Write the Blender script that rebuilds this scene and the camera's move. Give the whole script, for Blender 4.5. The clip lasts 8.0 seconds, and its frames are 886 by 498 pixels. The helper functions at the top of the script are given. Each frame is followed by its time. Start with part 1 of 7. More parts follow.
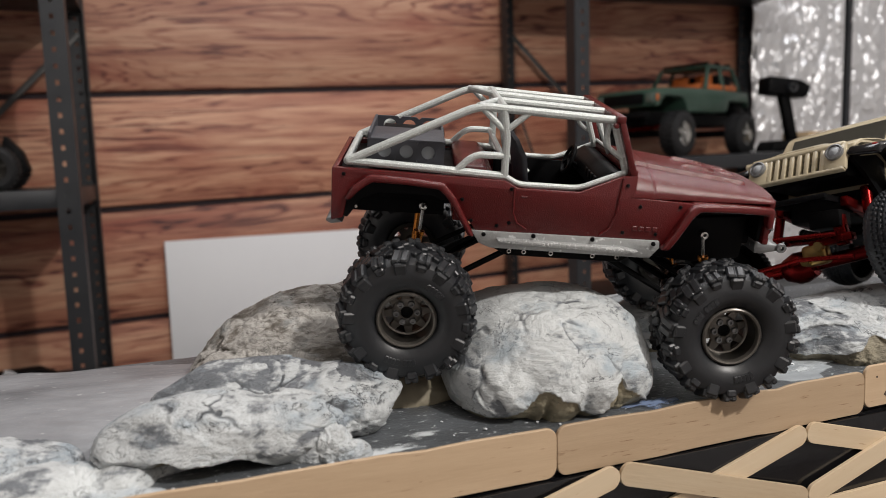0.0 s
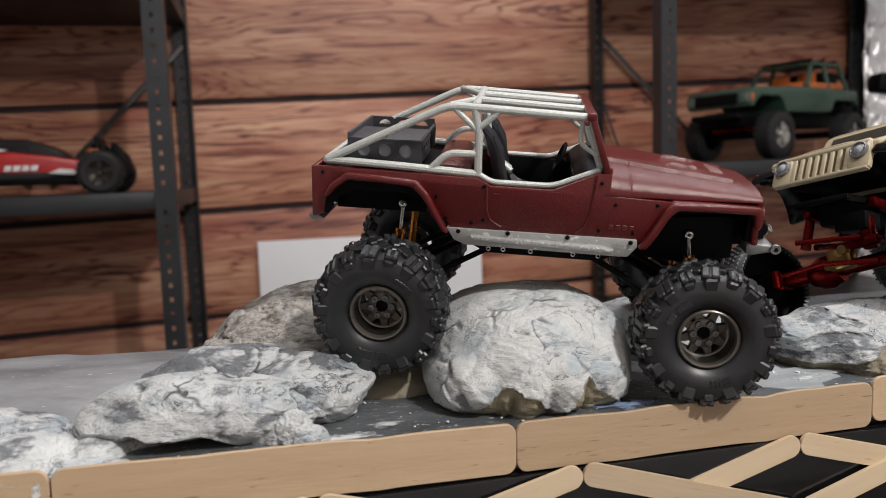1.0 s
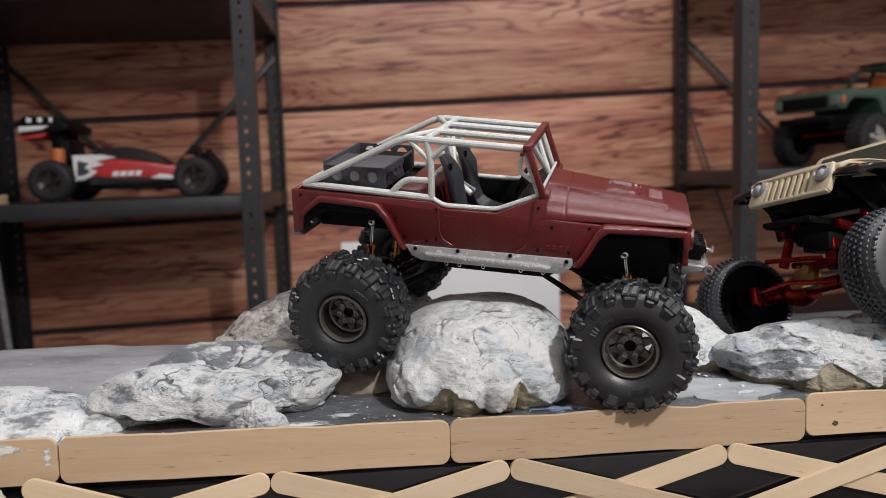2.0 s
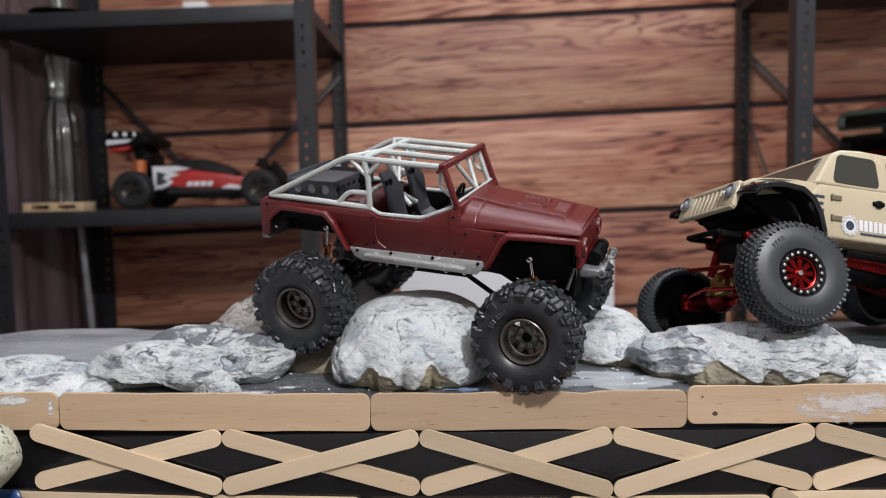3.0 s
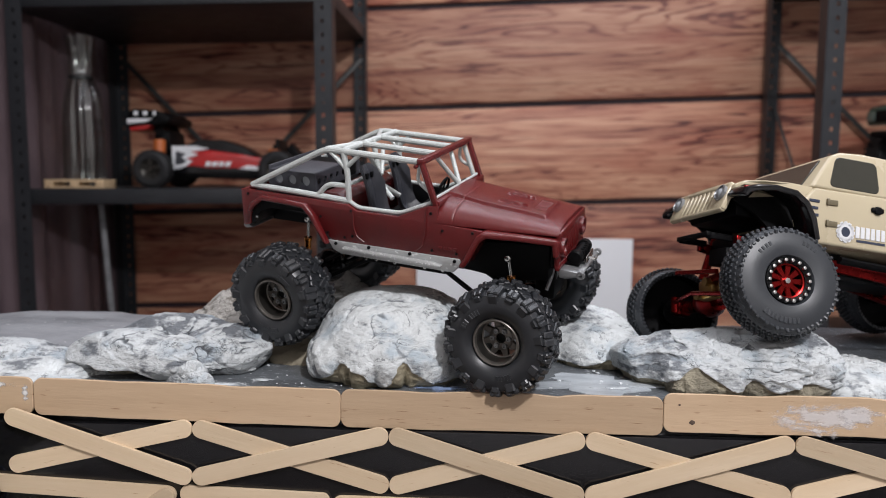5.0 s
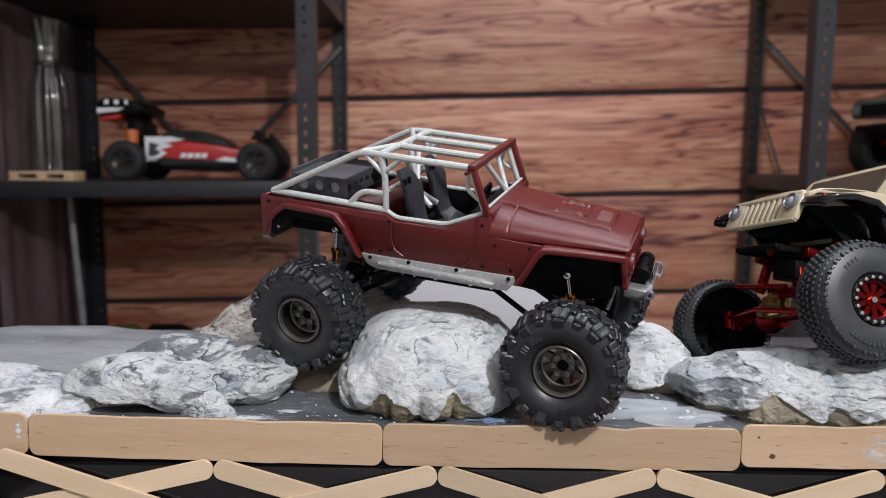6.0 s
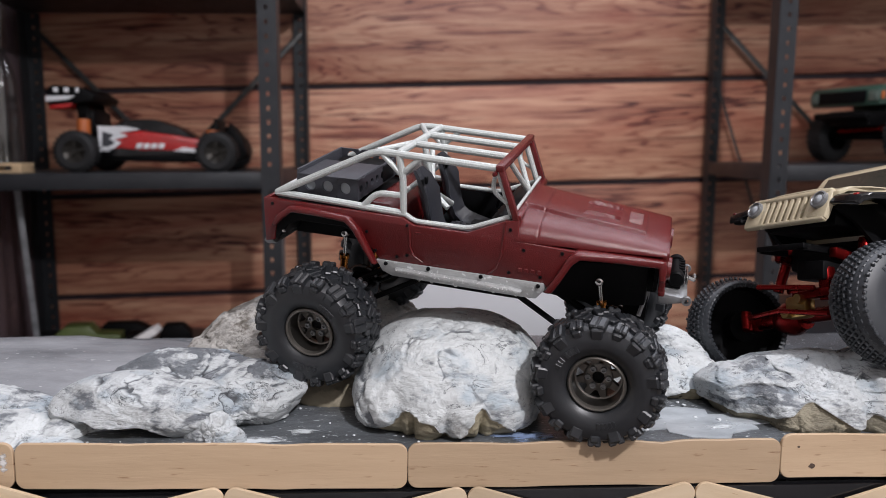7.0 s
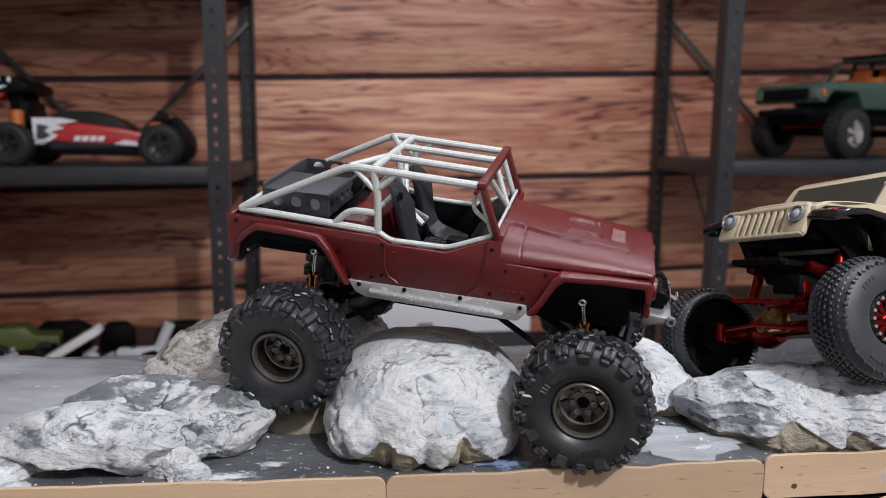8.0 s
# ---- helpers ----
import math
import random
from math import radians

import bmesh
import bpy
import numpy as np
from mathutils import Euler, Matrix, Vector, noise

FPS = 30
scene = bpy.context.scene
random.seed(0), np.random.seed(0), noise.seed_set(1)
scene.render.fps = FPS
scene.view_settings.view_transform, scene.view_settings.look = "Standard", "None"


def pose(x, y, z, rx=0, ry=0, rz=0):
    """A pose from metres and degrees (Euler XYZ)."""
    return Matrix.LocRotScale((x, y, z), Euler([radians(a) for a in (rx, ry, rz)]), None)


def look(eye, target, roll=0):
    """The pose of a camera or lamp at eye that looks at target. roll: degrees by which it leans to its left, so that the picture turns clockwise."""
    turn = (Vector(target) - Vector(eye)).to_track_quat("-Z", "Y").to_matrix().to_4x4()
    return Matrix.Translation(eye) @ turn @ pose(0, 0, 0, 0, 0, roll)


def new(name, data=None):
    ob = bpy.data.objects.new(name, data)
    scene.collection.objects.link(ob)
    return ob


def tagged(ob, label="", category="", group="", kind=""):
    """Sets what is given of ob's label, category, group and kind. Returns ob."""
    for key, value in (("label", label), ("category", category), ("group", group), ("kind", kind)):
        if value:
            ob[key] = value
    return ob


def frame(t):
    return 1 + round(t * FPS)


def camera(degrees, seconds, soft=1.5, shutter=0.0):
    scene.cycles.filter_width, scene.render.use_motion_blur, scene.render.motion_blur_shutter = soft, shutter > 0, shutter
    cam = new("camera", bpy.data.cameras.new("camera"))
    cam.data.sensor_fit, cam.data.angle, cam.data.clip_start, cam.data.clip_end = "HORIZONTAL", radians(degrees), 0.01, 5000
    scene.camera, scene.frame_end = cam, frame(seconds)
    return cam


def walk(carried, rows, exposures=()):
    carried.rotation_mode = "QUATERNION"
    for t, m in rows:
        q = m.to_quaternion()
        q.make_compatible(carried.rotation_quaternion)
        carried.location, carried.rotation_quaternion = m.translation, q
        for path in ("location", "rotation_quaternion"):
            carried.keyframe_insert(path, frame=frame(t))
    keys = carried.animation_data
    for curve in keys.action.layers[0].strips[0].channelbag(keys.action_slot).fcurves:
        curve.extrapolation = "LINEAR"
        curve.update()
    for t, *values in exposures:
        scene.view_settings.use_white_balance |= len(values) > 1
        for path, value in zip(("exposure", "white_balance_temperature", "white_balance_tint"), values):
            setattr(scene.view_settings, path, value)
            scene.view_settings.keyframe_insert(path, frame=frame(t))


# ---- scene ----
cam = camera(62.7, 8.0, 0.8)
PATH = [
    (0, (-0.125, -0.218, 1.093), (0.597, 1.633, 0.861), -1.8),
    (0.5, (-0.104, -0.23, 1.094), (0.497, 1.664, 0.873), -1.9),
    (1, (-0.08, -0.239, 1.089), (0.375, 1.697, 0.878), -1.9),
    (1.5, (-0.053, -0.251, 1.093), (0.26, 1.714, 0.894), -2.0),
    (1.7, (-0.044, -0.262, 1.095), (0.218, 1.711, 0.892), -1.8),
    (2.8, (0.032, -0.337, 1.1), (0.022, 1.654, 0.913), -1.6),
    (3, (0.044, -0.342, 1.096), (0.0, 1.651, 0.935), -1.1),
    (3.5, (0.064, -0.356, 1.096), (-0.038, 1.635, 0.937), -0.3),
    (4, (0.078, -0.369, 1.089), (-0.048, 1.62, 0.93), 0.2),
    (4.2, (0.078, -0.372, 1.091), (-0.043, 1.617, 0.92), 0.3),
    (5.3, (0.057, -0.316, 1.105), (-0.052, 1.67, 0.897), 0.3),
    (5.5, (0.048, -0.308, 1.107), (-0.032, 1.679, 0.897), 0.4),
    (6, (0.029, -0.297, 1.109), (0.002, 1.689, 0.875), 0.5),
    (6.5, (0.014, -0.287, 1.111), (0.05, 1.697, 0.859), 0.4),
    (7, (0.0, -0.275, 1.114), (0.099, 1.705, 0.846), 0.3),
    (7.5, (-0.008, -0.264, 1.119), (0.162, 1.708, 0.837), 0.4),
    (8, (-0.011, -0.258, 1.124), (0.232, 1.706, 0.829), 0.6),
]
WHITE_BALANCE = [(0, -0.13, 6600, 10), (1.5, -0.02, 6550, 11), (3.5, 0.05, 6080, 11), (6, 0.05, 6120, 13), (8, 0.05, 6080, 14)]
walk(cam, [(t, look(eye, target, roll)) for t, eye, target, roll in PATH], WHITE_BALANCE)
cam.data.dof.use_dof, cam.data.dof.focus_distance, cam.data.dof.aperture_fstop = True, 0.315, 13.0

# ---- light ----
world = bpy.data.worlds.new("world")
scene.world = world
world.use_nodes = True
world.node_tree.nodes["Background"].inputs[0].default_value = (0.85, 0.92, 1.0, 1)
world.node_tree.nodes["Background"].inputs[1].default_value = 0.25


def lamp(name, kind, eye, target, energy, size, colour):
    data = bpy.data.lights.new(name, kind)
    data.energy, data.color = energy, colour
    if kind == "AREA":
        data.shape, data.size, data.size_y = "RECTANGLE", size[0], size[1]
    else:
        data.shadow_soft_size = size
    ob = new(name, data)
    ob.matrix_world = look(eye, target)
    return ob


lamp("ceiling_bulb", "POINT", (0.47, -0.83, 1.95), (0, 0, 1), 59, 0.035, (1.0, 0.96, 0.92))
lamp("ceiling_tube", "AREA", (0.65, 0.55, 2.40), (0.65, 0.55, 0), 17, (2.2, 0.2), (0.96, 0.97, 1.0))


# ---- materials ----
def material(name, colour, rough=0.5, metal=0.0, second=None, scale=40.0, stretch=(1, 1, 1), contrast=0.5, bump=0.0,
             bump_scale=None, coat=0.0, speckle=None, speckle_scale=900.0, speckle_cut=0.7, rough_var=0.1, per_object=0.0, sharp=False, spec=0.5):
    """A surface of two colours mixed by noise, with fine specks, relief and uneven gloss."""
    mat = bpy.data.materials.new(name)
    mat.use_nodes = True
    t = mat.node_tree
    bsdf = t.nodes["Principled BSDF"]
    link, node = t.links.new, t.nodes.new
    co = node("ShaderNodeTexCoord")
    mp = node("ShaderNodeMapping")
    mp.inputs["Scale"].default_value = stretch
    link(co.outputs["Object"], mp.inputs[0])
    n1 = node("ShaderNodeTexNoise")
    n1.inputs["Scale"].default_value, n1.inputs["Detail"].default_value, n1.inputs["Roughness"].default_value = scale, 8, 0.62
    link(mp.outputs[0], n1.inputs["Vector"])
    ramp = node("ShaderNodeValToRGB")
    lo = 0.5 - 0.28 * (0.15 if sharp else 1)
    ramp.color_ramp.elements[0].position = lo + 0.25 * (contrast - 0.5)
    ramp.color_ramp.elements[1].position = 1 - lo + 0.25 * (contrast - 0.5)
    ramp.color_ramp.elements[0].color = (*colour, 1)
    second = second or tuple(c * 0.72 for c in colour)
    ramp.color_ramp.elements[1].color = (*second, 1)
    link(n1.outputs[0], ramp.inputs[0])
    out = ramp.outputs[0]
    n2 = node("ShaderNodeTexNoise")
    n2.inputs["Scale"].default_value, n2.inputs["Detail"].default_value = speckle_scale, 3
    link(mp.outputs[0], n2.inputs["Vector"])
    if speckle:
        cut = node("ShaderNodeValToRGB")
        cut.color_ramp.elements[0].position, cut.color_ramp.elements[1].position = speckle_cut - 0.04, speckle_cut + 0.04
        link(n2.outputs[0], cut.inputs[0])
        mix = node("ShaderNodeMix")
        mix.data_type = "RGBA"
        link(cut.outputs[0], mix.inputs["Factor"])
        link(out, mix.inputs[6])
        mix.inputs[7].default_value = (*speckle, 1)
        out = mix.outputs[2]
    if per_object:
        info = node("ShaderNodeObjectInfo")
        rng = node("ShaderNodeMapRange")
        rng.inputs["To Min"].default_value, rng.inputs["To Max"].default_value = 1 - per_object, 1 + per_object
        link(info.outputs["Random"], rng.inputs["Value"])
        hsv = node("ShaderNodeHueSaturation")
        link(rng.outputs[0], hsv.inputs["Value"])
        link(out, hsv.inputs["Color"])
        out = hsv.outputs[0]
        off = node("ShaderNodeVectorMath")
        off.operation = "SCALE"
        off.inputs[0].default_value = (3.7, 5.1, 2.3)
        link(info.outputs["Random"], off.inputs["Scale"])
        link(off.outputs[0], mp.inputs["Location"])
    link(out, bsdf.inputs["Base Color"])
    rr = node("ShaderNodeMapRange")
    rr.inputs["To Min"].default_value, rr.inputs["To Max"].default_value = max(0.02, rough - rough_var), min(1, rough + rough_var)
    link(n1.outputs[0], rr.inputs["Value"])
    link(rr.outputs[0], bsdf.inputs["Roughness"])
    bsdf.inputs["Metallic"].default_value = metal
    bsdf.inputs["Coat Weight"].default_value = coat
    bsdf.inputs["Specular IOR Level"].default_value = spec
    if bump:
        bp = node("ShaderNodeBump")
        bp.inputs["Strength"].default_value, bp.inputs["Distance"].default_value = bump, 0.0006
        n3 = node("ShaderNodeTexNoise")
        n3.inputs["Scale"].default_value, n3.inputs["Detail"].default_value = bump_scale or scale * 6, 5
        link(mp.outputs[0], n3.inputs["Vector"])
        link(n3.outputs[0], bp.inputs["Height"])
        link(bp.outputs[0], bsdf.inputs["Normal"])
    return mat


def clear_glass(name, gloss, rough):
    """Thin blown glass: mostly see-through, with soft glints."""
    mat = bpy.data.materials.new(name)
    mat.use_nodes = True
    t = mat.node_tree
    t.nodes.remove(t.nodes["Principled BSDF"])
    see, shine, mix = t.nodes.new("ShaderNodeBsdfTransparent"), t.nodes.new("ShaderNodeBsdfGlossy"), t.nodes.new("ShaderNodeMixShader")
    see.inputs["Color"].default_value = (0.92, 0.94, 0.93, 1)
    shine.inputs["Roughness"].default_value = rough
    mix.inputs["Fac"].default_value = gloss
    t.links.new(see.outputs[0], mix.inputs[1])
    t.links.new(shine.outputs[0], mix.inputs[2])
    t.links.new(mix.outputs[0], t.nodes["Material Output"].inputs[0])
    return mat


def rubbed_paint(name, colour, cover, scale, upright=False):
    """Paint rubbed out thin: solid in the middle, broken and fading towards the rim."""
    mat = bpy.data.materials.new(name)
    mat.use_nodes = True
    t = mat.node_tree
    link, node = t.links.new, t.nodes.new
    bsdf = t.nodes["Principled BSDF"]
    bsdf.inputs["Base Color"].default_value = (*colour, 1)
    bsdf.inputs["Roughness"].default_value = 0.5
    co = node("ShaderNodeTexCoord")
    mp = node("ShaderNodeMapping")
    flat = (2, 0, 2) if upright else (2, 2, 0)
    mp.inputs["Scale"].default_value = flat
    mp.inputs["Location"].default_value = tuple(-f / 2 for f in flat)
    link(co.outputs["Generated"], mp.inputs[0])
    length = node("ShaderNodeVectorMath")
    length.operation = "LENGTH"
    link(mp.outputs[0], length.inputs[0])
    n = node("ShaderNodeTexNoise")
    n.inputs["Scale"].default_value, n.inputs["Detail"].default_value, n.inputs["Roughness"].default_value = scale, 7, 0.7
    stretch = node("ShaderNodeMapping")
    stretch.inputs["Scale"].default_value = (0.6, 1.4, 1.4)
    link(co.outputs["Object"], stretch.inputs[0])
    link(stretch.outputs[0], n.inputs["Vector"])
    add = node("ShaderNodeMath")
    add.operation = "MULTIPLY_ADD"
    link(n.outputs[0], add.inputs[0])
    add.inputs[1].default_value = -2.2
    link(length.outputs["Value"], add.inputs[2])
    ramp = node("ShaderNodeMapRange")
    ramp.inputs["From Min"].default_value, ramp.inputs["From Max"].default_value = -0.45, -0.85
    ramp.inputs["To Max"].default_value = cover
    link(add.outputs[0], ramp.inputs["Value"])
    link(ramp.outputs[0], bsdf.inputs["Alpha"])
    bp = node("ShaderNodeBump")
    bp.inputs["Strength"].default_value, bp.inputs["Distance"].default_value = 0.5, 0.0008
    link(n.outputs[0], bp.inputs["Height"])
    link(bp.outputs[0], bsdf.inputs["Normal"])
    return mat


def wood_wall_material():
    """Stained boards: growth rings that arch and close round knots, fine pores, dark red stain in broad clouds."""
    mat = bpy.data.materials.new("stained_boards")
    mat.use_nodes = True
    t = mat.node_tree
    bsdf = t.nodes["Principled BSDF"]
    link, node = t.links.new, t.nodes.new
    co = node("ShaderNodeTexCoord")
    info = node("ShaderNodeObjectInfo")
    off = node("ShaderNodeVectorMath")
    off.operation = "SCALE"
    off.inputs[0].default_value = (7.3, 3.1, 9.7)
    link(info.outputs["Random"], off.inputs["Scale"])
    add = node("ShaderNodeVectorMath")
    link(co.outputs["Object"], add.inputs[0])
    link(off.outputs[0], add.inputs[1])

    def field(stretch, scale, detail=4, rough=0.55, distort=0.0):
        m = node("ShaderNodeMapping")
        m.inputs["Scale"].default_value = stretch
        link(add.outputs[0], m.inputs[0])
        n = node("ShaderNodeTexNoise")
        n.inputs["Scale"].default_value, n.inputs["Detail"].default_value = scale, detail
        n.inputs["Roughness"].default_value, n.inputs["Distortion"].default_value = rough, distort
        link(m.outputs[0], n.inputs["Vector"])
        return n.outputs[0]

    def maths(op, a, b=None, c=None):
        m = node("ShaderNodeMath")
        m.operation = op
        for sock, v in zip(m.inputs, (a, b, c)):
            if isinstance(v, (int, float)):
                sock.default_value = v
            elif v is not None:
                link(v, sock)
        return m.outputs[0]

    def ranged(src, a, b, lo=0.0, hi=1.0):
        r = node("ShaderNodeMapRange")
        r.inputs["From Min"].default_value, r.inputs["From Max"].default_value = a, b
        r.inputs["To Min"].default_value, r.inputs["To Max"].default_value = lo, hi
        link(src, r.inputs["Value"])
        return r.outputs[0]

    def mixed(fac, a, colour, mode="MIX"):
        m = node("ShaderNodeMix")
        m.data_type, m.blend_type = "RGBA", mode
        link(fac, m.inputs["Factor"])
        link(a, m.inputs[6])
        m.inputs[7].default_value = (*colour, 1)
        return m.outputs[2]

    # rings are the level lines of a long soft field: thin dark late wood, in groups
    hill = field((0.60, 1, 5.2), 1.9, 4, 0.5, 0.4)
    level = maths("MULTIPLY_ADD", hill, 17.0, maths("MULTIPLY", field((0.9, 1, 18), 3.0, 5, 0.62), 1.1))
    wave = maths("MULTIPLY_ADD", maths("SINE", maths("MULTIPLY", level, 6.2832)), 0.5, 0.5)
    ring = maths("MULTIPLY", maths("POWER", wave, 4.5), ranged(field((0.8, 1, 6), 2.2, 4, 0.6), 0.40, 0.62, 0.15, 1.0))
    fine = field((0.55, 1, 60), 6, 7, 0.70)
    soft = field((0.55, 1, 7), 3.4, 8, 0.68)
    tone = maths("MULTIPLY_ADD", ring, -0.34, maths("MULTIPLY_ADD", fine, 0.62, maths("MULTIPLY", soft, 0.95)))
    ramp = node("ShaderNodeValToRGB")
    els = ramp.color_ramp.elements
    els[0].position, els[0].color = 0.42, (0.072, 0.020, 0.0165, 1)
    els[1].position, els[1].color = 0.90, (0.61, 0.355, 0.23, 1)
    for p, c in ((0.54, (0.20, 0.064, 0.042, 1)), (0.655, (0.35, 0.142, 0.089, 1)), (0.77, (0.475, 0.228, 0.140, 1))):
        els.new(p).color = c
    link(tone, ramp.inputs[0])
    # broad clouds of red stain, and dark streaks along the grain
    cloud = field((0.9, 1, 3.2), 2.2, 5, 0.6, 0.9)
    col = mixed(ranged(cloud, 0.50, 0.68, 0.0, 0.85), ramp.outputs[0], (0.66, 0.36, 0.34), "MULTIPLY")
    vein = field((0.40, 1, 24), 4.2, 5, 0.66, 0.25)
    col = mixed(ranged(vein, 0.585, 0.645, 0.0, 0.85), col, (0.13, 0.036, 0.026))
    # eyes where the rings close on a top
    col = mixed(ranged(hill, 0.66, 0.72, 0.0, 0.6), col, (0.12, 0.034, 0.022))
    per = node("ShaderNodeHueSaturation")
    link(ranged(info.outputs["Random"], 0.0, 1.0, 0.80, 1.18), per.inputs["Value"])
    link(col, per.inputs["Color"])
    link(per.outputs[0], bsdf.inputs["Base Color"])
    bsdf.inputs["Roughness"].default_value = 0.5
    bp = node("ShaderNodeBump")
    bp.inputs["Strength"].default_value, bp.inputs["Distance"].default_value = 0.3, 0.002
    link(fine, bp.inputs["Height"])
    link(bp.outputs[0], bsdf.inputs["Normal"])
    return mat


def rock_material(name, white, grey, raw, cover=0.5, fine=1.0, bumpy=1.0):
    """Painted plaster: grey wash, brushed white patches on top, raw foam where the brush did not reach."""
    mat = bpy.data.materials.new(name)
    mat.use_nodes = True
    t = mat.node_tree
    bsdf = t.nodes["Principled BSDF"]
    link, node = t.links.new, t.nodes.new
    co = node("ShaderNodeTexCoord")

    def noise_node(scale, detail, stretch=(1, 1, 1), rough=0.6):
        m = node("ShaderNodeMapping")
        m.inputs["Scale"].default_value = stretch
        link(co.outputs["Object"], m.inputs[0])
        n = node("ShaderNodeTexNoise")
        n.inputs["Scale"].default_value, n.inputs["Detail"].default_value, n.inputs["Roughness"].default_value = scale, detail, rough
        link(m.outputs[0], n.inputs["Vector"])
        return n

    def ramped(src, a, b):
        r = node("ShaderNodeMapRange")
        r.inputs["From Min"].default_value, r.inputs["From Max"].default_value = a, b
        link(src, r.inputs["Value"])
        return r.outputs[0]

    def blend(fac, a, b):
        m = node("ShaderNodeMix")
        m.data_type = "RGBA"
        link(fac, m.inputs["Factor"])
        for sock, v in ((m.inputs[6], a), (m.inputs[7], b)):
            if isinstance(v, tuple):
                sock.default_value = (*v, 1)
            else:
                link(v, sock)
        return m.outputs[2]

    wash = noise_node(44 * fine, 6, (1, 1, 1.8), 0.66)
    patches = noise_node(120 * fine, 8, (1, 1, 2.0), 0.66)
    patches.inputs["Distortion"].default_value = 0.9
    strokes = noise_node(150 * fine, 6, (0.6, 1.2, 3.0), 0.70)
    relief = node("ShaderNodeAttribute")
    relief.attribute_name = "relief"
    bare = node("ShaderNodeAttribute")
    bare.attribute_name = "raw"

    def madd(src, k, other):
        m = node("ShaderNodeMath")
        m.operation = "MULTIPLY_ADD"
        link(src, m.inputs[0])
        m.inputs[1].default_value = k
        if isinstance(other, float):
            m.inputs[2].default_value = other
        else:
            link(other, m.inputs[2])
        return m.outputs[0]

    dark = blend(ramped(wash.outputs[0], 0.36, 0.64), tuple(c * 0.7 for c in grey), grey)
    # the dry brush leaves white on raised flakes and grey between
    greyed = node("ShaderNodeAttribute")
    greyed.attribute_name = "wash"
    brush = madd(relief.outputs["Fac"], 0.045, madd(wash.outputs[0], 0.95, madd(patches.outputs[0], 0.42, madd(strokes.outputs[0], 0.30, -0.335))))
    brush = madd(greyed.outputs["Fac"], -0.24, brush)
    lo = 0.78 - 0.55 * cover
    col = blend(ramped(brush, lo - 0.075, lo + 0.035), dark, white)
    # cold and warm tints where the paint was mixed unevenly
    tint = noise_node(70 * fine, 4, (1, 1, 1.6), 0.6)
    col = blend(ramped(tint.outputs[0], 0.52, 0.70), col, tuple(0.4 * g + 0.6 * w for g, w in zip(grey, (white[0] * 0.86, white[1] * 0.97, white[2] * 1.06))))
    thin = noise_node(230 * fine, 6, (1, 1, 2.0), 0.7)
    col = blend(ramped(thin.outputs[0], 0.56, 0.72), col, tuple(0.45 * g + 0.55 * w * 0.85 for g, w in zip(grey, white)))
    # short dark ticks painted as shade where flakes have lifted
    tick = noise_node(160 * fine, 6, (1, 1, 2.6), 0.72)
    near = node("ShaderNodeMath")
    near.operation = "ABSOLUTE"
    link(madd(tick.outputs[0], 1.0, -0.5), near.inputs[0])
    mask = node("ShaderNodeMath")
    mask.operation = "MULTIPLY"
    link(ramped(near.outputs[0], 0.016, 0.004), mask.inputs[0])
    link(ramped(noise_node(45, 4).outputs[0], 0.60, 0.68), mask.inputs[1])
    # shade painted as thin dark rims where one plaster coat laps over another
    lap = noise_node(62 * fine, 7, (1, 1, 1.7), 0.66)
    lap.inputs["Distortion"].default_value = 0.5
    turn = node("ShaderNodeMath")
    turn.operation = "FRACT"
    link(madd(lap.outputs[0], 7.0, 0.0), turn.inputs[0])
    rim = node("ShaderNodeMath")
    rim.operation = "MULTIPLY"
    link(ramped(turn.outputs[0], 0.11, 0.03), rim.inputs[0])
    link(ramped(noise_node(85 * fine, 5, (1, 1, 1.4)).outputs[0], 0.50, 0.60), rim.inputs[1])
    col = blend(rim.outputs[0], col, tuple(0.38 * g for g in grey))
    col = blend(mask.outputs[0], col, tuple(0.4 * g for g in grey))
    pores = noise_node(420, 3)
    rawmix = blend(ramped(noise_node(70, 5).outputs[0], 0.36, 0.66), raw, tuple(c * 0.5 for c in raw))
    rawmix = blend(ramped(pores.outputs[0], 0.64, 0.72), rawmix, tuple(c * 0.25 for c in raw))
    col = blend(ramped(bare.outputs["Fac"], 0.35, 0.65), col, rawmix)
    # shade painted into the cracks and along the broken ledges
    crack_shade = node("ShaderNodeAttribute")
    crack_shade.attribute_name = "crack_shade"
    col = blend(ramped(crack_shade.outputs["Fac"], 0.25, 0.9), col, tuple(c * 0.42 for c in grey))
    link(col, bsdf.inputs["Base Color"])
    bsdf.inputs["Roughness"].default_value = 0.68
    bp = node("ShaderNodeBump")
    bp.inputs["Strength"].default_value, bp.inputs["Distance"].default_value = 0.65, 0.00045 * bumpy
    hn = noise_node(260, 7, (1, 1, 0.9), 0.74)
    link(hn.outputs[0], bp.inputs["Height"])
    flakes = noise_node(95 * fine, 6, (1, 1, 1.6), 0.64)
    stair = node("ShaderNodeMath")
    stair.operation = "SNAP"
    link(flakes.outputs[0], stair.inputs[0])
    stair.inputs[1].default_value = 0.11
    tops = madd(stair.outputs[0], 0.45, madd(mask.outputs[0], -0.12, madd(turn.outputs[0], -0.15, madd(rim.outputs[0], -0.06, madd(strokes.outputs[0], 0.16, 0.0)))))
    bp2 = node("ShaderNodeBump")
    bp2.inputs["Strength"].default_value, bp2.inputs["Distance"].default_value = 0.9, 0.0055 * min(1.0, bumpy * 1.2)
    link(tops, bp2.inputs["Height"])
    link(bp.outputs[0], bp2.inputs["Normal"])
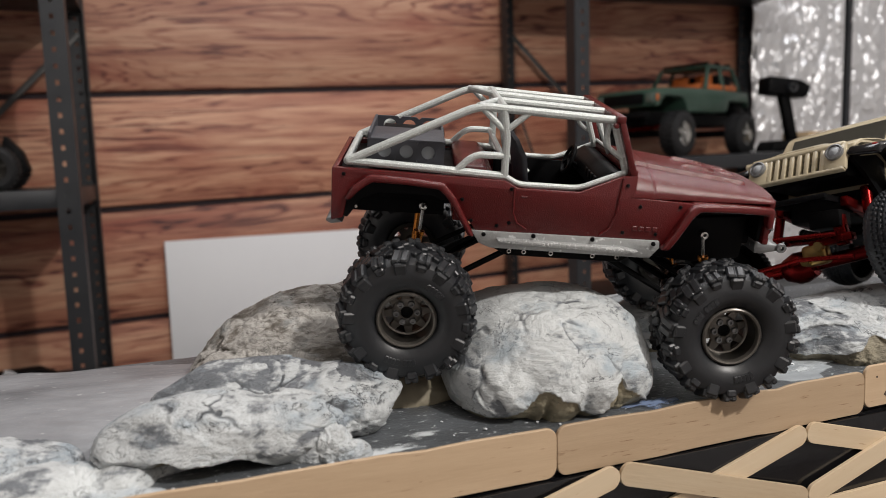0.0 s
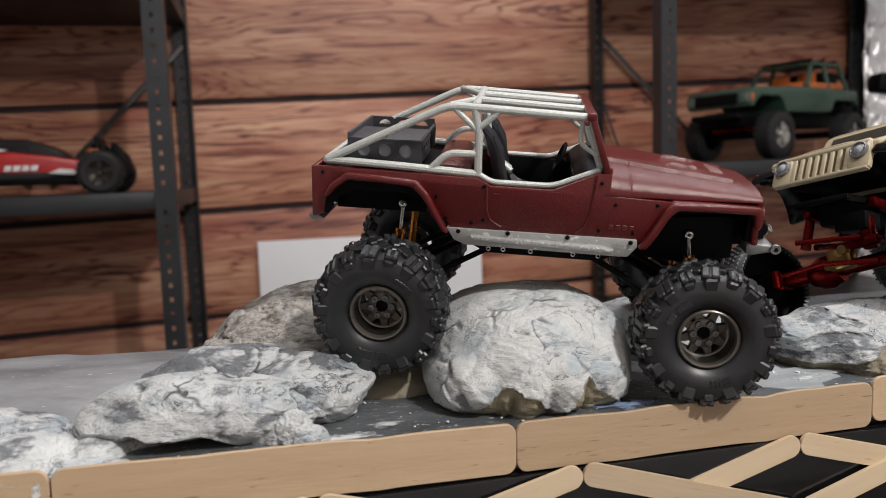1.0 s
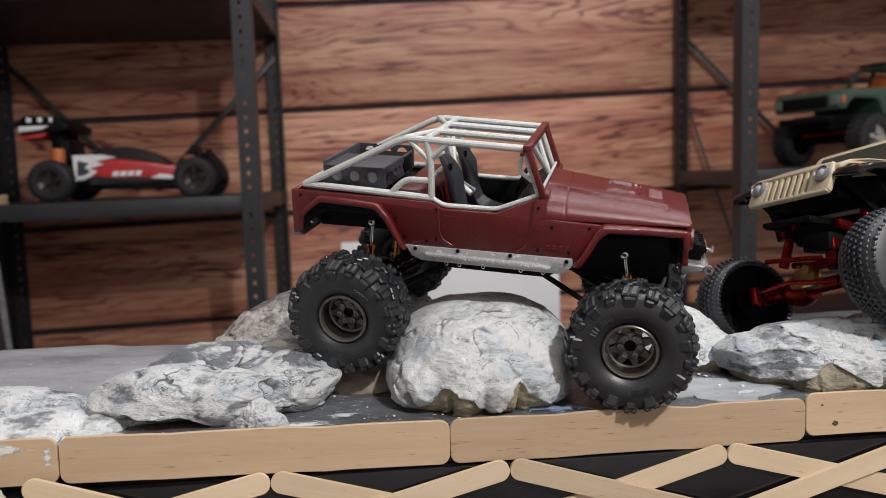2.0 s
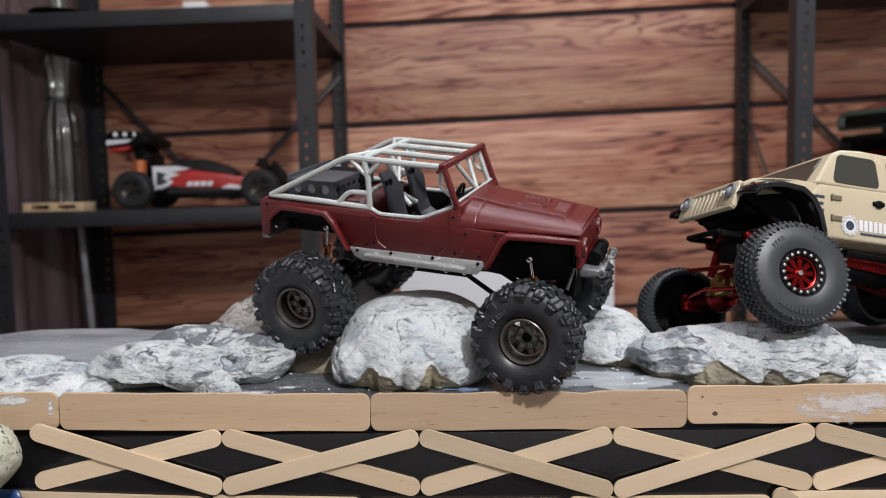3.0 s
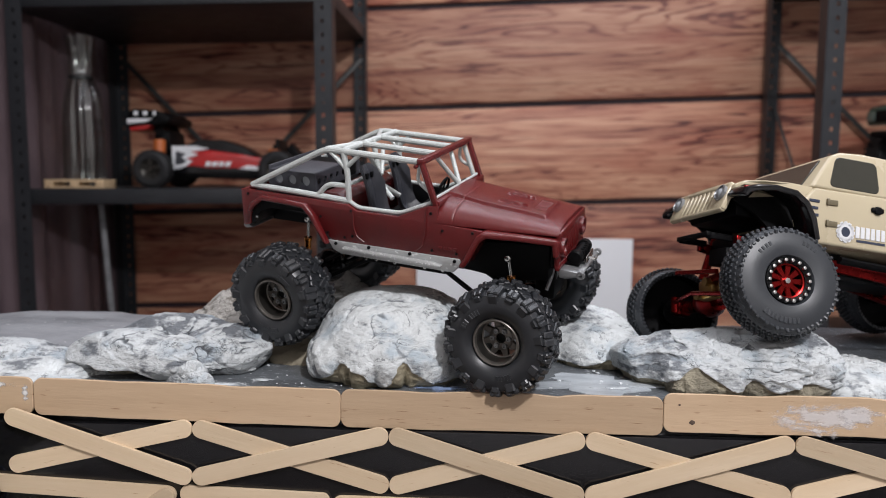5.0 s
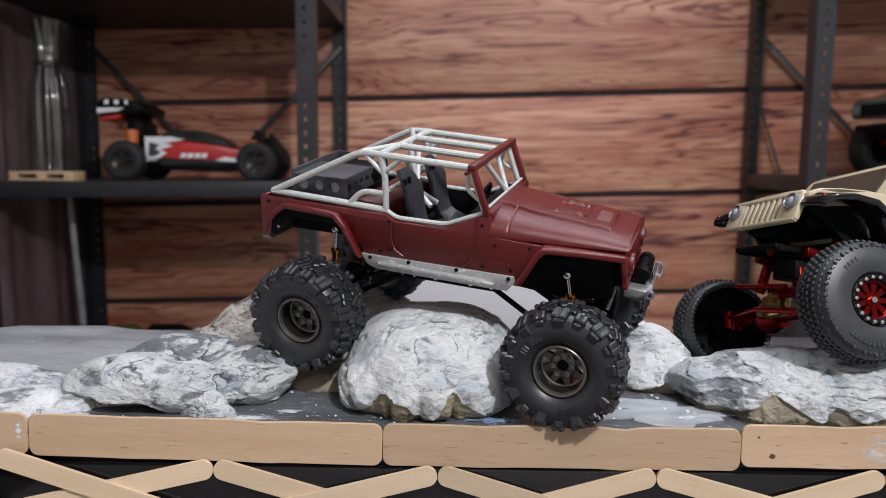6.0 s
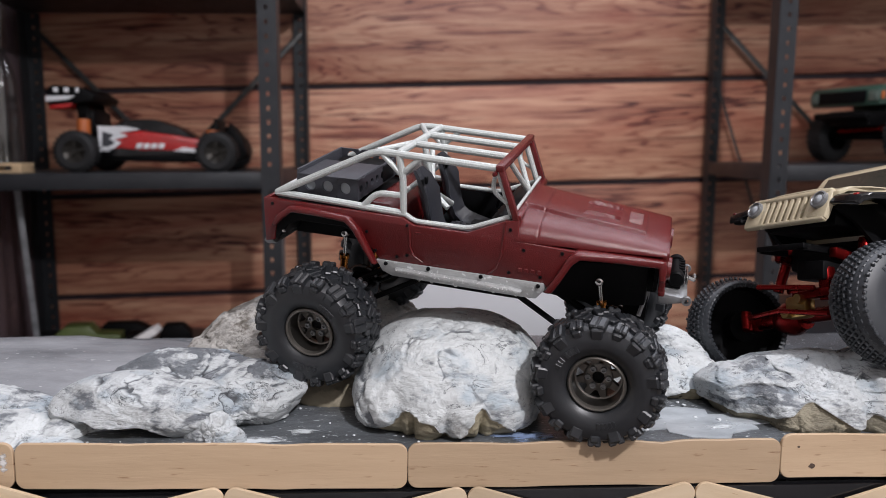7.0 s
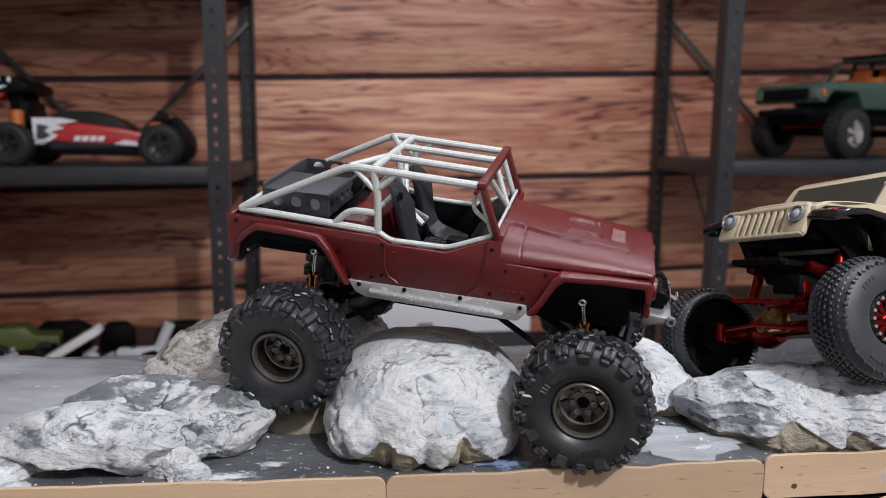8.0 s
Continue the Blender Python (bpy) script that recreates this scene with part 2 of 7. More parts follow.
    link(bp2.outputs[0], bsdf.inputs["Normal"])
    return mat


BOARDS = wood_wall_material()
JOINT = material("dark_joint", (0.020, 0.012, 0.018), 0.7, second=(0.034, 0.018, 0.024), scale=12)
# the red's lighter specks are painted sparkle, for glints in its highlights
RED = material("red_printed_plastic", (0.105, 0.0085, 0.0090), 0.22, second=(0.082, 0.0066, 0.0073), scale=60, bump=0.34, bump_scale=2200, speckle=(0.19, 0.016, 0.018), speckle_scale=2300, speckle_cut=0.66, spec=0.55)
SILVER = material("silver_paint", (0.56, 0.595, 0.58), 0.38, 0.3, second=(0.46, 0.49, 0.48), scale=120, bump=0.5, bump_scale=1800, speckle=(0.74, 0.77, 0.76), speckle_scale=2200, speckle_cut=0.60)
SILL = material("worn_silver_plate", (0.43, 0.44, 0.44), 0.36, 0.35, second=(0.34, 0.35, 0.35), scale=70, bump=0.4, bump_scale=900, speckle=(0.66, 0.68, 0.68), speckle_scale=420, speckle_cut=0.67)
STEP = material("chipped_silver_step", (0.50, 0.51, 0.51), 0.30, 0.4, second=(0.40, 0.41, 0.41), scale=90, bump=0.9, bump_scale=1300, speckle=(0.80, 0.81, 0.81), speckle_scale=1100, speckle_cut=0.64)
BUMPER = material("dull_grey_metal", (0.26, 0.265, 0.27), 0.36, 0.5, second=(0.19, 0.195, 0.20), scale=80, bump=0.3, bump_scale=900, speckle=(0.5, 0.5, 0.5), speckle_scale=500, speckle_cut=0.69)
STEEL = material("bare_steel", (0.6, 0.6, 0.58), 0.25, 1.0, scale=200)
RUBBER = material("black_rubber", (0.0110, 0.0124, 0.0150), 0.40, second=(0.0175, 0.0192, 0.0222), scale=120, bump=0.08, bump_scale=1200, spec=0.62)
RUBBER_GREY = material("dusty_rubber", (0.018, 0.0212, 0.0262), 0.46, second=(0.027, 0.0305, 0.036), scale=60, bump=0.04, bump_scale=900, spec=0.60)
DULL_RUBBER = material("dull_black_rubber", (0.011, 0.011, 0.012), 0.6, second=(0.016, 0.016, 0.017), scale=60, spec=0.3)
RIM = material("bronze_grey_metal", (0.165, 0.152, 0.135), 0.36, 0.7, second=(0.12, 0.112, 0.10), scale=200)
RIM_DARK = material("dark_wheel_centre", (0.040, 0.037, 0.033), 0.38, 0.7, scale=200)
BLACK = material("black_plastic", (0.0028, 0.0028, 0.0032), 0.5, second=(0.0048, 0.0048, 0.0054), scale=100, bump=0.15, spec=0.09)
GLOSS_BLACK = material("gloss_black_plastic", (0.005, 0.005, 0.006), 0.16, second=(0.008, 0.008, 0.009), scale=60, spec=0.5)
CHARCOAL = material("charcoal_printed_plastic", (0.028, 0.029, 0.037), 0.5, second=(0.042, 0.043, 0.052), scale=160, bump=0.3, bump_scale=2200)
SEAT = material("black_seat_plastic", (0.021, 0.022, 0.029), 0.45, second=(0.022, 0.023, 0.028), scale=160, bump=0.3, bump_scale=2200)
GREY_PRINT = material("grey_printed_plastic", (0.34, 0.36, 0.38), 0.5, second=(0.28, 0.30, 0.32), scale=120)
GOLD = material("anodised_gold", (0.65, 0.24, 0.05), 0.28, 1.0, scale=150)
BRASS = material("brass", (0.62, 0.42, 0.16), 0.3, 1.0, scale=150)
ANOD_RED = material("anodised_red", (0.20, 0.006, 0.005), 0.28, 0.9, second=(0.12, 0.004, 0.004), scale=120)
STICK = material("birch_stick", (0.62, 0.50, 0.355), 0.6, second=(0.52, 0.39, 0.25), scale=30, stretch=(0.35, 1, 3.2), bump=0.16, bump_scale=260, speckle=(0.33, 0.20, 0.11), speckle_scale=300, speckle_cut=0.725, per_object=0.22)
WIDE_STICK = material("warm_birch_stick", (0.52, 0.382, 0.252), 0.58, second=(0.40, 0.282, 0.176), scale=26, stretch=(0.35, 1, 3.0), bump=0.16, bump_scale=300, speckle=(0.22, 0.12, 0.06), speckle_scale=240, speckle_cut=0.70, per_object=0.18)
SHEET = material("black_sheet", (0.004, 0.004, 0.0048), 0.16, second=(0.009, 0.009, 0.0105), scale=18, bump=0.25, bump_scale=60, speckle=(0.10, 0.11, 0.13), speckle_scale=26, speckle_cut=0.80)
DECK = material("painted_deck", (0.045, 0.049, 0.053), 0.36, second=(0.15, 0.165, 0.18), scale=38, stretch=(1, 1.6, 1), contrast=0.65, bump=0.6, bump_scale=420, speckle=(0.55, 0.58, 0.60), speckle_scale=330, speckle_cut=0.68)
PAINT = material("white_paint", (0.66, 0.69, 0.71), 0.45, second=(0.5, 0.53, 0.55), scale=75, bump=0.6, bump_scale=250)
RACK = material("dark_rack_steel", (0.017, 0.019, 0.0225), 0.45, 0.2, second=(0.026, 0.028, 0.032), scale=30, bump=0.1, rough_var=0.15)
BRACE_STEEL = material("worn_brace_steel", (0.055, 0.054, 0.052), 0.45, 0.3, second=(0.035, 0.035, 0.035), scale=30)
BEIGE = material("sand_polycarbonate", (0.475, 0.412, 0.287), 0.26, second=(0.45, 0.388, 0.265), scale=30, coat=0.3)
TINT = material("smoked_window", (0.034, 0.034, 0.027), 0.14, second=(0.045, 0.044, 0.036), scale=20)
WHITE = material("white_vinyl", (0.75, 0.76, 0.78), 0.5, scale=90)
NAVY = material("dark_print", (0.03, 0.04, 0.07), 0.5, scale=90)
PAPER = material("white_card", (0.84, 0.85, 0.87), 0.75, second=(0.79, 0.80, 0.83), scale=4, bump=0.1)
FOIL_COLOUR = (0.82, 0.83, 0.85)
GREEN = material("green_lacquer", (0.030, 0.066, 0.048), 0.4, second=(0.024, 0.054, 0.039), scale=20, coat=0.1)
LAMP_GLASS = material("grey_green_lamp", (0.10, 0.13, 0.11), 0.2, second=(0.07, 0.09, 0.08), scale=90)
ORANGE = material("orange_plastic", (0.46, 0.115, 0.022), 0.5, scale=50)
RED_GLOSS = material("bright_red_lacquer", (0.45, 0.015, 0.015), 0.3, scale=40, coat=0.4)
CARD = material("brown_cardboard", (0.30, 0.18, 0.09), 0.8, scale=30, bump=0.2)
PALE_WOOD = material("pale_softwood", (0.58, 0.42, 0.25), 0.6, scale=30, stretch=(1, 1, 6), bump=0.2)
WALLPAINT = material("grey_wall_paint", (0.80, 0.78, 0.77), 0.8, scale=6, bump=0.2)
FLOORING = material("dark_floor", (0.22, 0.185, 0.165), 0.6, scale=5, bump=0.2)
HINGE = material("moulded_hinge", (0.15, 0.125, 0.075), 0.4, scale=60)
CURTAIN = material("dull_brown_curtain", (0.165, 0.12, 0.13), 0.30, second=(0.065, 0.046, 0.052), scale=14, stretch=(1, 1, 0.35), bump=0.5, bump_scale=14)
FOAM = material("pale_foam", (0.50, 0.50, 0.385), 0.85, second=(0.35, 0.355, 0.28), scale=120, bump=0.9, bump_scale=600, speckle=(0.06, 0.06, 0.055), speckle_scale=460, speckle_cut=0.62)
BLUE_TARP = material("blue_tarpaulin", (0.022, 0.070, 0.22), 0.32, second=(0.006, 0.014, 0.045), scale=46, contrast=0.7, bump=0.8, bump_scale=70)
GLASS = clear_glass("bottle_glass", 0.055, 0.10)
SMEAR = rubbed_paint("rubbed_filler", (0.66, 0.63, 0.62), 0.75, 240, True)
CAKED = rubbed_paint("caked_filler", (0.64, 0.645, 0.65), 0.97, 300, True)
BLUE = rubbed_paint("blue_paint", (0.27, 0.36, 0.56), 0.8, 200)
RAW_STONE = material("raw_plaster", (0.27, 0.235, 0.17), 0.7, second=(0.19, 0.165, 0.115), scale=60, bump=0.6, bump_scale=400)
POOL = material("thin_white_pool", (0.50, 0.54, 0.57), 0.3, second=(0.20, 0.22, 0.24), scale=55, stretch=(0.7, 1.6, 1), contrast=0.55, bump=0.5, bump_scale=240)
KNOT = material("dark_knot", (0.10, 0.065, 0.045), 0.7, second=(0.05, 0.032, 0.024), scale=700, bump=0.4, bump_scale=900)
SPLASH = rubbed_paint("dried_white_paint", (0.60, 0.64, 0.66), 0.95, 170)
ROCK_WHITE = rock_material("whitewashed_rock", (0.53, 0.555, 0.565), (0.175, 0.19, 0.21), (0.36, 0.325, 0.24), 0.67, 0.8, 0.9)
ROCK_PALE = rock_material("chalk_white_rock", (0.56, 0.585, 0.59), (0.21, 0.228, 0.25), (0.43, 0.385, 0.27), 0.72, 0.8, 0.52)
ROCK_GREY = rock_material("grey_rock", (0.50, 0.515, 0.54), (0.18, 0.19, 0.205), (0.34, 0.31, 0.25), 0.40)
ROCK_BROWN = rock_material("umber_rock", (0.44, 0.42, 0.39), (0.18, 0.158, 0.130), (0.30, 0.26, 0.19), 0.50)
PLASTER = material("brushed_grey_plaster", (0.075, 0.080, 0.088), 0.42, second=(0.34, 0.35, 0.37), scale=22, stretch=(0.8, 1.5, 1), contrast=0.55, bump=0.9, bump_scale=150, speckle=(0.5, 0.51, 0.52), speckle_scale=260, speckle_cut=0.71)


# ---- mesh helpers ----
def merge(bm, src, m=None):
    """Adds src's faces to bm, moved by m."""
    if m is not None:
        bmesh.ops.transform(src, matrix=m, verts=src.verts)
    table = {v: bm.verts.new(v.co) for v in src.verts}
    for f in src.faces:
        bm.faces.new([table[v] for v in f.verts])
    src.free()


def box(bm, centre, size, bevel=0.0, m=None, segments=2):
    b = bmesh.new()
    bmesh.ops.create_cube(b, size=1)
    bmesh.ops.scale(b, vec=size, verts=b.verts)
    if bevel:
        bmesh.ops.bevel(b, geom=b.edges[:], offset=bevel, segments=segments, affect="EDGES", profile=0.5)
    bmesh.ops.translate(b, vec=centre, verts=b.verts)
    merge(bm, b, m)


def prism(bm, poly, lo, hi, axis="y", bevel=0.0, m=None, segments=2):
    """Extrudes a closed outline from lo to hi along the axis; the outline runs over the two other axes in order."""
    b = bmesh.new()
    put = {"y": lambda a, c, d: (a, d, c), "x": lambda a, c, d: (d, a, c), "z": lambda a, c, d: (a, c, d)}[axis]
    ring = [[b.verts.new(put(p[0], p[1], d)) for p in poly] for d in (lo, hi)]
    n = len(poly)
    b.faces.new(ring[0])
    b.faces.new(ring[1][::-1])
    for i in range(n):
        b.faces.new((ring[0][i], ring[1][i], ring[1][(i + 1) % n], ring[0][(i + 1) % n]))
    bmesh.ops.recalc_face_normals(b, faces=b.faces[:])
    if bevel:
        bmesh.ops.bevel(b, geom=b.edges[:], offset=bevel, segments=segments, affect="EDGES", profile=0.5, clamp_overlap=True)
    merge(bm, b, m)


def tube(bm, pts, r, n=8, closed=False, flat=1.0):
    """A round bar along a line of points."""
    pts = [Vector(p) for p in pts]
    b = bmesh.new()
    rings, up = [], None
    for i, p in enumerate(pts):
        a, c = pts[i - 1] if (i or closed) else p, pts[(i + 1) % len(pts)] if (i < len(pts) - 1 or closed) else p
        d = (c - a).normalized()
        if up is None:
            up = d.orthogonal().normalized()
        up = (up - d * up.dot(d)).normalized()
        side = d.cross(up)
        rings.append([b.verts.new(p + r * (math.cos(k) * up + flat * math.sin(k) * side)) for k in [2 * math.pi * j / n for j in range(n)]])
    span = len(rings) if closed else len(rings) - 1
    for i in range(span):
        q, w = rings[i], rings[(i + 1) % len(rings)]
        for j in range(n):
            b.faces.new((q[j], q[(j + 1) % n], w[(j + 1) % n], w[j]))
    if not closed:
        b.faces.new(rings[0][::-1])
        b.faces.new(rings[-1])
    bmesh.ops.recalc_face_normals(b, faces=b.faces[:])
    merge(bm, b)


def bend(pts, r=4.0, n=4):
    """Rounds the corners of a line of points."""
    pts = [Vector(p) for p in pts]
    out = [pts[0]]
    for a, p, c in zip(pts, pts[1:], pts[2:]):
        u, v = (a - p), (c - p)
        k = min(r, u.length / 2.2, v.length / 2.2)
        s, e = p + u.normalized() * k, p + v.normalized() * k
        for i in range(n + 1):
            q = i / n
            out.append((1 - q) ** 2 * s + 2 * q * (1 - q) * p + q * q * e)
    return out + [pts[-1]]


def lathe(bm, profile, n=32, axis="y", m=None, open_ends=True):
    """Turns (radius, height) pairs round the axis."""
    b = bmesh.new()
    put = {"y": lambda r, h, c, s: (r * c, h, r * s), "z": lambda r, h, c, s: (r * c, r * s, h), "x": lambda r, h, c, s: (h, r * c, r * s)}[axis]
    rings = [[b.verts.new(put(max(r, 1e-6), h, math.cos(2 * math.pi * j / n), math.sin(2 * math.pi * j / n))) for j in range(n)] for r, h in profile]
    for q, w in zip(rings, rings[1:]):
        for j in range(n):
            b.faces.new((q[j], q[(j + 1) % n], w[(j + 1) % n], w[j]))
    bmesh.ops.remove_doubles(b, verts=b.verts[:], dist=1e-7)
    bmesh.ops.recalc_face_normals(b, faces=b.faces[:])
    merge(bm, b, m)


def mesh_of(bm, name, mat, angle=35):
    me = bpy.data.meshes.new(name)
    bm.to_mesh(me)
    bm.free()
    me.shade_smooth()
    me.set_sharp_from_angle(angle=radians(angle))
    me.materials.append(mat)
    return me


def part(name, bm, mat, parent, label="", m=None, angle=35):
    """One mesh under a thing or a part."""
    me = bm if isinstance(bm, bpy.types.Mesh) else mesh_of(bm, name, mat, angle)
    ob = new(name, me)
    ob.parent = parent
    if m is not None:
        ob.matrix_local = m
    return tagged(ob, label)


def thing(name, m, label, category, group="", kind=""):
    ob = new(name)
    ob.matrix_world = m
    ob.empty_display_size = 0.02
    return tagged(ob, label, category, group, kind)


def solo(name, bm, mat, label, category, m=None, group="", kind="", angle=35):
    ob = new(name, bm if isinstance(bm, bpy.types.Mesh) else mesh_of(bm, name, mat, angle))
    if m is not None:
        ob.matrix_world = m
    return tagged(ob, label, category, group, kind)


# ---- room ----
FLOOR, CEIL, WALL_Y = 0.0, 2.45, 1.62
XL, XR, YB = -1.75, 2.7, -2.2


def room():
    def slab(name, centre, size, mat, label, cat):
        bm = bmesh.new()
        box(bm, (0, 0, 0), size)
        solo(name, bm, mat, label, cat, pose(*centre), kind="structure")
    w, d = XR - XL, WALL_Y + 0.06 - YB
    slab("floor", ((XL + XR) / 2, (WALL_Y + 0.06 + YB) / 2, FLOOR - 0.05), (w + 0.2, d + 0.2, 0.1), FLOORING, "dark plain workshop floor", "floor")
    slab("ceiling", ((XL + XR) / 2, (WALL_Y + 0.06 + YB) / 2, CEIL + 0.05), (w + 0.2, d + 0.2, 0.1), WALLPAINT, "plain painted ceiling", "ceiling")
    slab("wall_south", ((XL + XR) / 2, YB - 0.05, CEIL / 2), (w + 0.2, 0.1, CEIL), WALLPAINT, "plain grey wall", "wall")
    slab("wall_west", (XL - 0.05, (WALL_Y + YB) / 2, CEIL / 2), (0.1, d, CEIL), WALLPAINT, "plain grey wall", "wall")
    slab("wall_east", (XR + 0.05, (WALL_Y + YB) / 2, CEIL / 2), (0.1, d, CEIL), WALLPAINT, "plain grey wall", "wall")


room()


def board_wall():
    """Horizontal stained boards with dark open joints, on a dark backing."""
    bm = bmesh.new()
    box(bm, (0, 0, 0), (XR - XL + 0.2, 0.06, CEIL))
    wall = solo("wall_north", bm, JOINT, "wall of wide stained wooden boards with dark joints", "wall", pose((XL + XR) / 2, WALL_Y + 0.045, CEIL / 2), kind="structure")
    pitch, base = 0.2615, 1.018 - 4 * 0.2615
    inv = wall.matrix_world.inverted()
    for row in range(0, 9):
        z0 = base + row * pitch
        bm = bmesh.new()
        box(bm, (0, 0, 0), (1.78 - XL, 0.016, pitch - 0.014), 0.005)
        c = pose(0, WALL_Y + 0.008, 0, 0, -1.7, 0) @ Matrix.Translation(((XL + 1.78) / 2, 0, z0 + pitch / 2))
        part("board", bm, BOARDS, wall, m=inv @ c)


board_wall()


# ---- racks ----
def rack_post(bm, x, y, sx, sy, z0, z1):
    """Slotted angle iron: a front flange with a row of slots and a plain flange going back."""
    w, t, pitch = 0.035, 0.002, 0.0266
    for a, b in ((0.0, 0.0155), (0.0215, w)):
        box(bm, (x + sx * (a + b) / 2, y, (z0 + z1) / 2), (b - a, t, z1 - z0))
    z = z0
    while z < z1 - pitch:
        box(bm, (x + sx * 0.0185, y, z + 0.009), (0.006, t, 0.0186))
        z += pitch
    box(bm, (x, y + sy * w / 2, (z0 + z1) / 2), (t, w, z1 - z0))


def rack(name, x0, x1, tops, tilt, label, skew=0.0, slim=None):
    """A rack whose back stands off sideways by skew; slim puts a thin plain post at that place instead of the front right one."""
    y0, y1 = 1.15, 1.595
    root = thing(name, pose(0, 0, 0), label, "shelving rack")
    for x, sx in ((x0, 1), (x1, -1)):
        for y, sy in ((y0, 1), (y1, -1)):
            bm = bmesh.new()
            if slim and x == x1 and y == y0:
                box(bm, (slim, y0, 1.05), (0.015, 0.012, 2.1), 0.001)
            else:
                rack_post(bm, x + (skew if y == y1 else 0), y, sx, sy, 0.0, 2.1)
            part("post", bm, RACK, root)
    for z in tops:
        bm = bmesh.new()
        box(bm, (0, 0, -0.016), (x1 - x0 - 0.006, y1 - y0 - 0.006, 0.032), 0.0015)
        for v in bm.verts:
            v.co.x += skew * (v.co.y / (y1 - y0) + 0.5)
        part("shelf", bm, RACK, root, m=pose((x0 + x1) / 2, (y0 + y1) / 2, z, 0, -tilt, 0))
    return root


rack_left = rack("storage_rack", -0.925, -0.2455, (0.655, 1.068, 1.474), 0.6, "dark steel slotted-angle rack holding model cars")
rack_right = rack("storage_rack", 0.724, 1.575, (0.74, 1.094, 1.572), 0.8, "dark steel slotted-angle rack holding model trucks", 0.048, 1.518)


def brace(root, a, b, wide=0.013):
    bm = bmesh.new()
    a, b = Vector(a), Vector(b)
    d = b - a
    box(bm, (0, 0, 0), (d.length, 0.003, wide), 0.001)
    part("brace", bm, BRACE_STEEL, root, m=pose(*((a + b) / 2), 0, -math.degrees(math.atan2(d.z, d.x)), 0))


brace(rack_left, (-0.26, 1.588, 1.40), (-0.56, 1.588, 1.09))
brace(rack_left, (-0.90, 1.588, 1.40), (-0.60, 1.588, 1.09))
brace(rack_right, (0.80, 1.588, 1.43), (1.12, 1.588, 1.12))
brace(rack_right, (0.80, 1.588, 1.27), (0.97, 1.588, 0.80), 0.007)


def curtain():
    bm = bmesh.new()
    n, k = 60, 14
    grid = [[bm.verts.new((-0.94 + 0.010 * math.sin(i * 0.42) + 0.004 * math.sin(i * 1.1 + 0.6 * j / k), 0.75 + 0.85 * i / n, 0.3 + 1.6 * j / k)) for j in range(k + 1)] for i in range(n + 1)]
    for i in range(n):
        for j in range(k):
            bm.faces.new((grid[i][j], grid[i + 1][j], grid[i + 1][j + 1], grid[i][j + 1]))
    ob = solo("curtain", bm, CURTAIN, "dull brown hanging curtain with a faint sheen", "curtain")
    sol = ob.modifiers.new("thick", "SOLIDIFY")
    sol.thickness = 0.003


curtain()


def foil_sheet():
    mat = bpy.data.materials.new("crumpled_foil")
    mat.use_nodes = True
    b = mat.node_tree.nodes["Principled BSDF"]
    b.inputs["Base Color"].default_value = (*FOIL_COLOUR, 1)
    b.inputs["Metallic"].default_value, b.inputs["Roughness"].default_value = 0.6, 0.36
    bm = bmesh.new()
    n, k = 200, 260
    rows = []
    for i in range(n + 1):
        row = []
        for j in range(k + 1):
            x, z = 1.612 + 1.07 * i / n, 0.5 + 1.7 * j / k
            p = Vector((x * 11, 3.1, z * 5))
            h = 0.012 * abs(noise.noise(p)) + 0.008 * abs(noise.noise(p * 2.3)) + 0.007 * abs(noise.noise(p * 5)) + 0.0045 * abs(noise.noise(p * 9))
            row.append(bm.verts.new((x, 1.575 - h * 1.6, z)))
        rows.append(row)
    for i in range(n):
        for j in range(k):
            bm.faces.new((rows[i][j], rows[i + 1][j], rows[i + 1][j + 1], rows[i][j + 1]))
    ob = solo("foil_sheet", bm, mat, "crumpled silver insulation foil hung on the wall", "foil", angle=22)
    sol = ob.modifiers.new("thick", "SOLIDIFY")
    sol.thickness, sol.offset = 0.002, 0


foil_sheet()


def white_board():
    bm = bmesh.new()
    box(bm, (0, 0, 0), (0.574, 0.004, 0.312), 0.0008)
    solo("card_sheet", bm, PAPER, "plain white card sheet leaning against the boards", "card", pose(0.171, 1.606, 0.7765, -0.6, 0, 0))


white_board()


def low_bench():
    """A low dark bench along the wall that carries the card."""
    root = thing("wall_bench", pose(0, 0, 0), "low dark bench standing along the board wall", "bench")
    bm = bmesh.new()
    box(bm, (0.235, 1.41, 0.605), (0.92, 0.38, 0.03), 0.003)
    part("benchtop", bm, BLACK, root)
    for x in (-0.19, 0.66):
        for y in (1.24, 1.56):
            bm = bmesh.new()
            box(bm, (x, y, 0.295), (0.04, 0.04, 0.59), 0.002)
            part("leg", bm, BLACK, root)


low_bench()


# ---- the course ----
DZ = 0.998


def table():
    root = thing("work_table", pose(0, 0, 0), "dark work table under the model course", "table")
    bm = bmesh.new()
    box(bm, (0.12, 0.26, 0.735), (1.3, 0.72, 0.03), 0.003)
    part("tabletop", bm, BLACK, root)
    for x in (-0.48, 0.72):
        for y in (-0.05, 0.57):
            bm = bmesh.new()
            box(bm, (x, y, 0.36), (0.05, 0.05, 0.72), 0.003)
            part("leg", bm, BLACK, root)


table()


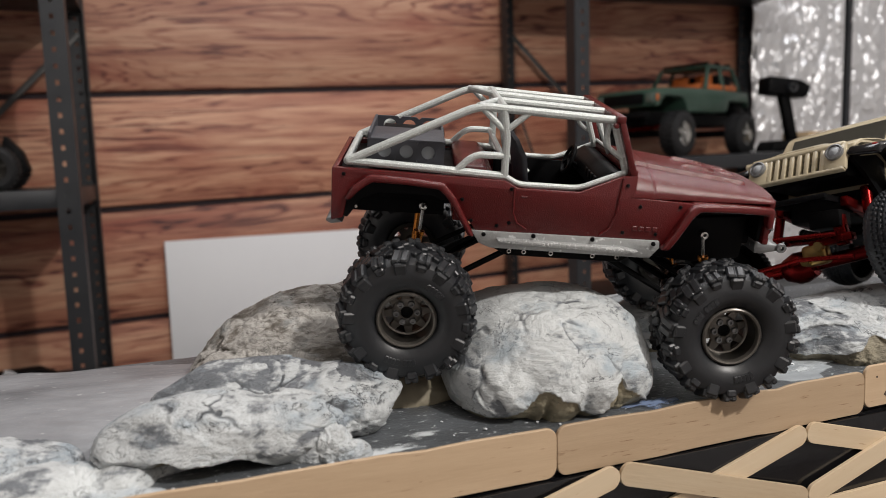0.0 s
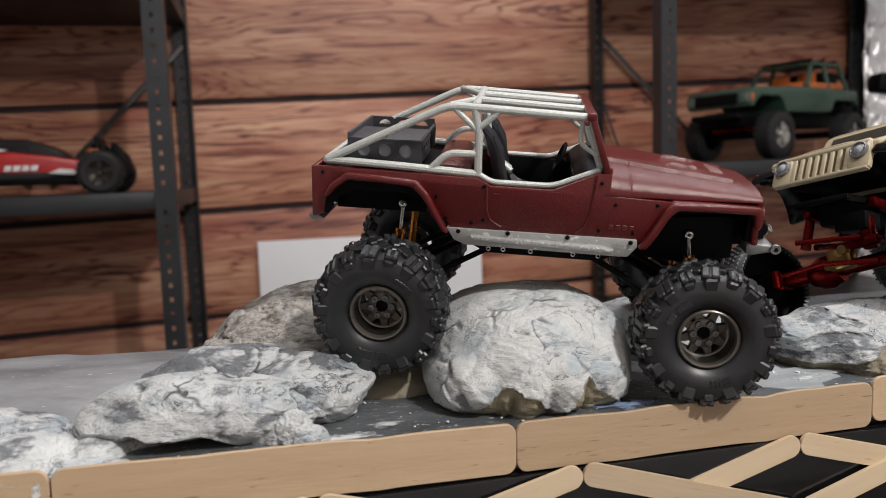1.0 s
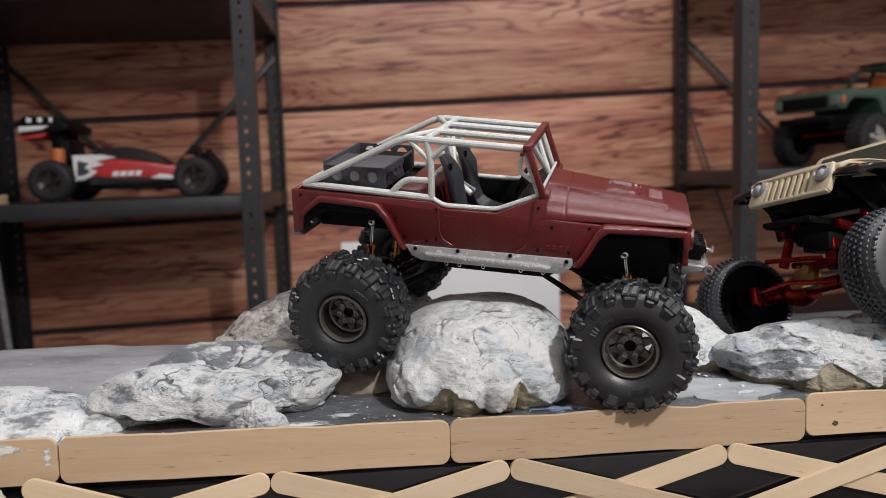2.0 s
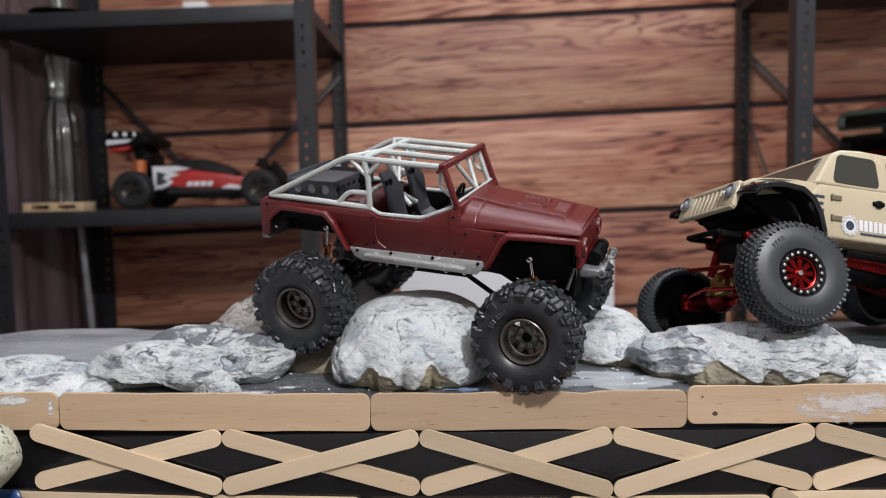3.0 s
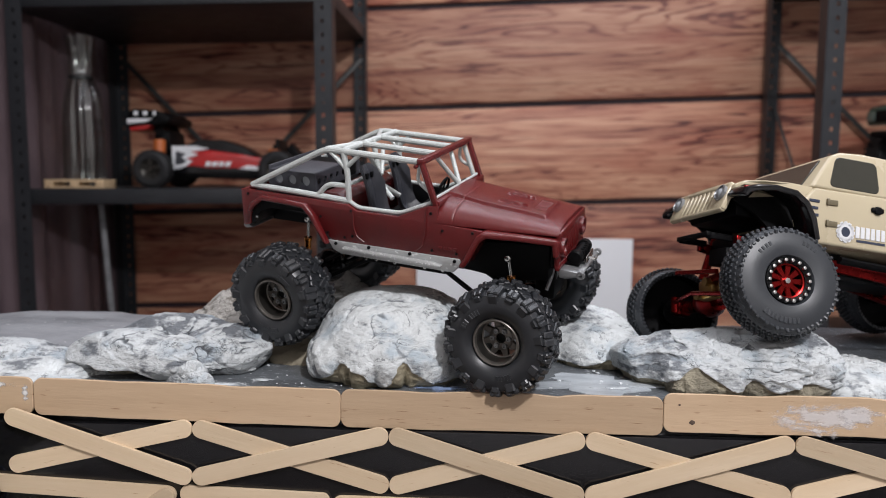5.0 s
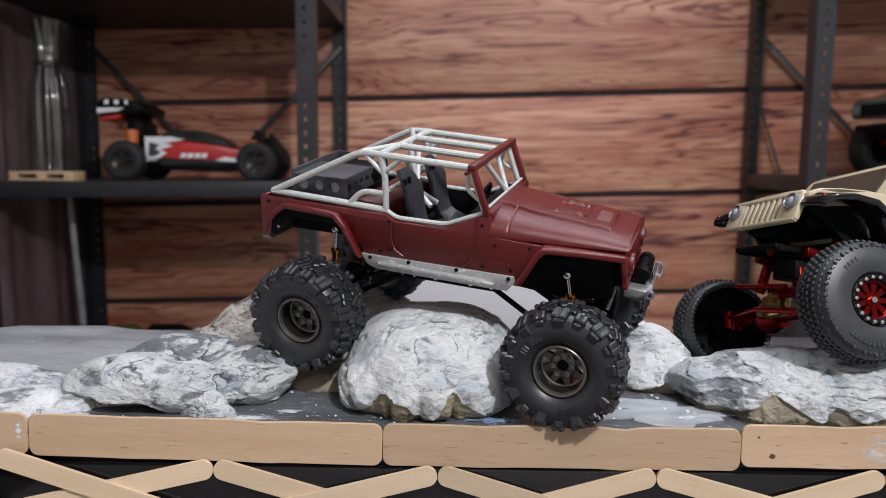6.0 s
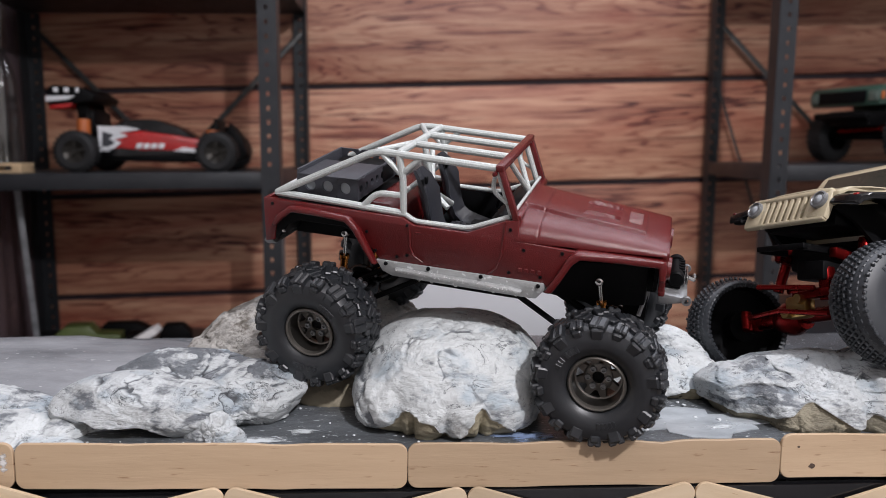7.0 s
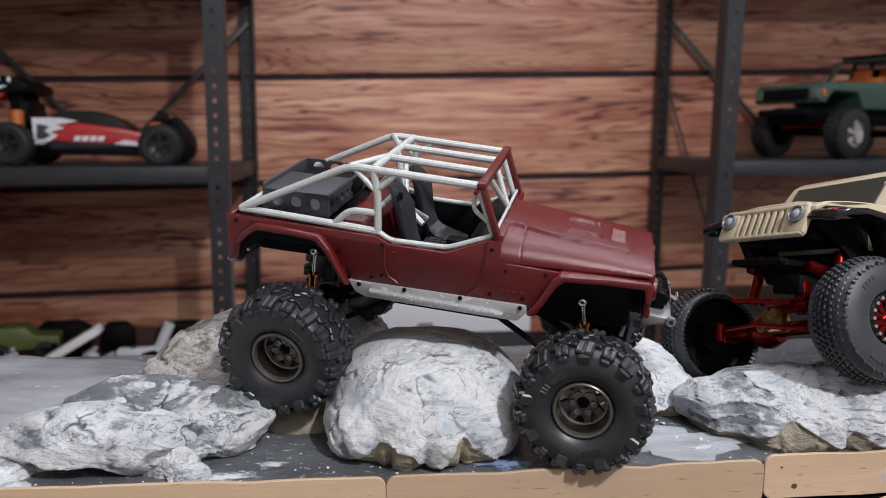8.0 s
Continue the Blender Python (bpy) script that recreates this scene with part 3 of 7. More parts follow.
def course():
    root = thing("course_deck", pose(0, 0, 0), "raised dark deck of a model crawling course, splashed with paint", "model course")
    bm = bmesh.new()
    n, k = 120, 30
    x0, x1, y0, y1 = -0.36, 0.62, -0.0002, 0.172

    def z_at(x, y):
        return DZ + 0.0004 * noise.noise(Vector((x * 30, y * 30, 2))) + 0.00015 * noise.noise(Vector((x * 120, y * 120, 7)))
    top = [[bm.verts.new((x0 + (x1 - x0) * i / n, y0 + (y1 - y0) * j / k, z_at(x0 + (x1 - x0) * i / n, y0 + (y1 - y0) * j / k))) for j in range(k + 1)] for i in range(n + 1)]
    for i in range(n):
        for j in range(k):
            bm.faces.new((top[i][j], top[i + 1][j], top[i + 1][j + 1], top[i][j + 1]))
    edge = [v for v in bm.edges if v.is_boundary]
    new_geo = bmesh.ops.extrude_edge_only(bm, edges=edge)["geom"]
    for v in new_geo:
        if isinstance(v, bmesh.types.BMVert):
            v.co.z = DZ - 0.006
    part("deck_board", bm, DECK, root)
    bm = bmesh.new()
    box(bm, (0.13, -0.0012, 0.9606), (0.97, 0.0042, 0.0400), 0.0004)
    box(bm, (0.13, 0.0032, 0.966), (0.97, 0.004, 0.051))
    box(bm, (0.13, 0.1695, 0.871), (0.97, 0.004, 0.241))
    box(bm, (-0.357, 0.0855, 0.871), (0.004, 0.162, 0.241))
    box(bm, (0.617, 0.0855, 0.871), (0.004, 0.162, 0.241))
    part("side_panel", bm, SHEET, root)
    for x in (-0.30, -0.10, 0.13, 0.36, 0.56):
        bm = bmesh.new()
        box(bm, (x, 0.012, 0.846), (0.012, 0.010, 0.189), 0.001)
        part("support_strut", bm, BLACK, root)
    return root


course_root = course()


def stick_mesh(name, length, width, thick, radius, seed=0, wave=0.0, mat=None):
    """A flat wooden stick along x with rounded ends."""
    rng = random.Random(seed)
    pts, n = [], 6
    for cx, cz, a0 in ((1, -1, -90), (1, 1, 0), (-1, 1, 90), (-1, -1, 180)):
        for i in range(n + 1):
            a = radians(a0 + 90 * i / n)
            pts.append((cx * (length / 2 - radius) + radius * math.cos(a), cz * (width / 2 - radius) + radius * math.sin(a)))
    if wave:
        def dip(x):
            return wave * (math.exp(-((x - 0.17 * length) / 0.006) ** 2) + 0.6 * math.exp(-((x + 0.22 * length) / 0.01) ** 2))
        top = [(length * (0.5 - i / 26) * 0.93, 0) for i in range(1, 26)]
        top = [(x, width / 2 - dip(x) + rng.uniform(-0.0001, 0.0001)) for x, _ in top]
        low = [(-x, -width / 2 - 0.7 * dip(-x) * 0.8) for x, _ in top]
        q = 2 * (n + 1)
        pts = pts[:q] + [p for p in top if abs(p[0]) < length / 2 - radius] + pts[q:] + [p for p in low if abs(p[0]) < length / 2 - radius]
    bm = bmesh.new()
    prism(bm, pts, -thick / 2, thick / 2, "y", 0.00025, segments=1)
    return mesh_of(bm, name, mat or STICK, 28)


def sticks():
    wide = [stick_mesh("wide_stick", 0.1505, 0.0184, 0.0016, 0.0040, s, w, WIDE_STICK) for s, w in ((1, 0.0006), (2, 0.0011), (3, 0.0007))]
    for i, (x, z, a) in enumerate(((-0.2262, 0.9935, 0.3), (-0.0752, 0.9917, 0.95), (0.0755, 0.9905, 0.1), (0.2262, 0.9922, 0.0), (0.377, 0.9915, 0.2), (0.528, 0.9915, 0))):
        me = wide[(i + 1) % 3] if i != 2 else wide[1]
        part("wide_stick", me, STICK, course_root, m=pose(x, -0.0012, z, 0, a, 0))
    slim = [stick_mesh("slim_stick", 0.0945, 0.0088, 0.0016, 0.0043, s) for s in (5, 6)]
    joints = [(-0.1630, 0.983, 0.959), (-0.0712, 0.9787, 0.956), (0.0235, 0.9780, 0.9540), (0.1152, 0.9777, 0.9526), (0.2092, 0.9788, 0.9546), (0.303, 0.979, 0.955), (0.397, 0.979, 0.955), (0.490, 0.979, 0.955), (0.583, 0.979, 0.955)]
    for i, ((a, ua, la), (b, ub, lb)) in enumerate(zip(joints, joints[1:])):
        a, b = a + 0.0045, b - 0.0045
        for s in (1, -1):
            za, zb = (la, ub) if s > 0 else (ua, lb)
            near = (s > 0) == (i % 2 == 1)
            k = (math.hypot(b - a, zb - za) + 0.0088) / 0.0945
            ang = math.degrees(math.atan2(zb - za, b - a))
            part("slim_stick", slim[i % 2], STICK, course_root, m=pose((a + b) / 2, -0.0058 if near else -0.0042, (za + zb) / 2 + 0.0008, 0, -ang, 0) @ Matrix.Diagonal((k, 1, 1, 1)))
    for a, b, z, t in ((-0.1815, -0.0800, 0.9484, 2.4), (-0.0780, -0.0050, 0.9462, 1.6), (-0.0037, 0.0922, 0.9440, 0.3), (0.0938, 0.1908, 0.9446, 0.2), (0.1950, 0.2900, 0.9462, 0.2), (0.2915, 0.388, 0.946, 0), (0.39, 0.486, 0.946, 0)):
        part("slim_stick", slim[0], STICK, course_root, m=pose((a + b) / 2, -0.0042, z, 0, t, 0) @ Matrix.Diagonal(((b - a) / 0.0945, 1, 1, 1)))
    for x, z, a in ((-0.1205, 0.9225, -33), (0.2290, 0.9235, 36)):
        part("slim_stick", slim[1], STICK, course_root, m=pose(x, -0.0060, z, 0, a, 0))


sticks()

bm = bmesh.new()
box(bm, (0, 0, 0), (0.074, 0.05, 0.18), 0.001)
solo("cardboard_box", bm, CARD, "small brown cardboard box standing under the deck", "box", pose(-0.043, 0.05, 0.84))


# ---- rocks ----
def ico(level):
    b = bmesh.new()
    bmesh.ops.create_icosphere(b, subdivisions=level, radius=1)
    v = np.array([x.co[:] for x in b.verts])
    f = [[q.index for q in p.verts] for p in b.faces]
    b.free()
    return v, f


ICO = {k: ico(k) for k in (5, 6, 7)}


def smooth(a, b, x):
    t = min(1.0, max(0.0, (x - a) / (b - a)))
    return t * t * (3 - 2 * t)


def rock(name, centre, blobs, mat, label, seed, level=6, lump=0.5, flake=1.0, crumble=0.5, edge=None, inset=0.0018, clefts=(), base=None, size=0.012, flat=2.0, lean=(0.0, 0.0), cracks=1.0, wash=None, chisel=(40, 0.90, 0.98), ledge=0.8):
    """One plaster rock, sizes in millimetres: ellipsoids grown together, a skin of trowelled and broken flakes
    with cracks between them, and a raw foot below the skin's wandering lower edge. wash tells how grey the paint is."""
    d, faces = ICO[level]
    base = DZ - 0.001 if base is None else base
    total = np.zeros(len(d))
    power = 26.0
    for bx, by, bz, rx, ry, rz in blobs:
        o, r = -np.array((bx, by, bz)), np.array((rx, ry, rz))
        a = ((d / r) ** 2).sum(1)
        b = ((d / r) * (o / r)).sum(1)
        c = ((o / r) ** 2).sum() - 1
        disc = b * b - a * c
        t = np.where(disc > 0, (-b + np.sqrt(np.maximum(disc, 0))) / a, 0)
        total += (np.maximum(t, 0) * 30) ** power
    pts = d * (total ** (1 / power) / 30)[:, None]
    # flat cuts all round, as if struck off with a trowel
    if chisel:
        count, least, most = chisel
        rng = random.Random(seed * 11)
        reach = np.abs(pts).max(0)
        u = pts / reach
        soft = np.zeros(len(u))
        for _ in range(count):
            m = Vector((rng.gauss(0, 1), rng.gauss(0, 1), rng.gauss(0, 0.8))).normalized()
            along = u @ np.array(m)
            over = np.maximum(along, 1e-6) / (along.max() * rng.uniform(least, most))
            soft = np.maximum(soft, over)
        pts = pts / np.maximum(1.0, soft)[:, None]
    s = Vector((seed * 3.7, seed * 1.3, seed * 2.1))
    out, heights, raws, crack_shades, washes = [], [], [], [], []
    nz = noise.noise
    for p, n in zip(pts, d):
        q = Vector(p) + s * 0.1
        w = q + Vector((nz(q * 60), nz(q * 60 + s), nz(q * 60 - s))) * 0.005
        w += Vector((nz(q * 210), nz(q * 210 + s), nz(q * 210 - s))) * 0.0016
        h = lump * (0.9 * nz(q * 26 + s) + 0.40 * nz(q * 60))
        rel, crack_shade = 0.0, 0.0
        for k, (f, amp) in enumerate(((1 / size, 1.0), (2.6 / size, 0.42))):
            v = Vector((w.x * f, w.y * f, (w.z + lean[0] * w.x + lean[1] * w.y) * f * flat)) + s
            near, spots = noise.voronoi(v)
            cell = noise.cell_vector(spots[0] * 57.0)
            gap = near[1] - near[0]
            shown = smooth(-0.10, 0.16, nz(q * (38 if k else 22) + s * (k + 1)))
            tilt = (v - spots[0]).dot(cell) * 1.1 + 0.9 * cell.x
            rel += amp * shown * tilt * smooth(0.0, 0.10, gap)
            open_up = smooth(0.02, 0.22, nz(q * 80 - s * (k + 2)) + 0.2 * nz(q * 260))
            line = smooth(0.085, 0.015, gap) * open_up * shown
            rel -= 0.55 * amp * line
            # the groove cut here also gets its shade as colour
            crack_shade = max(crack_shade, line * (1.0 if k == 0 else 0.2))
        # layers broken off along sloping beds
        if ledge:
            torn = smooth(-0.05, 0.22, nz(q * 30 + s * 3))
            for f, amp in ((75, 1.0), (190, 0.45)):
                g = (w.z + lean[0] * w.x + lean[1] * w.y) * flat * f + 1.5 * nz(Vector((w.x, w.y, w.z * 2)) * f * 0.35 + s)
                step = g - math.floor(g)
                rel += ledge * amp * torn * (smooth(0.42, 0.58, step) - step)
                # step faces of the ledges carry painted shade too
                crack_shade = max(crack_shade, 0.7 * torn * smooth(0.44, 0.49, step) * smooth(0.58, 0.53, step) * smooth(0.05, 0.25, nz(q * 110 + s)))
        h += flake * rel
        where = smooth(0.05, 0.30, nz(q * 48 - s))
        rough = abs(nz(w * 150)) + 0.7 * abs(nz(w * 330)) + 0.4 * nz(w * 800)
        h += crumble * (0.85 * where + 0.18) * rough
        raw = 0.0
        if edge:
            z = (p[2] + centre[2] - DZ) * 1000
            e = edge(p[0] * 1000) + 1.1 * nz(q * 95) + 0.5 * nz(q * 260)
            raw = smooth(0.3, -0.3, z - e)
            h -= inset * 1000 * raw * smooth(0.0, 1.2, e - z + 0.6)
            h += 0.6 * (1 - raw) * smooth(2.6, 0.2, z - e) + raw * (0.9 * nz(q * 110) + 0.35 * nz(q * 330) + 0.4)
            for cx, wide, deep in clefts:
                low = smooth(15, 3, z)
                h -= deep * low * math.exp(-((p[0] * 1000 - cx + 0.8 * nz(q * 90)) / wide) ** 2) * (1 if p[1] < 0 else 0)
        v = Vector(p) + Vector(n) * (h * 0.001)
        heights.append(rel * flake + 0.8 * where * crumble)
        raws.append(raw)
        crack_shades.append(cracks * crack_shade * (1 - raw))
        washes.append(wash(p[0] * 1000 + 4 * nz(q * 60), p[1] * 1000 + 4 * nz(q * 60 + s), p[2] * 1000 + 2 * nz(q * 90)) if wash else 0.0)
        out.append((v.x, v.y, max(v.z, base - centre[2] - 0.0005 + 0.0003 * n[0])))
    me = bpy.data.meshes.new(name)
    me.from_pydata(out, [], faces)
    hs = np.array(heights)
    me.attributes.new("relief", "FLOAT", "POINT").data.foreach_set("value", (hs - hs.mean()) / max(0.05, hs.std()))
    me.attributes.new("raw", "FLOAT", "POINT").data.foreach_set("value", np.array(raws))
    me.attributes.new("crack_shade", "FLOAT", "POINT").data.foreach_set("value", np.array(crack_shades))
    me.attributes.new("wash", "FLOAT", "POINT").data.foreach_set("value", np.array(washes))
    me.shade_smooth()
    me.set_sharp_from_angle(angle=radians(60))
    me.materials.append(mat)
    ob = new(name, me)
    ob.location = centre
    return tagged(ob, label, "rock", "rocks on the course")


def peak(x, c, w):
    return math.exp(-((x - c) / w) ** 2)


def bump_up(a, b, x, c, d):
    """One between b and c, falling to nought at a and d."""
    return smooth(a, b, x) * smooth(d, c, x)


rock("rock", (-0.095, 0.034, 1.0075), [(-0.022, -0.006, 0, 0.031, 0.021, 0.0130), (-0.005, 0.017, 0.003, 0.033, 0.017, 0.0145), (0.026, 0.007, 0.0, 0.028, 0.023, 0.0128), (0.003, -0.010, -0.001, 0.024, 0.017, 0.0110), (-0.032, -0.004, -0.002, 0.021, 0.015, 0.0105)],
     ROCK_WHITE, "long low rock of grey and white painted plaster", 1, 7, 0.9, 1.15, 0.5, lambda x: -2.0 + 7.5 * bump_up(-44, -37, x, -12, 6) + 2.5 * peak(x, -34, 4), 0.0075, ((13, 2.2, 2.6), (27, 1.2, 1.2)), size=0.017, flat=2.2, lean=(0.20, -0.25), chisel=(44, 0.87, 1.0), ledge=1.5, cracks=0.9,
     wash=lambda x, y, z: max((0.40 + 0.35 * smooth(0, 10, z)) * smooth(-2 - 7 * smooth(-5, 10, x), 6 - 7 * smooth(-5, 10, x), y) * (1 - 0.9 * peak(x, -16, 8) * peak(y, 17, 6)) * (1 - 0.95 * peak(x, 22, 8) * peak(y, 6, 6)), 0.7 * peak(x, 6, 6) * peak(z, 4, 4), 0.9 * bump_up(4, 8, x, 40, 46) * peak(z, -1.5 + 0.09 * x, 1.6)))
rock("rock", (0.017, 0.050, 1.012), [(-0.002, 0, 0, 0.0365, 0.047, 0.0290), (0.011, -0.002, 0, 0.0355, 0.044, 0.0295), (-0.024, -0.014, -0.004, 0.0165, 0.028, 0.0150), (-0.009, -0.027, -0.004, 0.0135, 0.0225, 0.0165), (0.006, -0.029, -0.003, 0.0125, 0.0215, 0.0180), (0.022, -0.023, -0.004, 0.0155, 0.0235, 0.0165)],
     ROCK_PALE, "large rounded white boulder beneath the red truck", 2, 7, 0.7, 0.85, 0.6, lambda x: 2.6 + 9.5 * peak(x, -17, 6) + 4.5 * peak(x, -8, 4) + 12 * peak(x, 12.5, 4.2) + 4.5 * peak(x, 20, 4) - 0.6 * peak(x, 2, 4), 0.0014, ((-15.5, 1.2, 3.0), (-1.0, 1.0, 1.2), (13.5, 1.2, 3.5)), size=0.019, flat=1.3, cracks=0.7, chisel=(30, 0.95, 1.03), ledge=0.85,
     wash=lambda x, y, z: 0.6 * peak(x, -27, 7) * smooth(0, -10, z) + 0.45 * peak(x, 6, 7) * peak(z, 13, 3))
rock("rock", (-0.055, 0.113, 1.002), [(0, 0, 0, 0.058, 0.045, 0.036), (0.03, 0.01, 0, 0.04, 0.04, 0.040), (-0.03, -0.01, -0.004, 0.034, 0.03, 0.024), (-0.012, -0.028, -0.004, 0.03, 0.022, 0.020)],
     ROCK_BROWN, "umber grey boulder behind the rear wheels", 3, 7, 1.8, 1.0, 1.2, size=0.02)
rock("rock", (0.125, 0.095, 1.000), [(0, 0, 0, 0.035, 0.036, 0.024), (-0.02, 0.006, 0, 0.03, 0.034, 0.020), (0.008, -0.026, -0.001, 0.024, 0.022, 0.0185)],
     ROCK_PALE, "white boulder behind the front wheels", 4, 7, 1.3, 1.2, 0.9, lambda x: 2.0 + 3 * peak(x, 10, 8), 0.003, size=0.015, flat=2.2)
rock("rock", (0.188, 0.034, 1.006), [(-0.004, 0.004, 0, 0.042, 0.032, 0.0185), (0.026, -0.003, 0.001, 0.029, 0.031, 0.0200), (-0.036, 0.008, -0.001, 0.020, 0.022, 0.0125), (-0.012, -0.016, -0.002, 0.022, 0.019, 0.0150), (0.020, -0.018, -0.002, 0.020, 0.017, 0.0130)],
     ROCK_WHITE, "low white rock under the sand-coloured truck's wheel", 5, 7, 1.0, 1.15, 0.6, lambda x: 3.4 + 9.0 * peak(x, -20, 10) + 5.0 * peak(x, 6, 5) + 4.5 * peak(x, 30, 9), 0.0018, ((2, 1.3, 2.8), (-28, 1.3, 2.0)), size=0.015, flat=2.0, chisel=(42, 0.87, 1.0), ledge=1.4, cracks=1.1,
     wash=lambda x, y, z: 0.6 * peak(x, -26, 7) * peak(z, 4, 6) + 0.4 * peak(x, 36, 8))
rock("rock", (-0.030, 0.059, 0.999), [(0, 0, 0, 0.022, 0.014, 0.0085), (-0.010, 0.004, 0, 0.018, 0.016, 0.0095)], RAW_STONE, "flat pale stone under the rear wheel", 12, 5, 0.5, 0.5, 0.6)
rock("rock", (-0.0765, 0.0115, 0.999), [(0, 0.002, 0, 0.0070, 0.0080, 0.0100), (0.005, -0.004, -0.001, 0.0070, 0.0055, 0.0060), (-0.007, 0.004, 0, 0.0085, 0.0070, 0.0085)], ROCK_WHITE, "crumbly run of white plaster at the rock's foot", 9, 6, 1.3, 0.8, 1.8, size=0.006, flat=1.2)
rock("rock", (-0.152, 0.013, 0.998), [(0.012, 0.008, 0, 0.010, 0.012, 0.0070), (-0.004, -0.001, 0, 0.016, 0.010, 0.0030), (0.010, -0.006, 0, 0.014, 0.006, 0.0022), (-0.040, 0.0, 0, 0.032, 0.012, 0.0042), (-0.018, 0.011, 0, 0.030, 0.013, 0.0075), (0.020, 0.016, 0, 0.016, 0.010, 0.0080)], ROCK_PALE, "ragged spill of white plaster at the deck's edge", 10, 6, 1.4, 0.8, 1.8, size=0.008, flat=1.4)
rock("rock", (-0.188, 0.038, 1.000), [(0, 0, 0, 0.026, 0.020, 0.0125), (-0.024, 0.004, 0, 0.024, 0.018, 0.0105), (0.018, 0.002, -0.001, 0.018, 0.016, 0.0085)], ROCK_WHITE, "rough lump of brushed grey and white plaster on the deck", 11, 6, 1.6, 0.9, 1.5, size=0.012, flat=2.2, wash=lambda x, y, z: 0.6 * smooth(9, 2, z))
rock("rock", (0.252, 0.040, 0.998), [(0, 0, 0, 0.026, 0.035, 0.011), (0.008, -0.02, 0, 0.02, 0.014, 0.007)], ROCK_PALE, "thin crust of broken white plaster on the deck", 6, 6, 1.6, 1.3, 2.0, size=0.007, flat=1.2)
rock("rock", (0.304, 0.030, 1.000), [(0, 0, 0, 0.030, 0.026, 0.020), (0.03, 0.01, 0, 0.03, 0.03, 0.026)], ROCK_GREY, "rounded grey boulder at the deck's edge", 7, 6, 1.2, 0.8, 0.9, size=0.016)
rock("rock", (-0.215, 0.090, 0.996), [(0, 0, 0, 0.085, 0.080, 0.016), (0.06, 0.01, 0, 0.075, 0.060, 0.0125), (-0.03, -0.03, 0, 0.06, 0.055, 0.012)],
     PLASTER, "broad flat slab of smooth brushed grey plaster", 8, 6, 0.9, 0.16, 0.25, size=0.03)


def splash(name, x, y, rx, ry, mat, label, seed):
    """A thin dried pool of paint with a wandering rim."""
    bm = bmesh.new()
    n = 40
    rim = []
    for i in range(n):
        a = 2 * math.pi * i / n
        k = 1 + 0.7 * noise.noise(Vector((math.cos(a) * 1.4, math.sin(a) * 1.4, seed * 5.0))) + 0.45 * noise.noise(Vector((math.cos(a) * 4, math.sin(a) * 4, seed * 9.0)))
        rim.append((x + rx * k * math.cos(a), max(0.0005, y + ry * k * math.sin(a))))
    prism(bm, rim, DZ - 0.0006, DZ + 0.0004 + 0.00004 * seed, "z")
    solo(name, bm, mat, label, "paint", group="paint splashes", kind="stuff")


for i, (x, y, rx, ry) in enumerate(((-0.043, 0.015, 0.009, 0.005), (-0.060, 0.007, 0.018, 0.005), (0.124, 0.022, 0.032, 0.013), (0.136, 0.016, 0.012, 0.006), (-0.150, 0.012, 0.020, 0.010), (0.260, 0.014, 0.036, 0.012))):
    splash("paint_splash", x, y, rx, ry, POOL if i in (2, 5) else SPLASH, "dried splash of white paint on the deck", i + 1)
splash("paint_splash", 0.046, 0.0065, 0.017, 0.0065, BLUE, "dried smear of blue paint on the deck", 11)


def smear():
    """White filler rubbed over a stick, and plaster run down from the slab."""
    for x, z, rx, rz, seed in ((0.224, 0.9915, 0.030, 0.0085, 3), (0.238, 0.9930, 0.012, 0.007, 5), (-0.174, 0.9985, 0.019, 0.0034, 7), (-0.208, 0.9992, 0.026, 0.0036, 2), (-0.1545, 0.9950, 0.0024, 0.0066, 4)):
        bm = bmesh.new()
        rim = []
        for i in range(36):
            a = 2 * math.pi * i / 36
            k = 1 + 0.4 * noise.noise(Vector((math.cos(a) * 1.6, math.sin(a) * 1.6, seed * 5.0))) + 0.15 * noise.noise(Vector((math.cos(a) * 5, math.sin(a) * 5, seed * 9.0)))
            rim.append((x + rx * k * math.cos(a), z + rz * k * math.sin(a)))
        prism(bm, rim, -0.0021 - 0.00004 * seed, -0.0019, "y")
        solo("paint_smear", bm, SMEAR if x > 0 else CAKED, "thin white smear of filler on the sticks", "paint", group="paint splashes", kind="stuff")


smear()


def knot(x, z, r):
    """A small dark knot in the face of a wide stick."""
    bm = bmesh.new()
    rim = []
    for i in range(18):
        a = 2 * math.pi * i / 18
        k = 1 + 0.35 * noise.noise(Vector((math.cos(a) * 1.5, math.sin(a) * 1.5, x * 90)))
        rim.append((x + 1.15 * r * k * math.cos(a), z + 0.85 * r * k * math.sin(a)))
    prism(bm, rim, -0.00212, -0.0018, "y")
    part("knot", bm, KNOT, course_root, "dark knot in the wood")


knot(0.1640, 0.9880, 0.0011)
knot(0.1580, 0.9962, 0.0005)


def crumbs():
    """Small broken bits of plaster lying about the deck."""
    rng = random.Random(21)
    bm = bmesh.new()
    for _ in range(150):
        x, y = rng.uniform(-0.20, 0.32), rng.uniform(0.003, 0.075)
        r = 0.0004 + 0.0009 * rng.random() ** 3
        b = bmesh.new()
        bmesh.ops.create_icosphere(b, subdivisions=1, radius=r)
        for v in b.verts:
            v.co *= rng.uniform(0.6, 1.3)
            v.co.z *= 0.6
        merge(bm, b, pose(x, y, DZ + 0.0003 + 0.3 * r, 0, 0, rng.uniform(0, 360)))
    solo("plaster_crumbs", bm, PAINT, "loose crumbs of white plaster scattered over the deck", "crumbs", kind="stuff", angle=10)


crumbs()


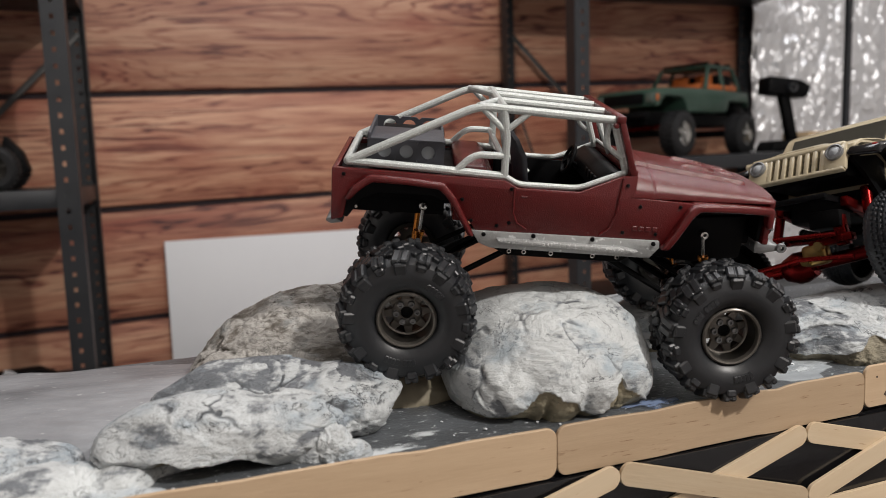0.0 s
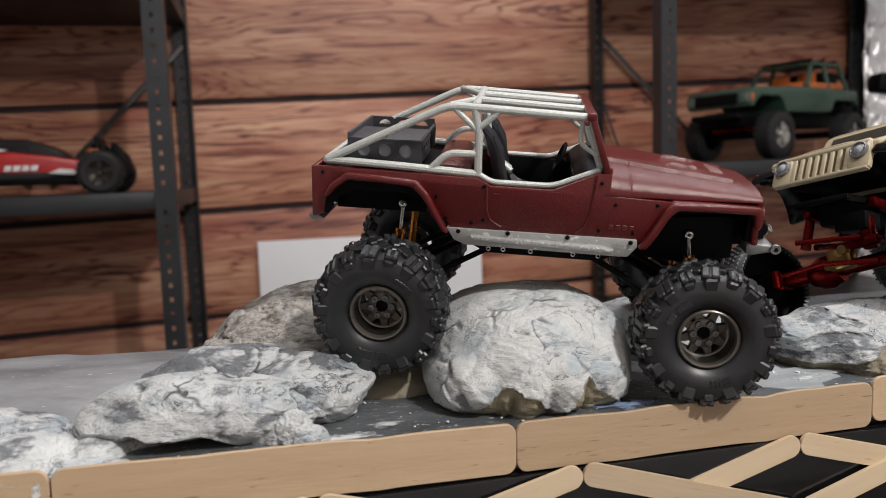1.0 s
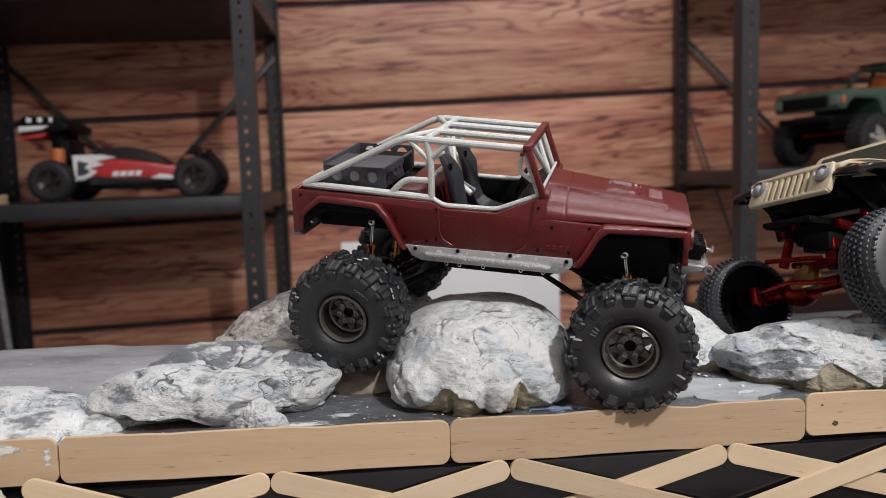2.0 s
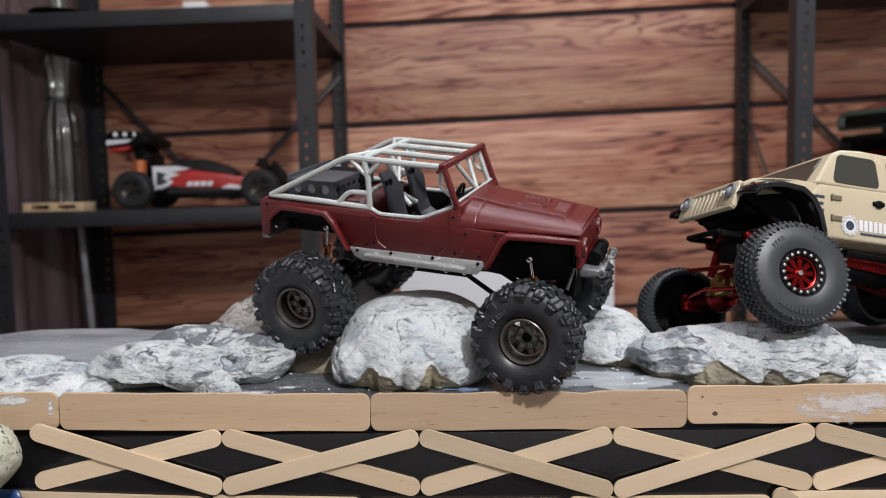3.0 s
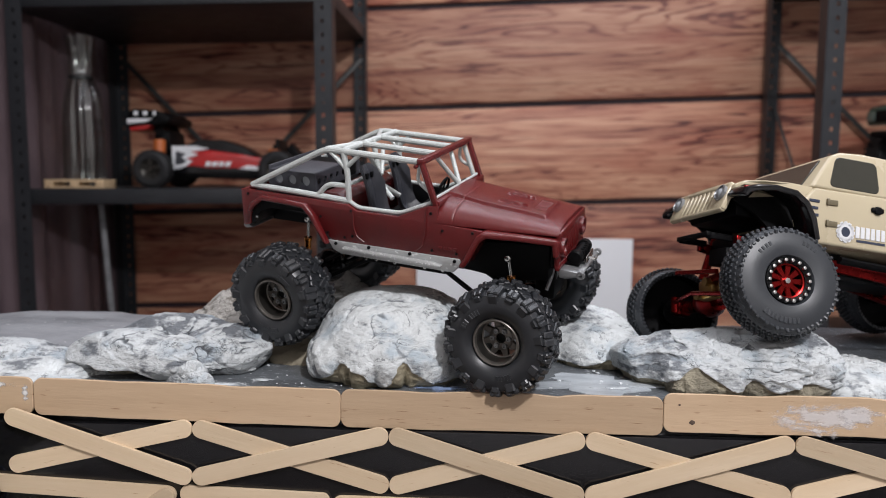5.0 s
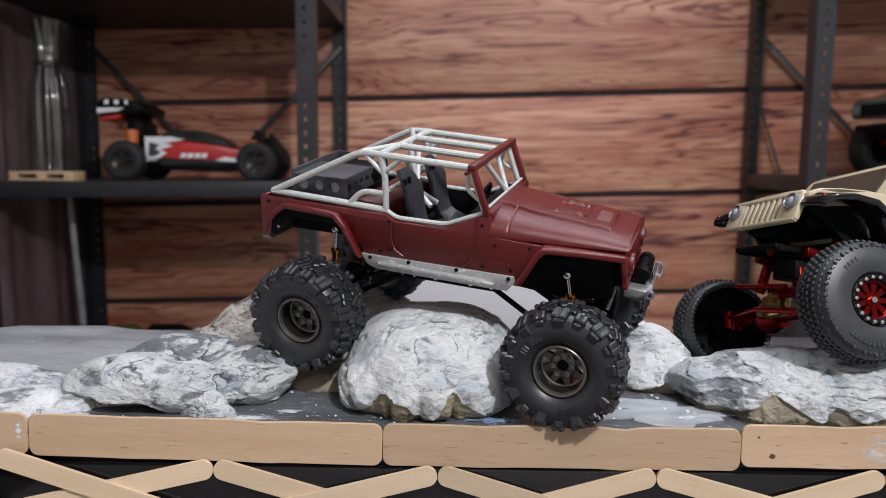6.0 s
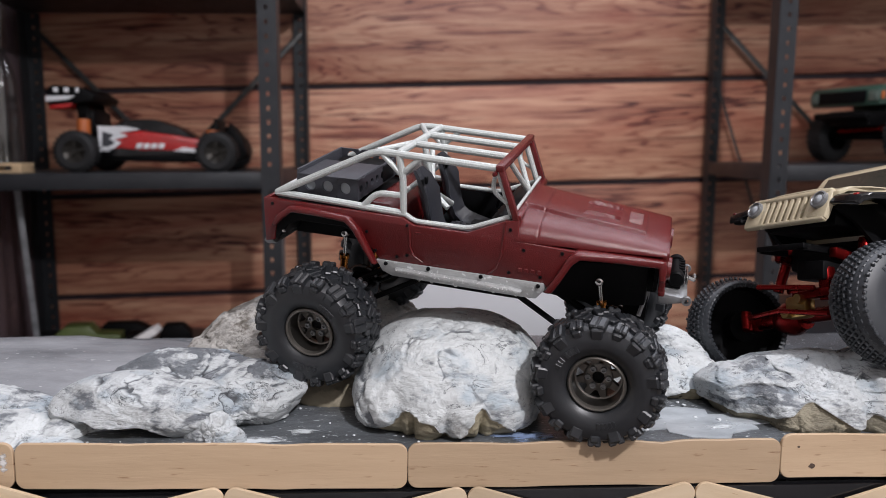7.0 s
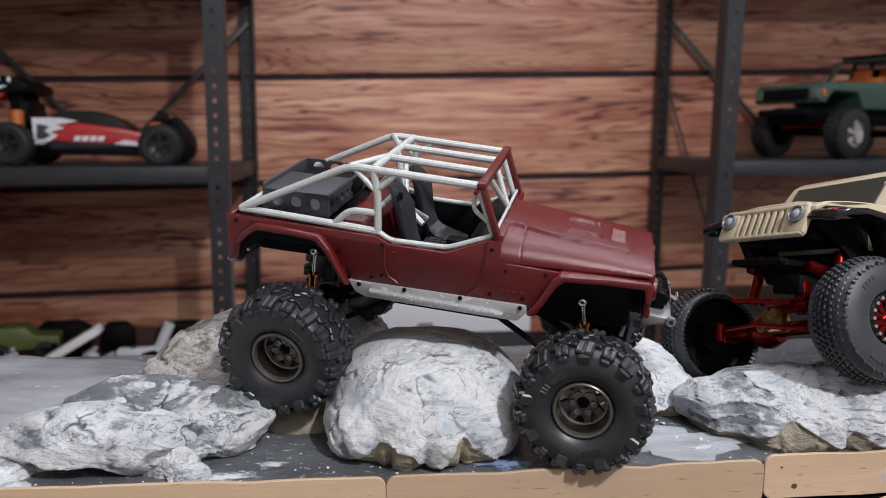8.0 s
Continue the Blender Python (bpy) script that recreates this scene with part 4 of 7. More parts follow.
# ---- model vehicles ----
def mm(bm):
    """Millimetres to metres."""
    bmesh.ops.scale(bm, vec=(0.001, 0.001, 0.001), verts=bm.verts)
    return bm


def frame_of(origin, fwd, left):
    f = Vector(fwd).normalized()
    l = (Vector(left) - f * f.dot(Vector(left))).normalized()
    u = f.cross(l)
    return Matrix(((f.x, l.x, u.x, origin[0]), (f.y, l.y, u.y, origin[1]), (f.z, l.z, u.z, origin[2]), (0, 0, 0, 1)))


def spin(a, r, h):
    """A spot on a wheel: angle, radius and place along the axle, as a pose whose z points outwards."""
    return pose(0, 0, 0, 0, -a, 0) @ Matrix.Translation((0, h, r))


def tyre_blocks(R, W):
    bm = bmesh.new()
    prof = [(0.44 * R, -0.36 * W), (0.50 * R, -0.44 * W), (0.62 * R, -0.5 * W), (0.76 * R, -0.49 * W), (0.865 * R, -0.45 * W), (0.922 * R, -0.36 * W), (0.948 * R, 0),
            (0.922 * R, 0.36 * W), (0.86 * R, 0.45 * W), (0.76 * R, 0.49 * W), (0.62 * R, 0.5 * W), (0.50 * R, 0.44 * W), (0.44 * R, 0.36 * W)]
    lathe(bm, prof, 72)
    carcass, bm = bm, bmesh.new()
    n = 18
    rng = random.Random(5)
    for i in range(n):
        a = 360 / n * i
        for s in (-1, 1):
            b = a + (10 if s > 0 else 0)
            long = i % 2 == 0
            wide = 6.6 if long else 5.2
            # a broad shoulder lug cut by a shallow sipe, its foot running down the sidewall
            at = spin(b, 0.930 * R, s * (0.355 if long else 0.395) * W) @ pose(0, 0, 0, s * -20, 0, s * (12 if long else 3))
            deep = (0.27 if long else 0.20) * W
            for k in (-1, 1):
                box(bm, (k * (wide * 0.255), 0, 0), (wide * 0.47, deep, 3.3 + rng.uniform(-0.15, 0.15)), 0.6, at, 1)
            box(bm, (0, 0, -0.35), (wide * 0.8, deep * 0.92, 2.6), 0.2, at, 1)
            box(bm, (0, 0, 0), (wide * 0.72, 0.085 * W, 4.8 if long else 2.8), 0.6, spin(b + 1, (0.812 if long else 0.845) * R, s * 0.474 * W) @ pose(0, 0, 0, s * -14, 0, 0), 1)
            # stepped centre blocks that lock into one another across the middle
            at = spin(b + 10, 0.952 * R, s * 0.122 * W) @ pose(0, 0, 0, 0, 0, s * 24)
            box(bm, (-1.55, 0, 0), (3.0, 0.27 * W, 2.3), 0.45, at, 1)
            box(bm, (1.45, s * 0.05 * W, 0), (2.8, 0.20 * W, 2.3), 0.45, at, 1)
            box(bm, (0, s * 0.02 * W, -0.25), (2.0, 0.12 * W, 2.2), 0.2, at, 1)
            box(bm, (0, 0, 0), (2.2, 0.12 * W, 1.9), 0.4, spin(b + 1.5, 0.948 * R, s * 0.155 * W) @ pose(0, 0, 0, 0, 0, s * -18), 1)
    for start, count in ((148, 8), (305, 5)):
        for k in range(count):
            if k == 4 and count == 8:
                continue
            box(bm, (0, 0, 0), (1.25, 0.7, 2.6), 0.15, spin(start + k * 5.2, 0.625 * R, -0.5 * W), 1)
            box(bm, (0, 0, 0), (0.5, 0.7, 1.8), 0.1, spin(start + k * 5.2 + 2.2, 0.625 * R, -0.5 * W), 1)
    return mm(carcass), mm(bm)


def tyre_pins(R, W):
    bm = bmesh.new()
    prof = [(0.40 * R, -0.40 * W), (0.44 * R, -0.49 * W), (0.56 * R, -0.53 * W), (0.72 * R, -0.52 * W), (0.86 * R, -0.46 * W), (0.93 * R, -0.34 * W), (0.955 * R, 0),
            (0.93 * R, 0.34 * W), (0.88 * R, 0.45 * W), (0.845 * R, 0.475 * W), (0.815 * R, 0.45 * W), (0.80 * R, 0.30 * W), (0.80 * R, 0.0)]
    lathe(bm, prof, 72)
    carcass, bm = bm, bmesh.new()
    n = 58
    for i in range(n):
        for j, h in enumerate((-0.44, -0.33, -0.22, -0.11, 0.0, 0.11, 0.22, 0.33, 0.44)):
            a = 360 / n * (i + 0.5 * (j % 2))
            r = R * (0.955 - 0.12 * abs(h) ** 2 / 0.18)
            box(bm, (0, 0, 0), (1.7, 0.062 * W, 2.8), 0.3, spin(a, r, h * W) @ pose(0, 0, 0, -h * 60, 0, 0), 1)
        if i % 2 == 0:
            box(bm, (0, 0, 0), (1.3, 1.4, 2.2), 0.3, spin(360 / n * i, 0.865 * R, -0.47 * W) @ pose(0, 0, 0, 25, 0, 0), 1)
    for start, count in ((150, 9), (330, 4), (40, 4)):
        for k in range(count):
            box(bm, (0, 0, 0), (1.3, 0.5, 2.8 if count == 9 else 2.0), 0.15, spin(start + k * 6.2, 0.70 * R, -0.52 * W), 1)
    return mm(carcass), mm(bm)


def rim_bronze(wheel, R, W):
    bm = bmesh.new()
    lathe(bm, [(0.372 * R, -0.20 * W), (0.372 * R, -0.37 * W), (0.385 * R, -0.405 * W), (0.41 * R, -0.415 * W), (0.432 * R, -0.395 * W), (0.44 * R, -0.34 * W)], 64)
    part("rim", mm(bm), RIM, wheel, "bronze grey beadlock rim ring")
    bm = bmesh.new()
    lathe(bm, [(0.44 * R, -0.33 * W), (0.372 * R, -0.33 * W), (0.36 * R, -0.1 * W), (0.36 * R, 0.40 * W), (0.44 * R, 0.40 * W)], 48)
    part("barrel", mm(bm), RIM_DARK, wheel)
    bm = bmesh.new()
    h0, h1 = -0.07 * W, 0.02 * W
    lathe(bm, [(0.095 * R, h1), (0.095 * R, h0 - 0.5), (0.195 * R, h0 - 0.5), (0.225 * R, h0), (0.225 * R, h1), (0.095 * R, h1)], 36)
    lathe(bm, [(0.345 * R, h1), (0.335 * R, h0), (0.365 * R, h0 - 0.4)], 48)
    part("wheel_centre", mm(bm), RIM, wheel)
    for i in range(8):
        bm = bmesh.new()
        prism(bm, [(-1.9, 0.19 * R), (1.9, 0.19 * R), (1.15, 0.355 * R), (-1.15, 0.355 * R)], h0, h1, "y", 0.2, pose(0, 0, 0, 0, 45 * i, 0), 1)
        part("spoke", mm(bm), RIM, wheel)
    bm = bmesh.new()
    lathe(bm, [(0.0, h0 + 1.2), (0.094 * R, h0 + 1.2)], 12)
    part("hub_socket", mm(bm), BLACK, wheel)
    for i in range(6):
        bm = bmesh.new()
        lathe(bm, [(0.0, -0.5), (0.6, -0.5), (0.65, -1.2), (1.15, -1.2), (1.3, -0.6), (1.3, 0.2)], 12, m=spin(60 * i + 30, 0.155 * R, h0 - 0.5))
        part("lug_nut", mm(bm), BUMPER, wheel)


def rim_red(wheel, R, W):
    bm = bmesh.new()
    lathe(bm, [(0.30 * R, -0.2 * W), (0.30 * R, -0.44 * W), (0.36 * R, -0.47 * W), (0.40 * R, -0.45 * W), (0.41 * R, -0.38 * W)], 48)
    part("rim_ring", mm(bm), BLACK, wheel, "black beadlock ring")
    bm = bmesh.new()
    lathe(bm, [(0.41 * R, -0.38 * W), (0.30 * R, -0.30 * W), (0.29 * R, 0.3 * W), (0, 0.3 * W)], 40)
    part("barrel", mm(bm), BLACK, wheel)
    # inner bowl in black, which paints in the shade on the wheel's inner side
    bm = bmesh.new()
    lathe(bm, [(0.815 * R, 0.44 * W), (0.79 * R, 0.38 * W), (0.76 * R, 0.02 * W), (0.60 * R, -0.05 * W), (0.2 * R, -0.05 * W)], 48)
    part("inner_barrel", mm(bm), BLACK, wheel, "inner bowl of the rim, its deep shade painted black")
    bm = bmesh.new()
    lathe(bm, [(0.0, -0.36 * W), (0.11 * R, -0.36 * W), (0.12 * R, -0.30 * W)], 24)
    for i in range(9):
        prism(bm, [(-1.1, 0.10 * R), (1.1, 0.10 * R), (1.6, 0.30 * R), (-1.6, 0.30 * R)], -0.35 * W, -0.27 * W, "y", 0.25, pose(0, 0, 0, 0, 40 * i, 0), 1)
    lathe(bm, [(0.27 * R, -0.3 * W), (0.275 * R, -0.39 * W), (0.30 * R, -0.40 * W)], 40)
    part("rim", mm(bm), ANOD_RED, wheel, "red anodised multi-spoke rim")
    for i in range(18):
        bm = bmesh.new()
        lathe(bm, [(0.0, -1.1), (0.8, -0.95), (1.2, 0.0), (1.2, 0.5)], 10, m=spin(20 * i, 0.355 * R, -0.465 * W))
        part("bolt", mm(bm), STEEL, wheel)
    bm = bmesh.new()
    lathe(bm, [(0.0, -1.4), (1.4, -1.3), (1.6, 0.5)], 6, m=Matrix.Translation((0, -0.36 * W, 0)))
    part("axle_nut", mm(bm), STEEL, wheel)


def wheel_at(parent, tyre_mesh, tyre_mat, rim_maker, R, W, m, label=""):
    """A wheel whose outer side looks along -y; the tyre carries the rim's pieces."""
    tyre = part("wheel", tyre_mesh[0], tyre_mat, parent, label, m=m)
    tagged(part("tread", tyre_mesh[1], tyre_mat, tyre), kind="stuff")
    rim_maker(tyre, R, W)
    return tyre


def shock(parent, top, foot):
    top, foot = Vector(top), Vector(foot)
    mid = top.lerp(foot, 0.33)
    bm = bmesh.new()
    tube(bm, [top, mid], 0.75, 10)
    part("shock_shaft", mm(bm), STEEL, parent)
    bm = bmesh.new()
    tube(bm, [top.lerp(foot, 0.31), top.lerp(foot, 0.36)], 2.2, 14)
    tube(bm, [mid, foot], 1.7, 14)
    part("shock_body", mm(bm), GOLD, parent, "gold anodised damper body")
    bm = bmesh.new()
    lathe(bm, [(0.5, -2.0), (1.0, -2.2), (1.6, -1.8), (1.75, -1.0), (1.75, 1.5), (0, 1.5)], 16, m=Matrix.Translation(top))
    part("shock_mount", mm(bm), STEEL, parent)


def ring_holes(bm, poly, holes, lo, hi, m):
    """A flat plate between two depths with round holes cut through it; poly is (x0, z0, x1, z1) of a skewable rectangle."""
    x0, z0, x1, z1 = poly
    cells = [x0] + [(a[0] + b[0]) / 2 for a, b in zip(holes, holes[1:])] + [x1]
    for (hx, hz, r), a, b in zip(holes, cells, cells[1:]):
        n = 20
        square = []
        for i in range(n):
            ang = 2 * math.pi * i / n
            c, s = math.cos(ang), math.sin(ang)
            k = min((b - hx) / c if c > 1e-6 else 1e9, (a - hx) / c if c < -1e-6 else 1e9, (z1 - hz) / s if s > 1e-6 else 1e9, (z0 - hz) / s if s < -1e-6 else 1e9)
            square.append((hx + k * c, hz + k * s))
        circle = [(hx + r * math.cos(2 * math.pi * i / n), hz + r * math.sin(2 * math.pi * i / n)) for i in range(n)]
        tmp = bmesh.new()
        vs = {}
        for d in (lo, hi):
            vs[d] = ([tmp.verts.new((p[0], d, p[1])) for p in square], [tmp.verts.new((p[0], d, p[1])) for p in circle])
        for i in range(n):
            j = (i + 1) % n
            for d in (lo, hi):
                o, q = vs[d]
                tmp.faces.new((o[i], o[j], q[j], q[i]))
            for w in (0, 1):
                tmp.faces.new((vs[lo][w][i], vs[lo][w][j], vs[hi][w][j], vs[hi][w][i]))
        bmesh.ops.recalc_face_normals(tmp, faces=tmp.faces[:])
        merge(bm, tmp, m)
    bmesh.ops.remove_doubles(bm, verts=bm.verts[:], dist=0.02)


def red_truck():
    root = thing("model_truck", frame_of((-0.0118, 0.0374, 1.0672), (0.93867, -0.33228, -0.09212), (0.34456, 0.91416, 0.21352)),
                 "red open-topped model crawler with silver roll cage, climbing a rock", "model truck")
    W = 64.0

    def both(poly, lo, hi, bevel, segments=2):
        out = bmesh.new()
        prism(out, poly, lo, hi, "y", bevel, segments=segments)
        prism(out, poly, W - hi, W - lo, "y", bevel, segments=segments)
        return out
    # body sides
    side = [(-55.5, 1), (-55.5, 21.6), (10, 20.2), (15, 17.6), (38.5, 17.4), (54.5, 24.6), (60, 25.2), (60, 16.5), (83, 15.6), (73.2, -2.0), (71.5, 0), (0, 0), (-13.5, 17), (-40.5, 18.6), (-49.5, 9.5), (-51, 2)]
    for lo, hi in ((0.0, 2.2), (W - 2.2, W)):
        bm = bmesh.new()
        prism(bm, side, lo, hi, "y", 0.5)
        part("side_panel", mm(bm), RED, root, "dull red printed plastic side panel")
    # raised door outline
    for s in (-0.25, W + 0.25):
        bm = bmesh.new()
        tube(bm, [(13.5, s, 18), (13.8, s, 8), (15.5, s, 4), (19.5, s, 1.6)], 0.45, 6)
        part("door_seam", mm(bm), RED, root)
        bm = bmesh.new()
        tube(bm, [(54.5, s, 24), (53.5, s, 10), (51.5, s, 4), (48, s, 1)], 0.45, 6)
        part("door_seam", mm(bm), RED, root)
    # tailgate, cargo floor, bulkhead, floor pan
    bm = bmesh.new()
    box(bm, (-54.4, W / 2, 11.3), (2.2, W - 4.6, 20.4), 0.5)
    part("tailgate", mm(bm), RED, root)
    bm = bmesh.new()
    box(bm, (-31, W / 2, 18.6), (44.4, W - 4.6, 1.6), 0.3)
    part("cargo_floor", mm(bm), BLACK, root)
    bm = bmesh.new()
    prism(bm, [(-9, 2), (-9, 22.4), (-6, 24), (2, 24), (6, 21), (9, 2)], 5, W - 5, "y", 0.8)
    part("bulkhead", mm(bm), RED, root)
    bm = bmesh.new()
    box(bm, (33, W / 2, 1.0), (48, W - 4.6, 1.6), 0.3)
    box(bm, (57.4, W / 2, 10), (1.6, W - 4.6, 18), 0.3)
    box(bm, (35, W - 2.9, 9), (48, 1.0, 16), 0.2)
    part("floor_pan", mm(bm), BLACK, root)
    # fender flares
    rear = [(-50.5, 10.0), (-47.5, 15.5), (-41.0, 20.2), (-27, 19.6), (-13.2, 18.6), (-8.5, 13.5), (-0.4, -1.6)]
    rear_in = [(1.8 - 4.6, -1.6), (-11.2, 12.2), (-15, 16.0), (-27, 16.9), (-40, 17.3), (-45.0, 13.6), (-48.0, 10.0)]
    for lo, hi in ((-3.8, 0.4), (W - 0.4, W + 3.8)):
        bm = bmesh.new()
        prism(bm, rear + rear_in, lo, hi, "y", 1.4, segments=3)
        part("rear_fender", mm(bm), RED, root)
    front = [(72.0, -2.8), (76.5, 5.0), (80.5, 13.5), (83.5, 16.0), (100, 15.4), (117.0, 14.4), (118.5, 13.0), (118.6, 5.5)]
    front_in = [(116.0, 5.5), (115.4, 11.2), (100, 12.4), (85.5, 13.0), (82.6, 10.6), (78.4, 2.4), (75.4, -2.8)]
    for sign in (1, -1):
        bm = bmesh.new()
        prism(bm, front + front_in, -3.8, 9, "y", 1.3, segments=3)
        for v in bm.verts:
            v.co.y += 9.0 * max(0.0, (v.co.x - 82) / 36)
            if sign < 0:
                v.co.y = W - v.co.y
        bmesh.ops.recalc_face_normals(bm, faces=bm.faces[:])
        part("front_fender", mm(bm), RED, root)
    # dark liners
    for a, b in ((0.6, 20), (W - 20, W - 0.6)):
        bm = bmesh.new()
        prism(bm, [(-49.4, 2.2), (-52.5, 3), (-48, 12.5), (-41, 16.8), (-13.5, 15.4), (-10.8, 11.5), (-14, 11), (-17, 12.6), (-38, 12.6), (-44, 10)], a, b, "y", 0.3, segments=1)
        box(bm, (-31, 20 if a < 20 else W - 20, 8), (38, 1.4, 16))
        part("wheel_well", mm(bm), BLACK, root, "matt black inner wheel well")
    for a, b in ((9.5, 22), (W - 22, W - 9.5)):
        bm = bmesh.new()
        box(bm, (97, (a + b) / 2, 12.4), (32, b - a, 1.4))
        box(bm, (97, b if a < 20 else a, 4), (34, 1.2, 17))
        part("wheel_well", mm(bm), BLACK, root, "matt black inner wheel well")
    # bonnet
    bm = bmesh.new()
    nx, ny = 180, 240
    rows = []
    for i in range(nx + 1):
        x = 58.5 + (117.6 - 58.5) * i / nx
        k = (x - 58.5) / 59.1
        half = 32.2 - 7.2 * k ** 1.15
        low, top = 16.6 - 1.0 * k, 27.2 - 6.9 * k - 0.8 * k ** 6
        row = []
        for j in range(ny + 1):
            u = math.sin((-1 + 2 * j / ny) * math.pi / 2)
            z = low + (top - low) * max(0.0, 1 - abs(u) ** 3.2) ** (1 / 2.2)
            y = u * half
            mid = y + 2.2 * smooth(60, 80, x)
            bulge = smooth(0.45, -0.45, abs(mid) - (15.2 - 2.0 * k)) * smooth(109.0, 108.2, x)
            z += 1.35 * bulge
            for sy in (-7.0, 7.0):
                q = (x - 82) / 16.0
                if 0 < q < 1:
                    wide = 2.3 * (1 - q) ** 0.8
                    z += 1.5 * smooth(0, 0.25, q) * (1 - 0.4 * q) * smooth(wide, 0.5 * wide, abs(mid - sy))
            if 101 < x < 106.5 and abs(mid) < 7.2:
                z -= 0.8 - 0.75 * (0.5 + 0.5 * math.cos(2 * math.pi * mid / 1.8))
            z -= 0.4 * math.exp(-((x - 67.5) / 0.35) ** 2)
            row.append(bm.verts.new((x, W / 2 + y, z)))
        rows.append(row)
    for i in range(nx):
        for j in range(ny):
            bm.faces.new((rows[i][j], rows[i + 1][j], rows[i + 1][j + 1], rows[i][j + 1]))
    bm.faces.new(rows[-1])
    bm.faces.new(rows[0][::-1])
    bmesh.ops.recalc_face_normals(bm, faces=bm.faces[:])
    part("bonnet", mm(bm), RED, root, "dull red bonnet with raised centre panel")
    # grille
    bm = bmesh.new()
    y0, y1 = 7.6, 56.4
    box(bm, (117.4, W / 2, 15.2), (2.6, y1 - y0, 4.2), 0.8)
    box(bm, (117.6, W / 2, 0.0), (2.6, y1 - y0, 3.2), 0.8)
    for s in (y0 + 5.8, y1 - 5.8):
        box(bm, (117.3, s, 7.4), (2.4, 11.6, 14), 0.5)
    for i in range(8):
        box(bm, (117.5, 19.2 + i * (25.6 / 7), 7.5), (2.4, 1.5, 13), 0.4)
    part("grille", mm(bm), RED, root, "red seven-slot grille")
    bm = bmesh.new()
    box(bm, (114.8, W / 2, 7.5), (1.2, 46, 16))
    part("grille_backing", mm(bm), BLACK, root)
    for s in (y0 + 5.6, y1 - 5.6):
        bm = bmesh.new()
        lathe(bm, [(3.0, -0.6), (3.3, 1.6), (4.4, 1.8), (4.7, 0.9), (4.7, -0.5)], 28, "x", m=Matrix.Translation((118.2, s, 9.0)))
        lamp_ring = part("headlight", mm(bm), RED, root)
        bm = bmesh.new()
        lathe(bm, [(0, 0.4), (2.0, 0.2), (3.2, -0.4)], 24, "x", m=Matrix.Translation((118.4, s, 9.0)))
        part("lens", mm(bm), RIM_DARK, lamp_ring)
    # windscreen frame
    bx, bz, tx, tz = 58.6, 24.8, 50.8, 45.6
    bm = bmesh.new()
    d = Vector((tx - bx, 0, tz - bz)).normalized()
    for y in (1.8, W - 1.8):
        prism(bm, [(bx - 1.5, bz), (bx + 1.3, bz), (tx + 1.3, tz), (tx - 1.2, tz)], y - 1.6, y + 1.6, "y", 0.6)
    box(bm, (tx - 0.2, W / 2, tz), (3.6, W, 3.0), 0.8)
    box(bm, (bx - 0.2, W / 2, bz + 0.8), (3.8, W - 3, 3.0), 0.6)
    screen = part("windscreen_frame", mm(bm), RED, root)
    for a, b, r in (((bx - 2.4, 4.6, bz), (tx - 1.6, 4.6, tz - 2), 1.3), ((bx - 2.4, W - 4.6, bz), (tx - 1.6, W - 4.6, tz - 2), 1.3), ((bx - 1.6, 4, bz + 3), (bx - 1.6, W - 4, bz + 3), 0.7),
                    ((bx - 1.8, 36, bz + 2), (tx - 1, 22, tz - 2), 1.2), ((bx - 1.8, 36, bz + 2), (tx - 1, 40, tz - 2), 1.2)):
        bm = bmesh.new()
        tube(bm, [a, b], r, 10)
        part("pillar_bar", mm(bm), SILVER, screen)
    for y in (-0.8,):
        bm = bmesh.new()
        lathe(bm, [(0, -0.5), (0.8, -0.4), (1.0, 0.4), (1.0, 2)], 12, m=Matrix.Translation((tx - 2.0, y, tz - 2.2)))
        part("hinge_knob", mm(bm), RED, screen)
    # roll cage
    R = 1.55
    n_, f_ = 3.2, W - 3.2
    cage = None

    def bar(pts, r=R, name="cage_bar"):
        nonlocal cage
        bm = bmesh.new()
        tube(bm, pts, r, 10)
        ob = part(name, mm(bm), SILVER, cage or root, "" if cage else "speckled silver roll cage rail")
        cage = cage or ob
    bar(bend([(-50, n_, 23.6), (-2.5, n_, 47.0), (50, n_, 45.0)], 5))
    bar(bend([(-50, f_, 23.6), (-2.5, f_, 47.0), (50, f_, 45.0)], 5))
    for y in (n_, f_):
        bar([(-50, y, 23.6), (-20, y, 22.6), (10, y, 21.2)])
        bar(bend([(10, y, 21.2), (15, y - 0.6 if y < 30 else y + 0.6, 18.6), (38.5, y, 18.4), (55.5, y, 25.6)], 3), 1.1)
        bar([(9.6, y, 20.8), (9.2, y, 36), (7.2, y, 47)], 1.5)
        bar(bend([(-9, y, 22.2), (-2.5, y, 29), (8.6, y, 29)], 4), 1.35)
        bar([(-0.5, y, 46.2), (8.6, y, 38)], 1.2)
        bar([(17, y, 46.0), (9.2, y, 39)], 1.2)
        bar(bend([(48, y + (3 if y < 30 else -3), 44), (47, y + (2 if y < 30 else -2), 35), (54, y, 31)], 3), 0.9)
    bar([(-50, n_, 23.6), (-50, f_, 23.6)])
    bar([(7.2, n_, 47), (7.2, f_, 47)])
    bar([(-2.5, n_, 47.0), (7.2, 24, 47.2)], 1.3)
    bar([(-2.5, f_, 47.0), (7.2, f_ - 21, 47.2)], 1.3)
    for y in (n_ + 19, f_ - 19):
        bar([(7.2, y, 47.1), (50, y, 45.4)])
    bar([(50.2, n_, 45.2), (50.2, f_, 45.2)], 1.3)
    bar([(8, n_, 29), (8, f_, 29)], 1.2)
    bar([(8, 33, 47), (10.5, 32, 36), (13, 31, 24), (21, 37, 17)], 1.5)
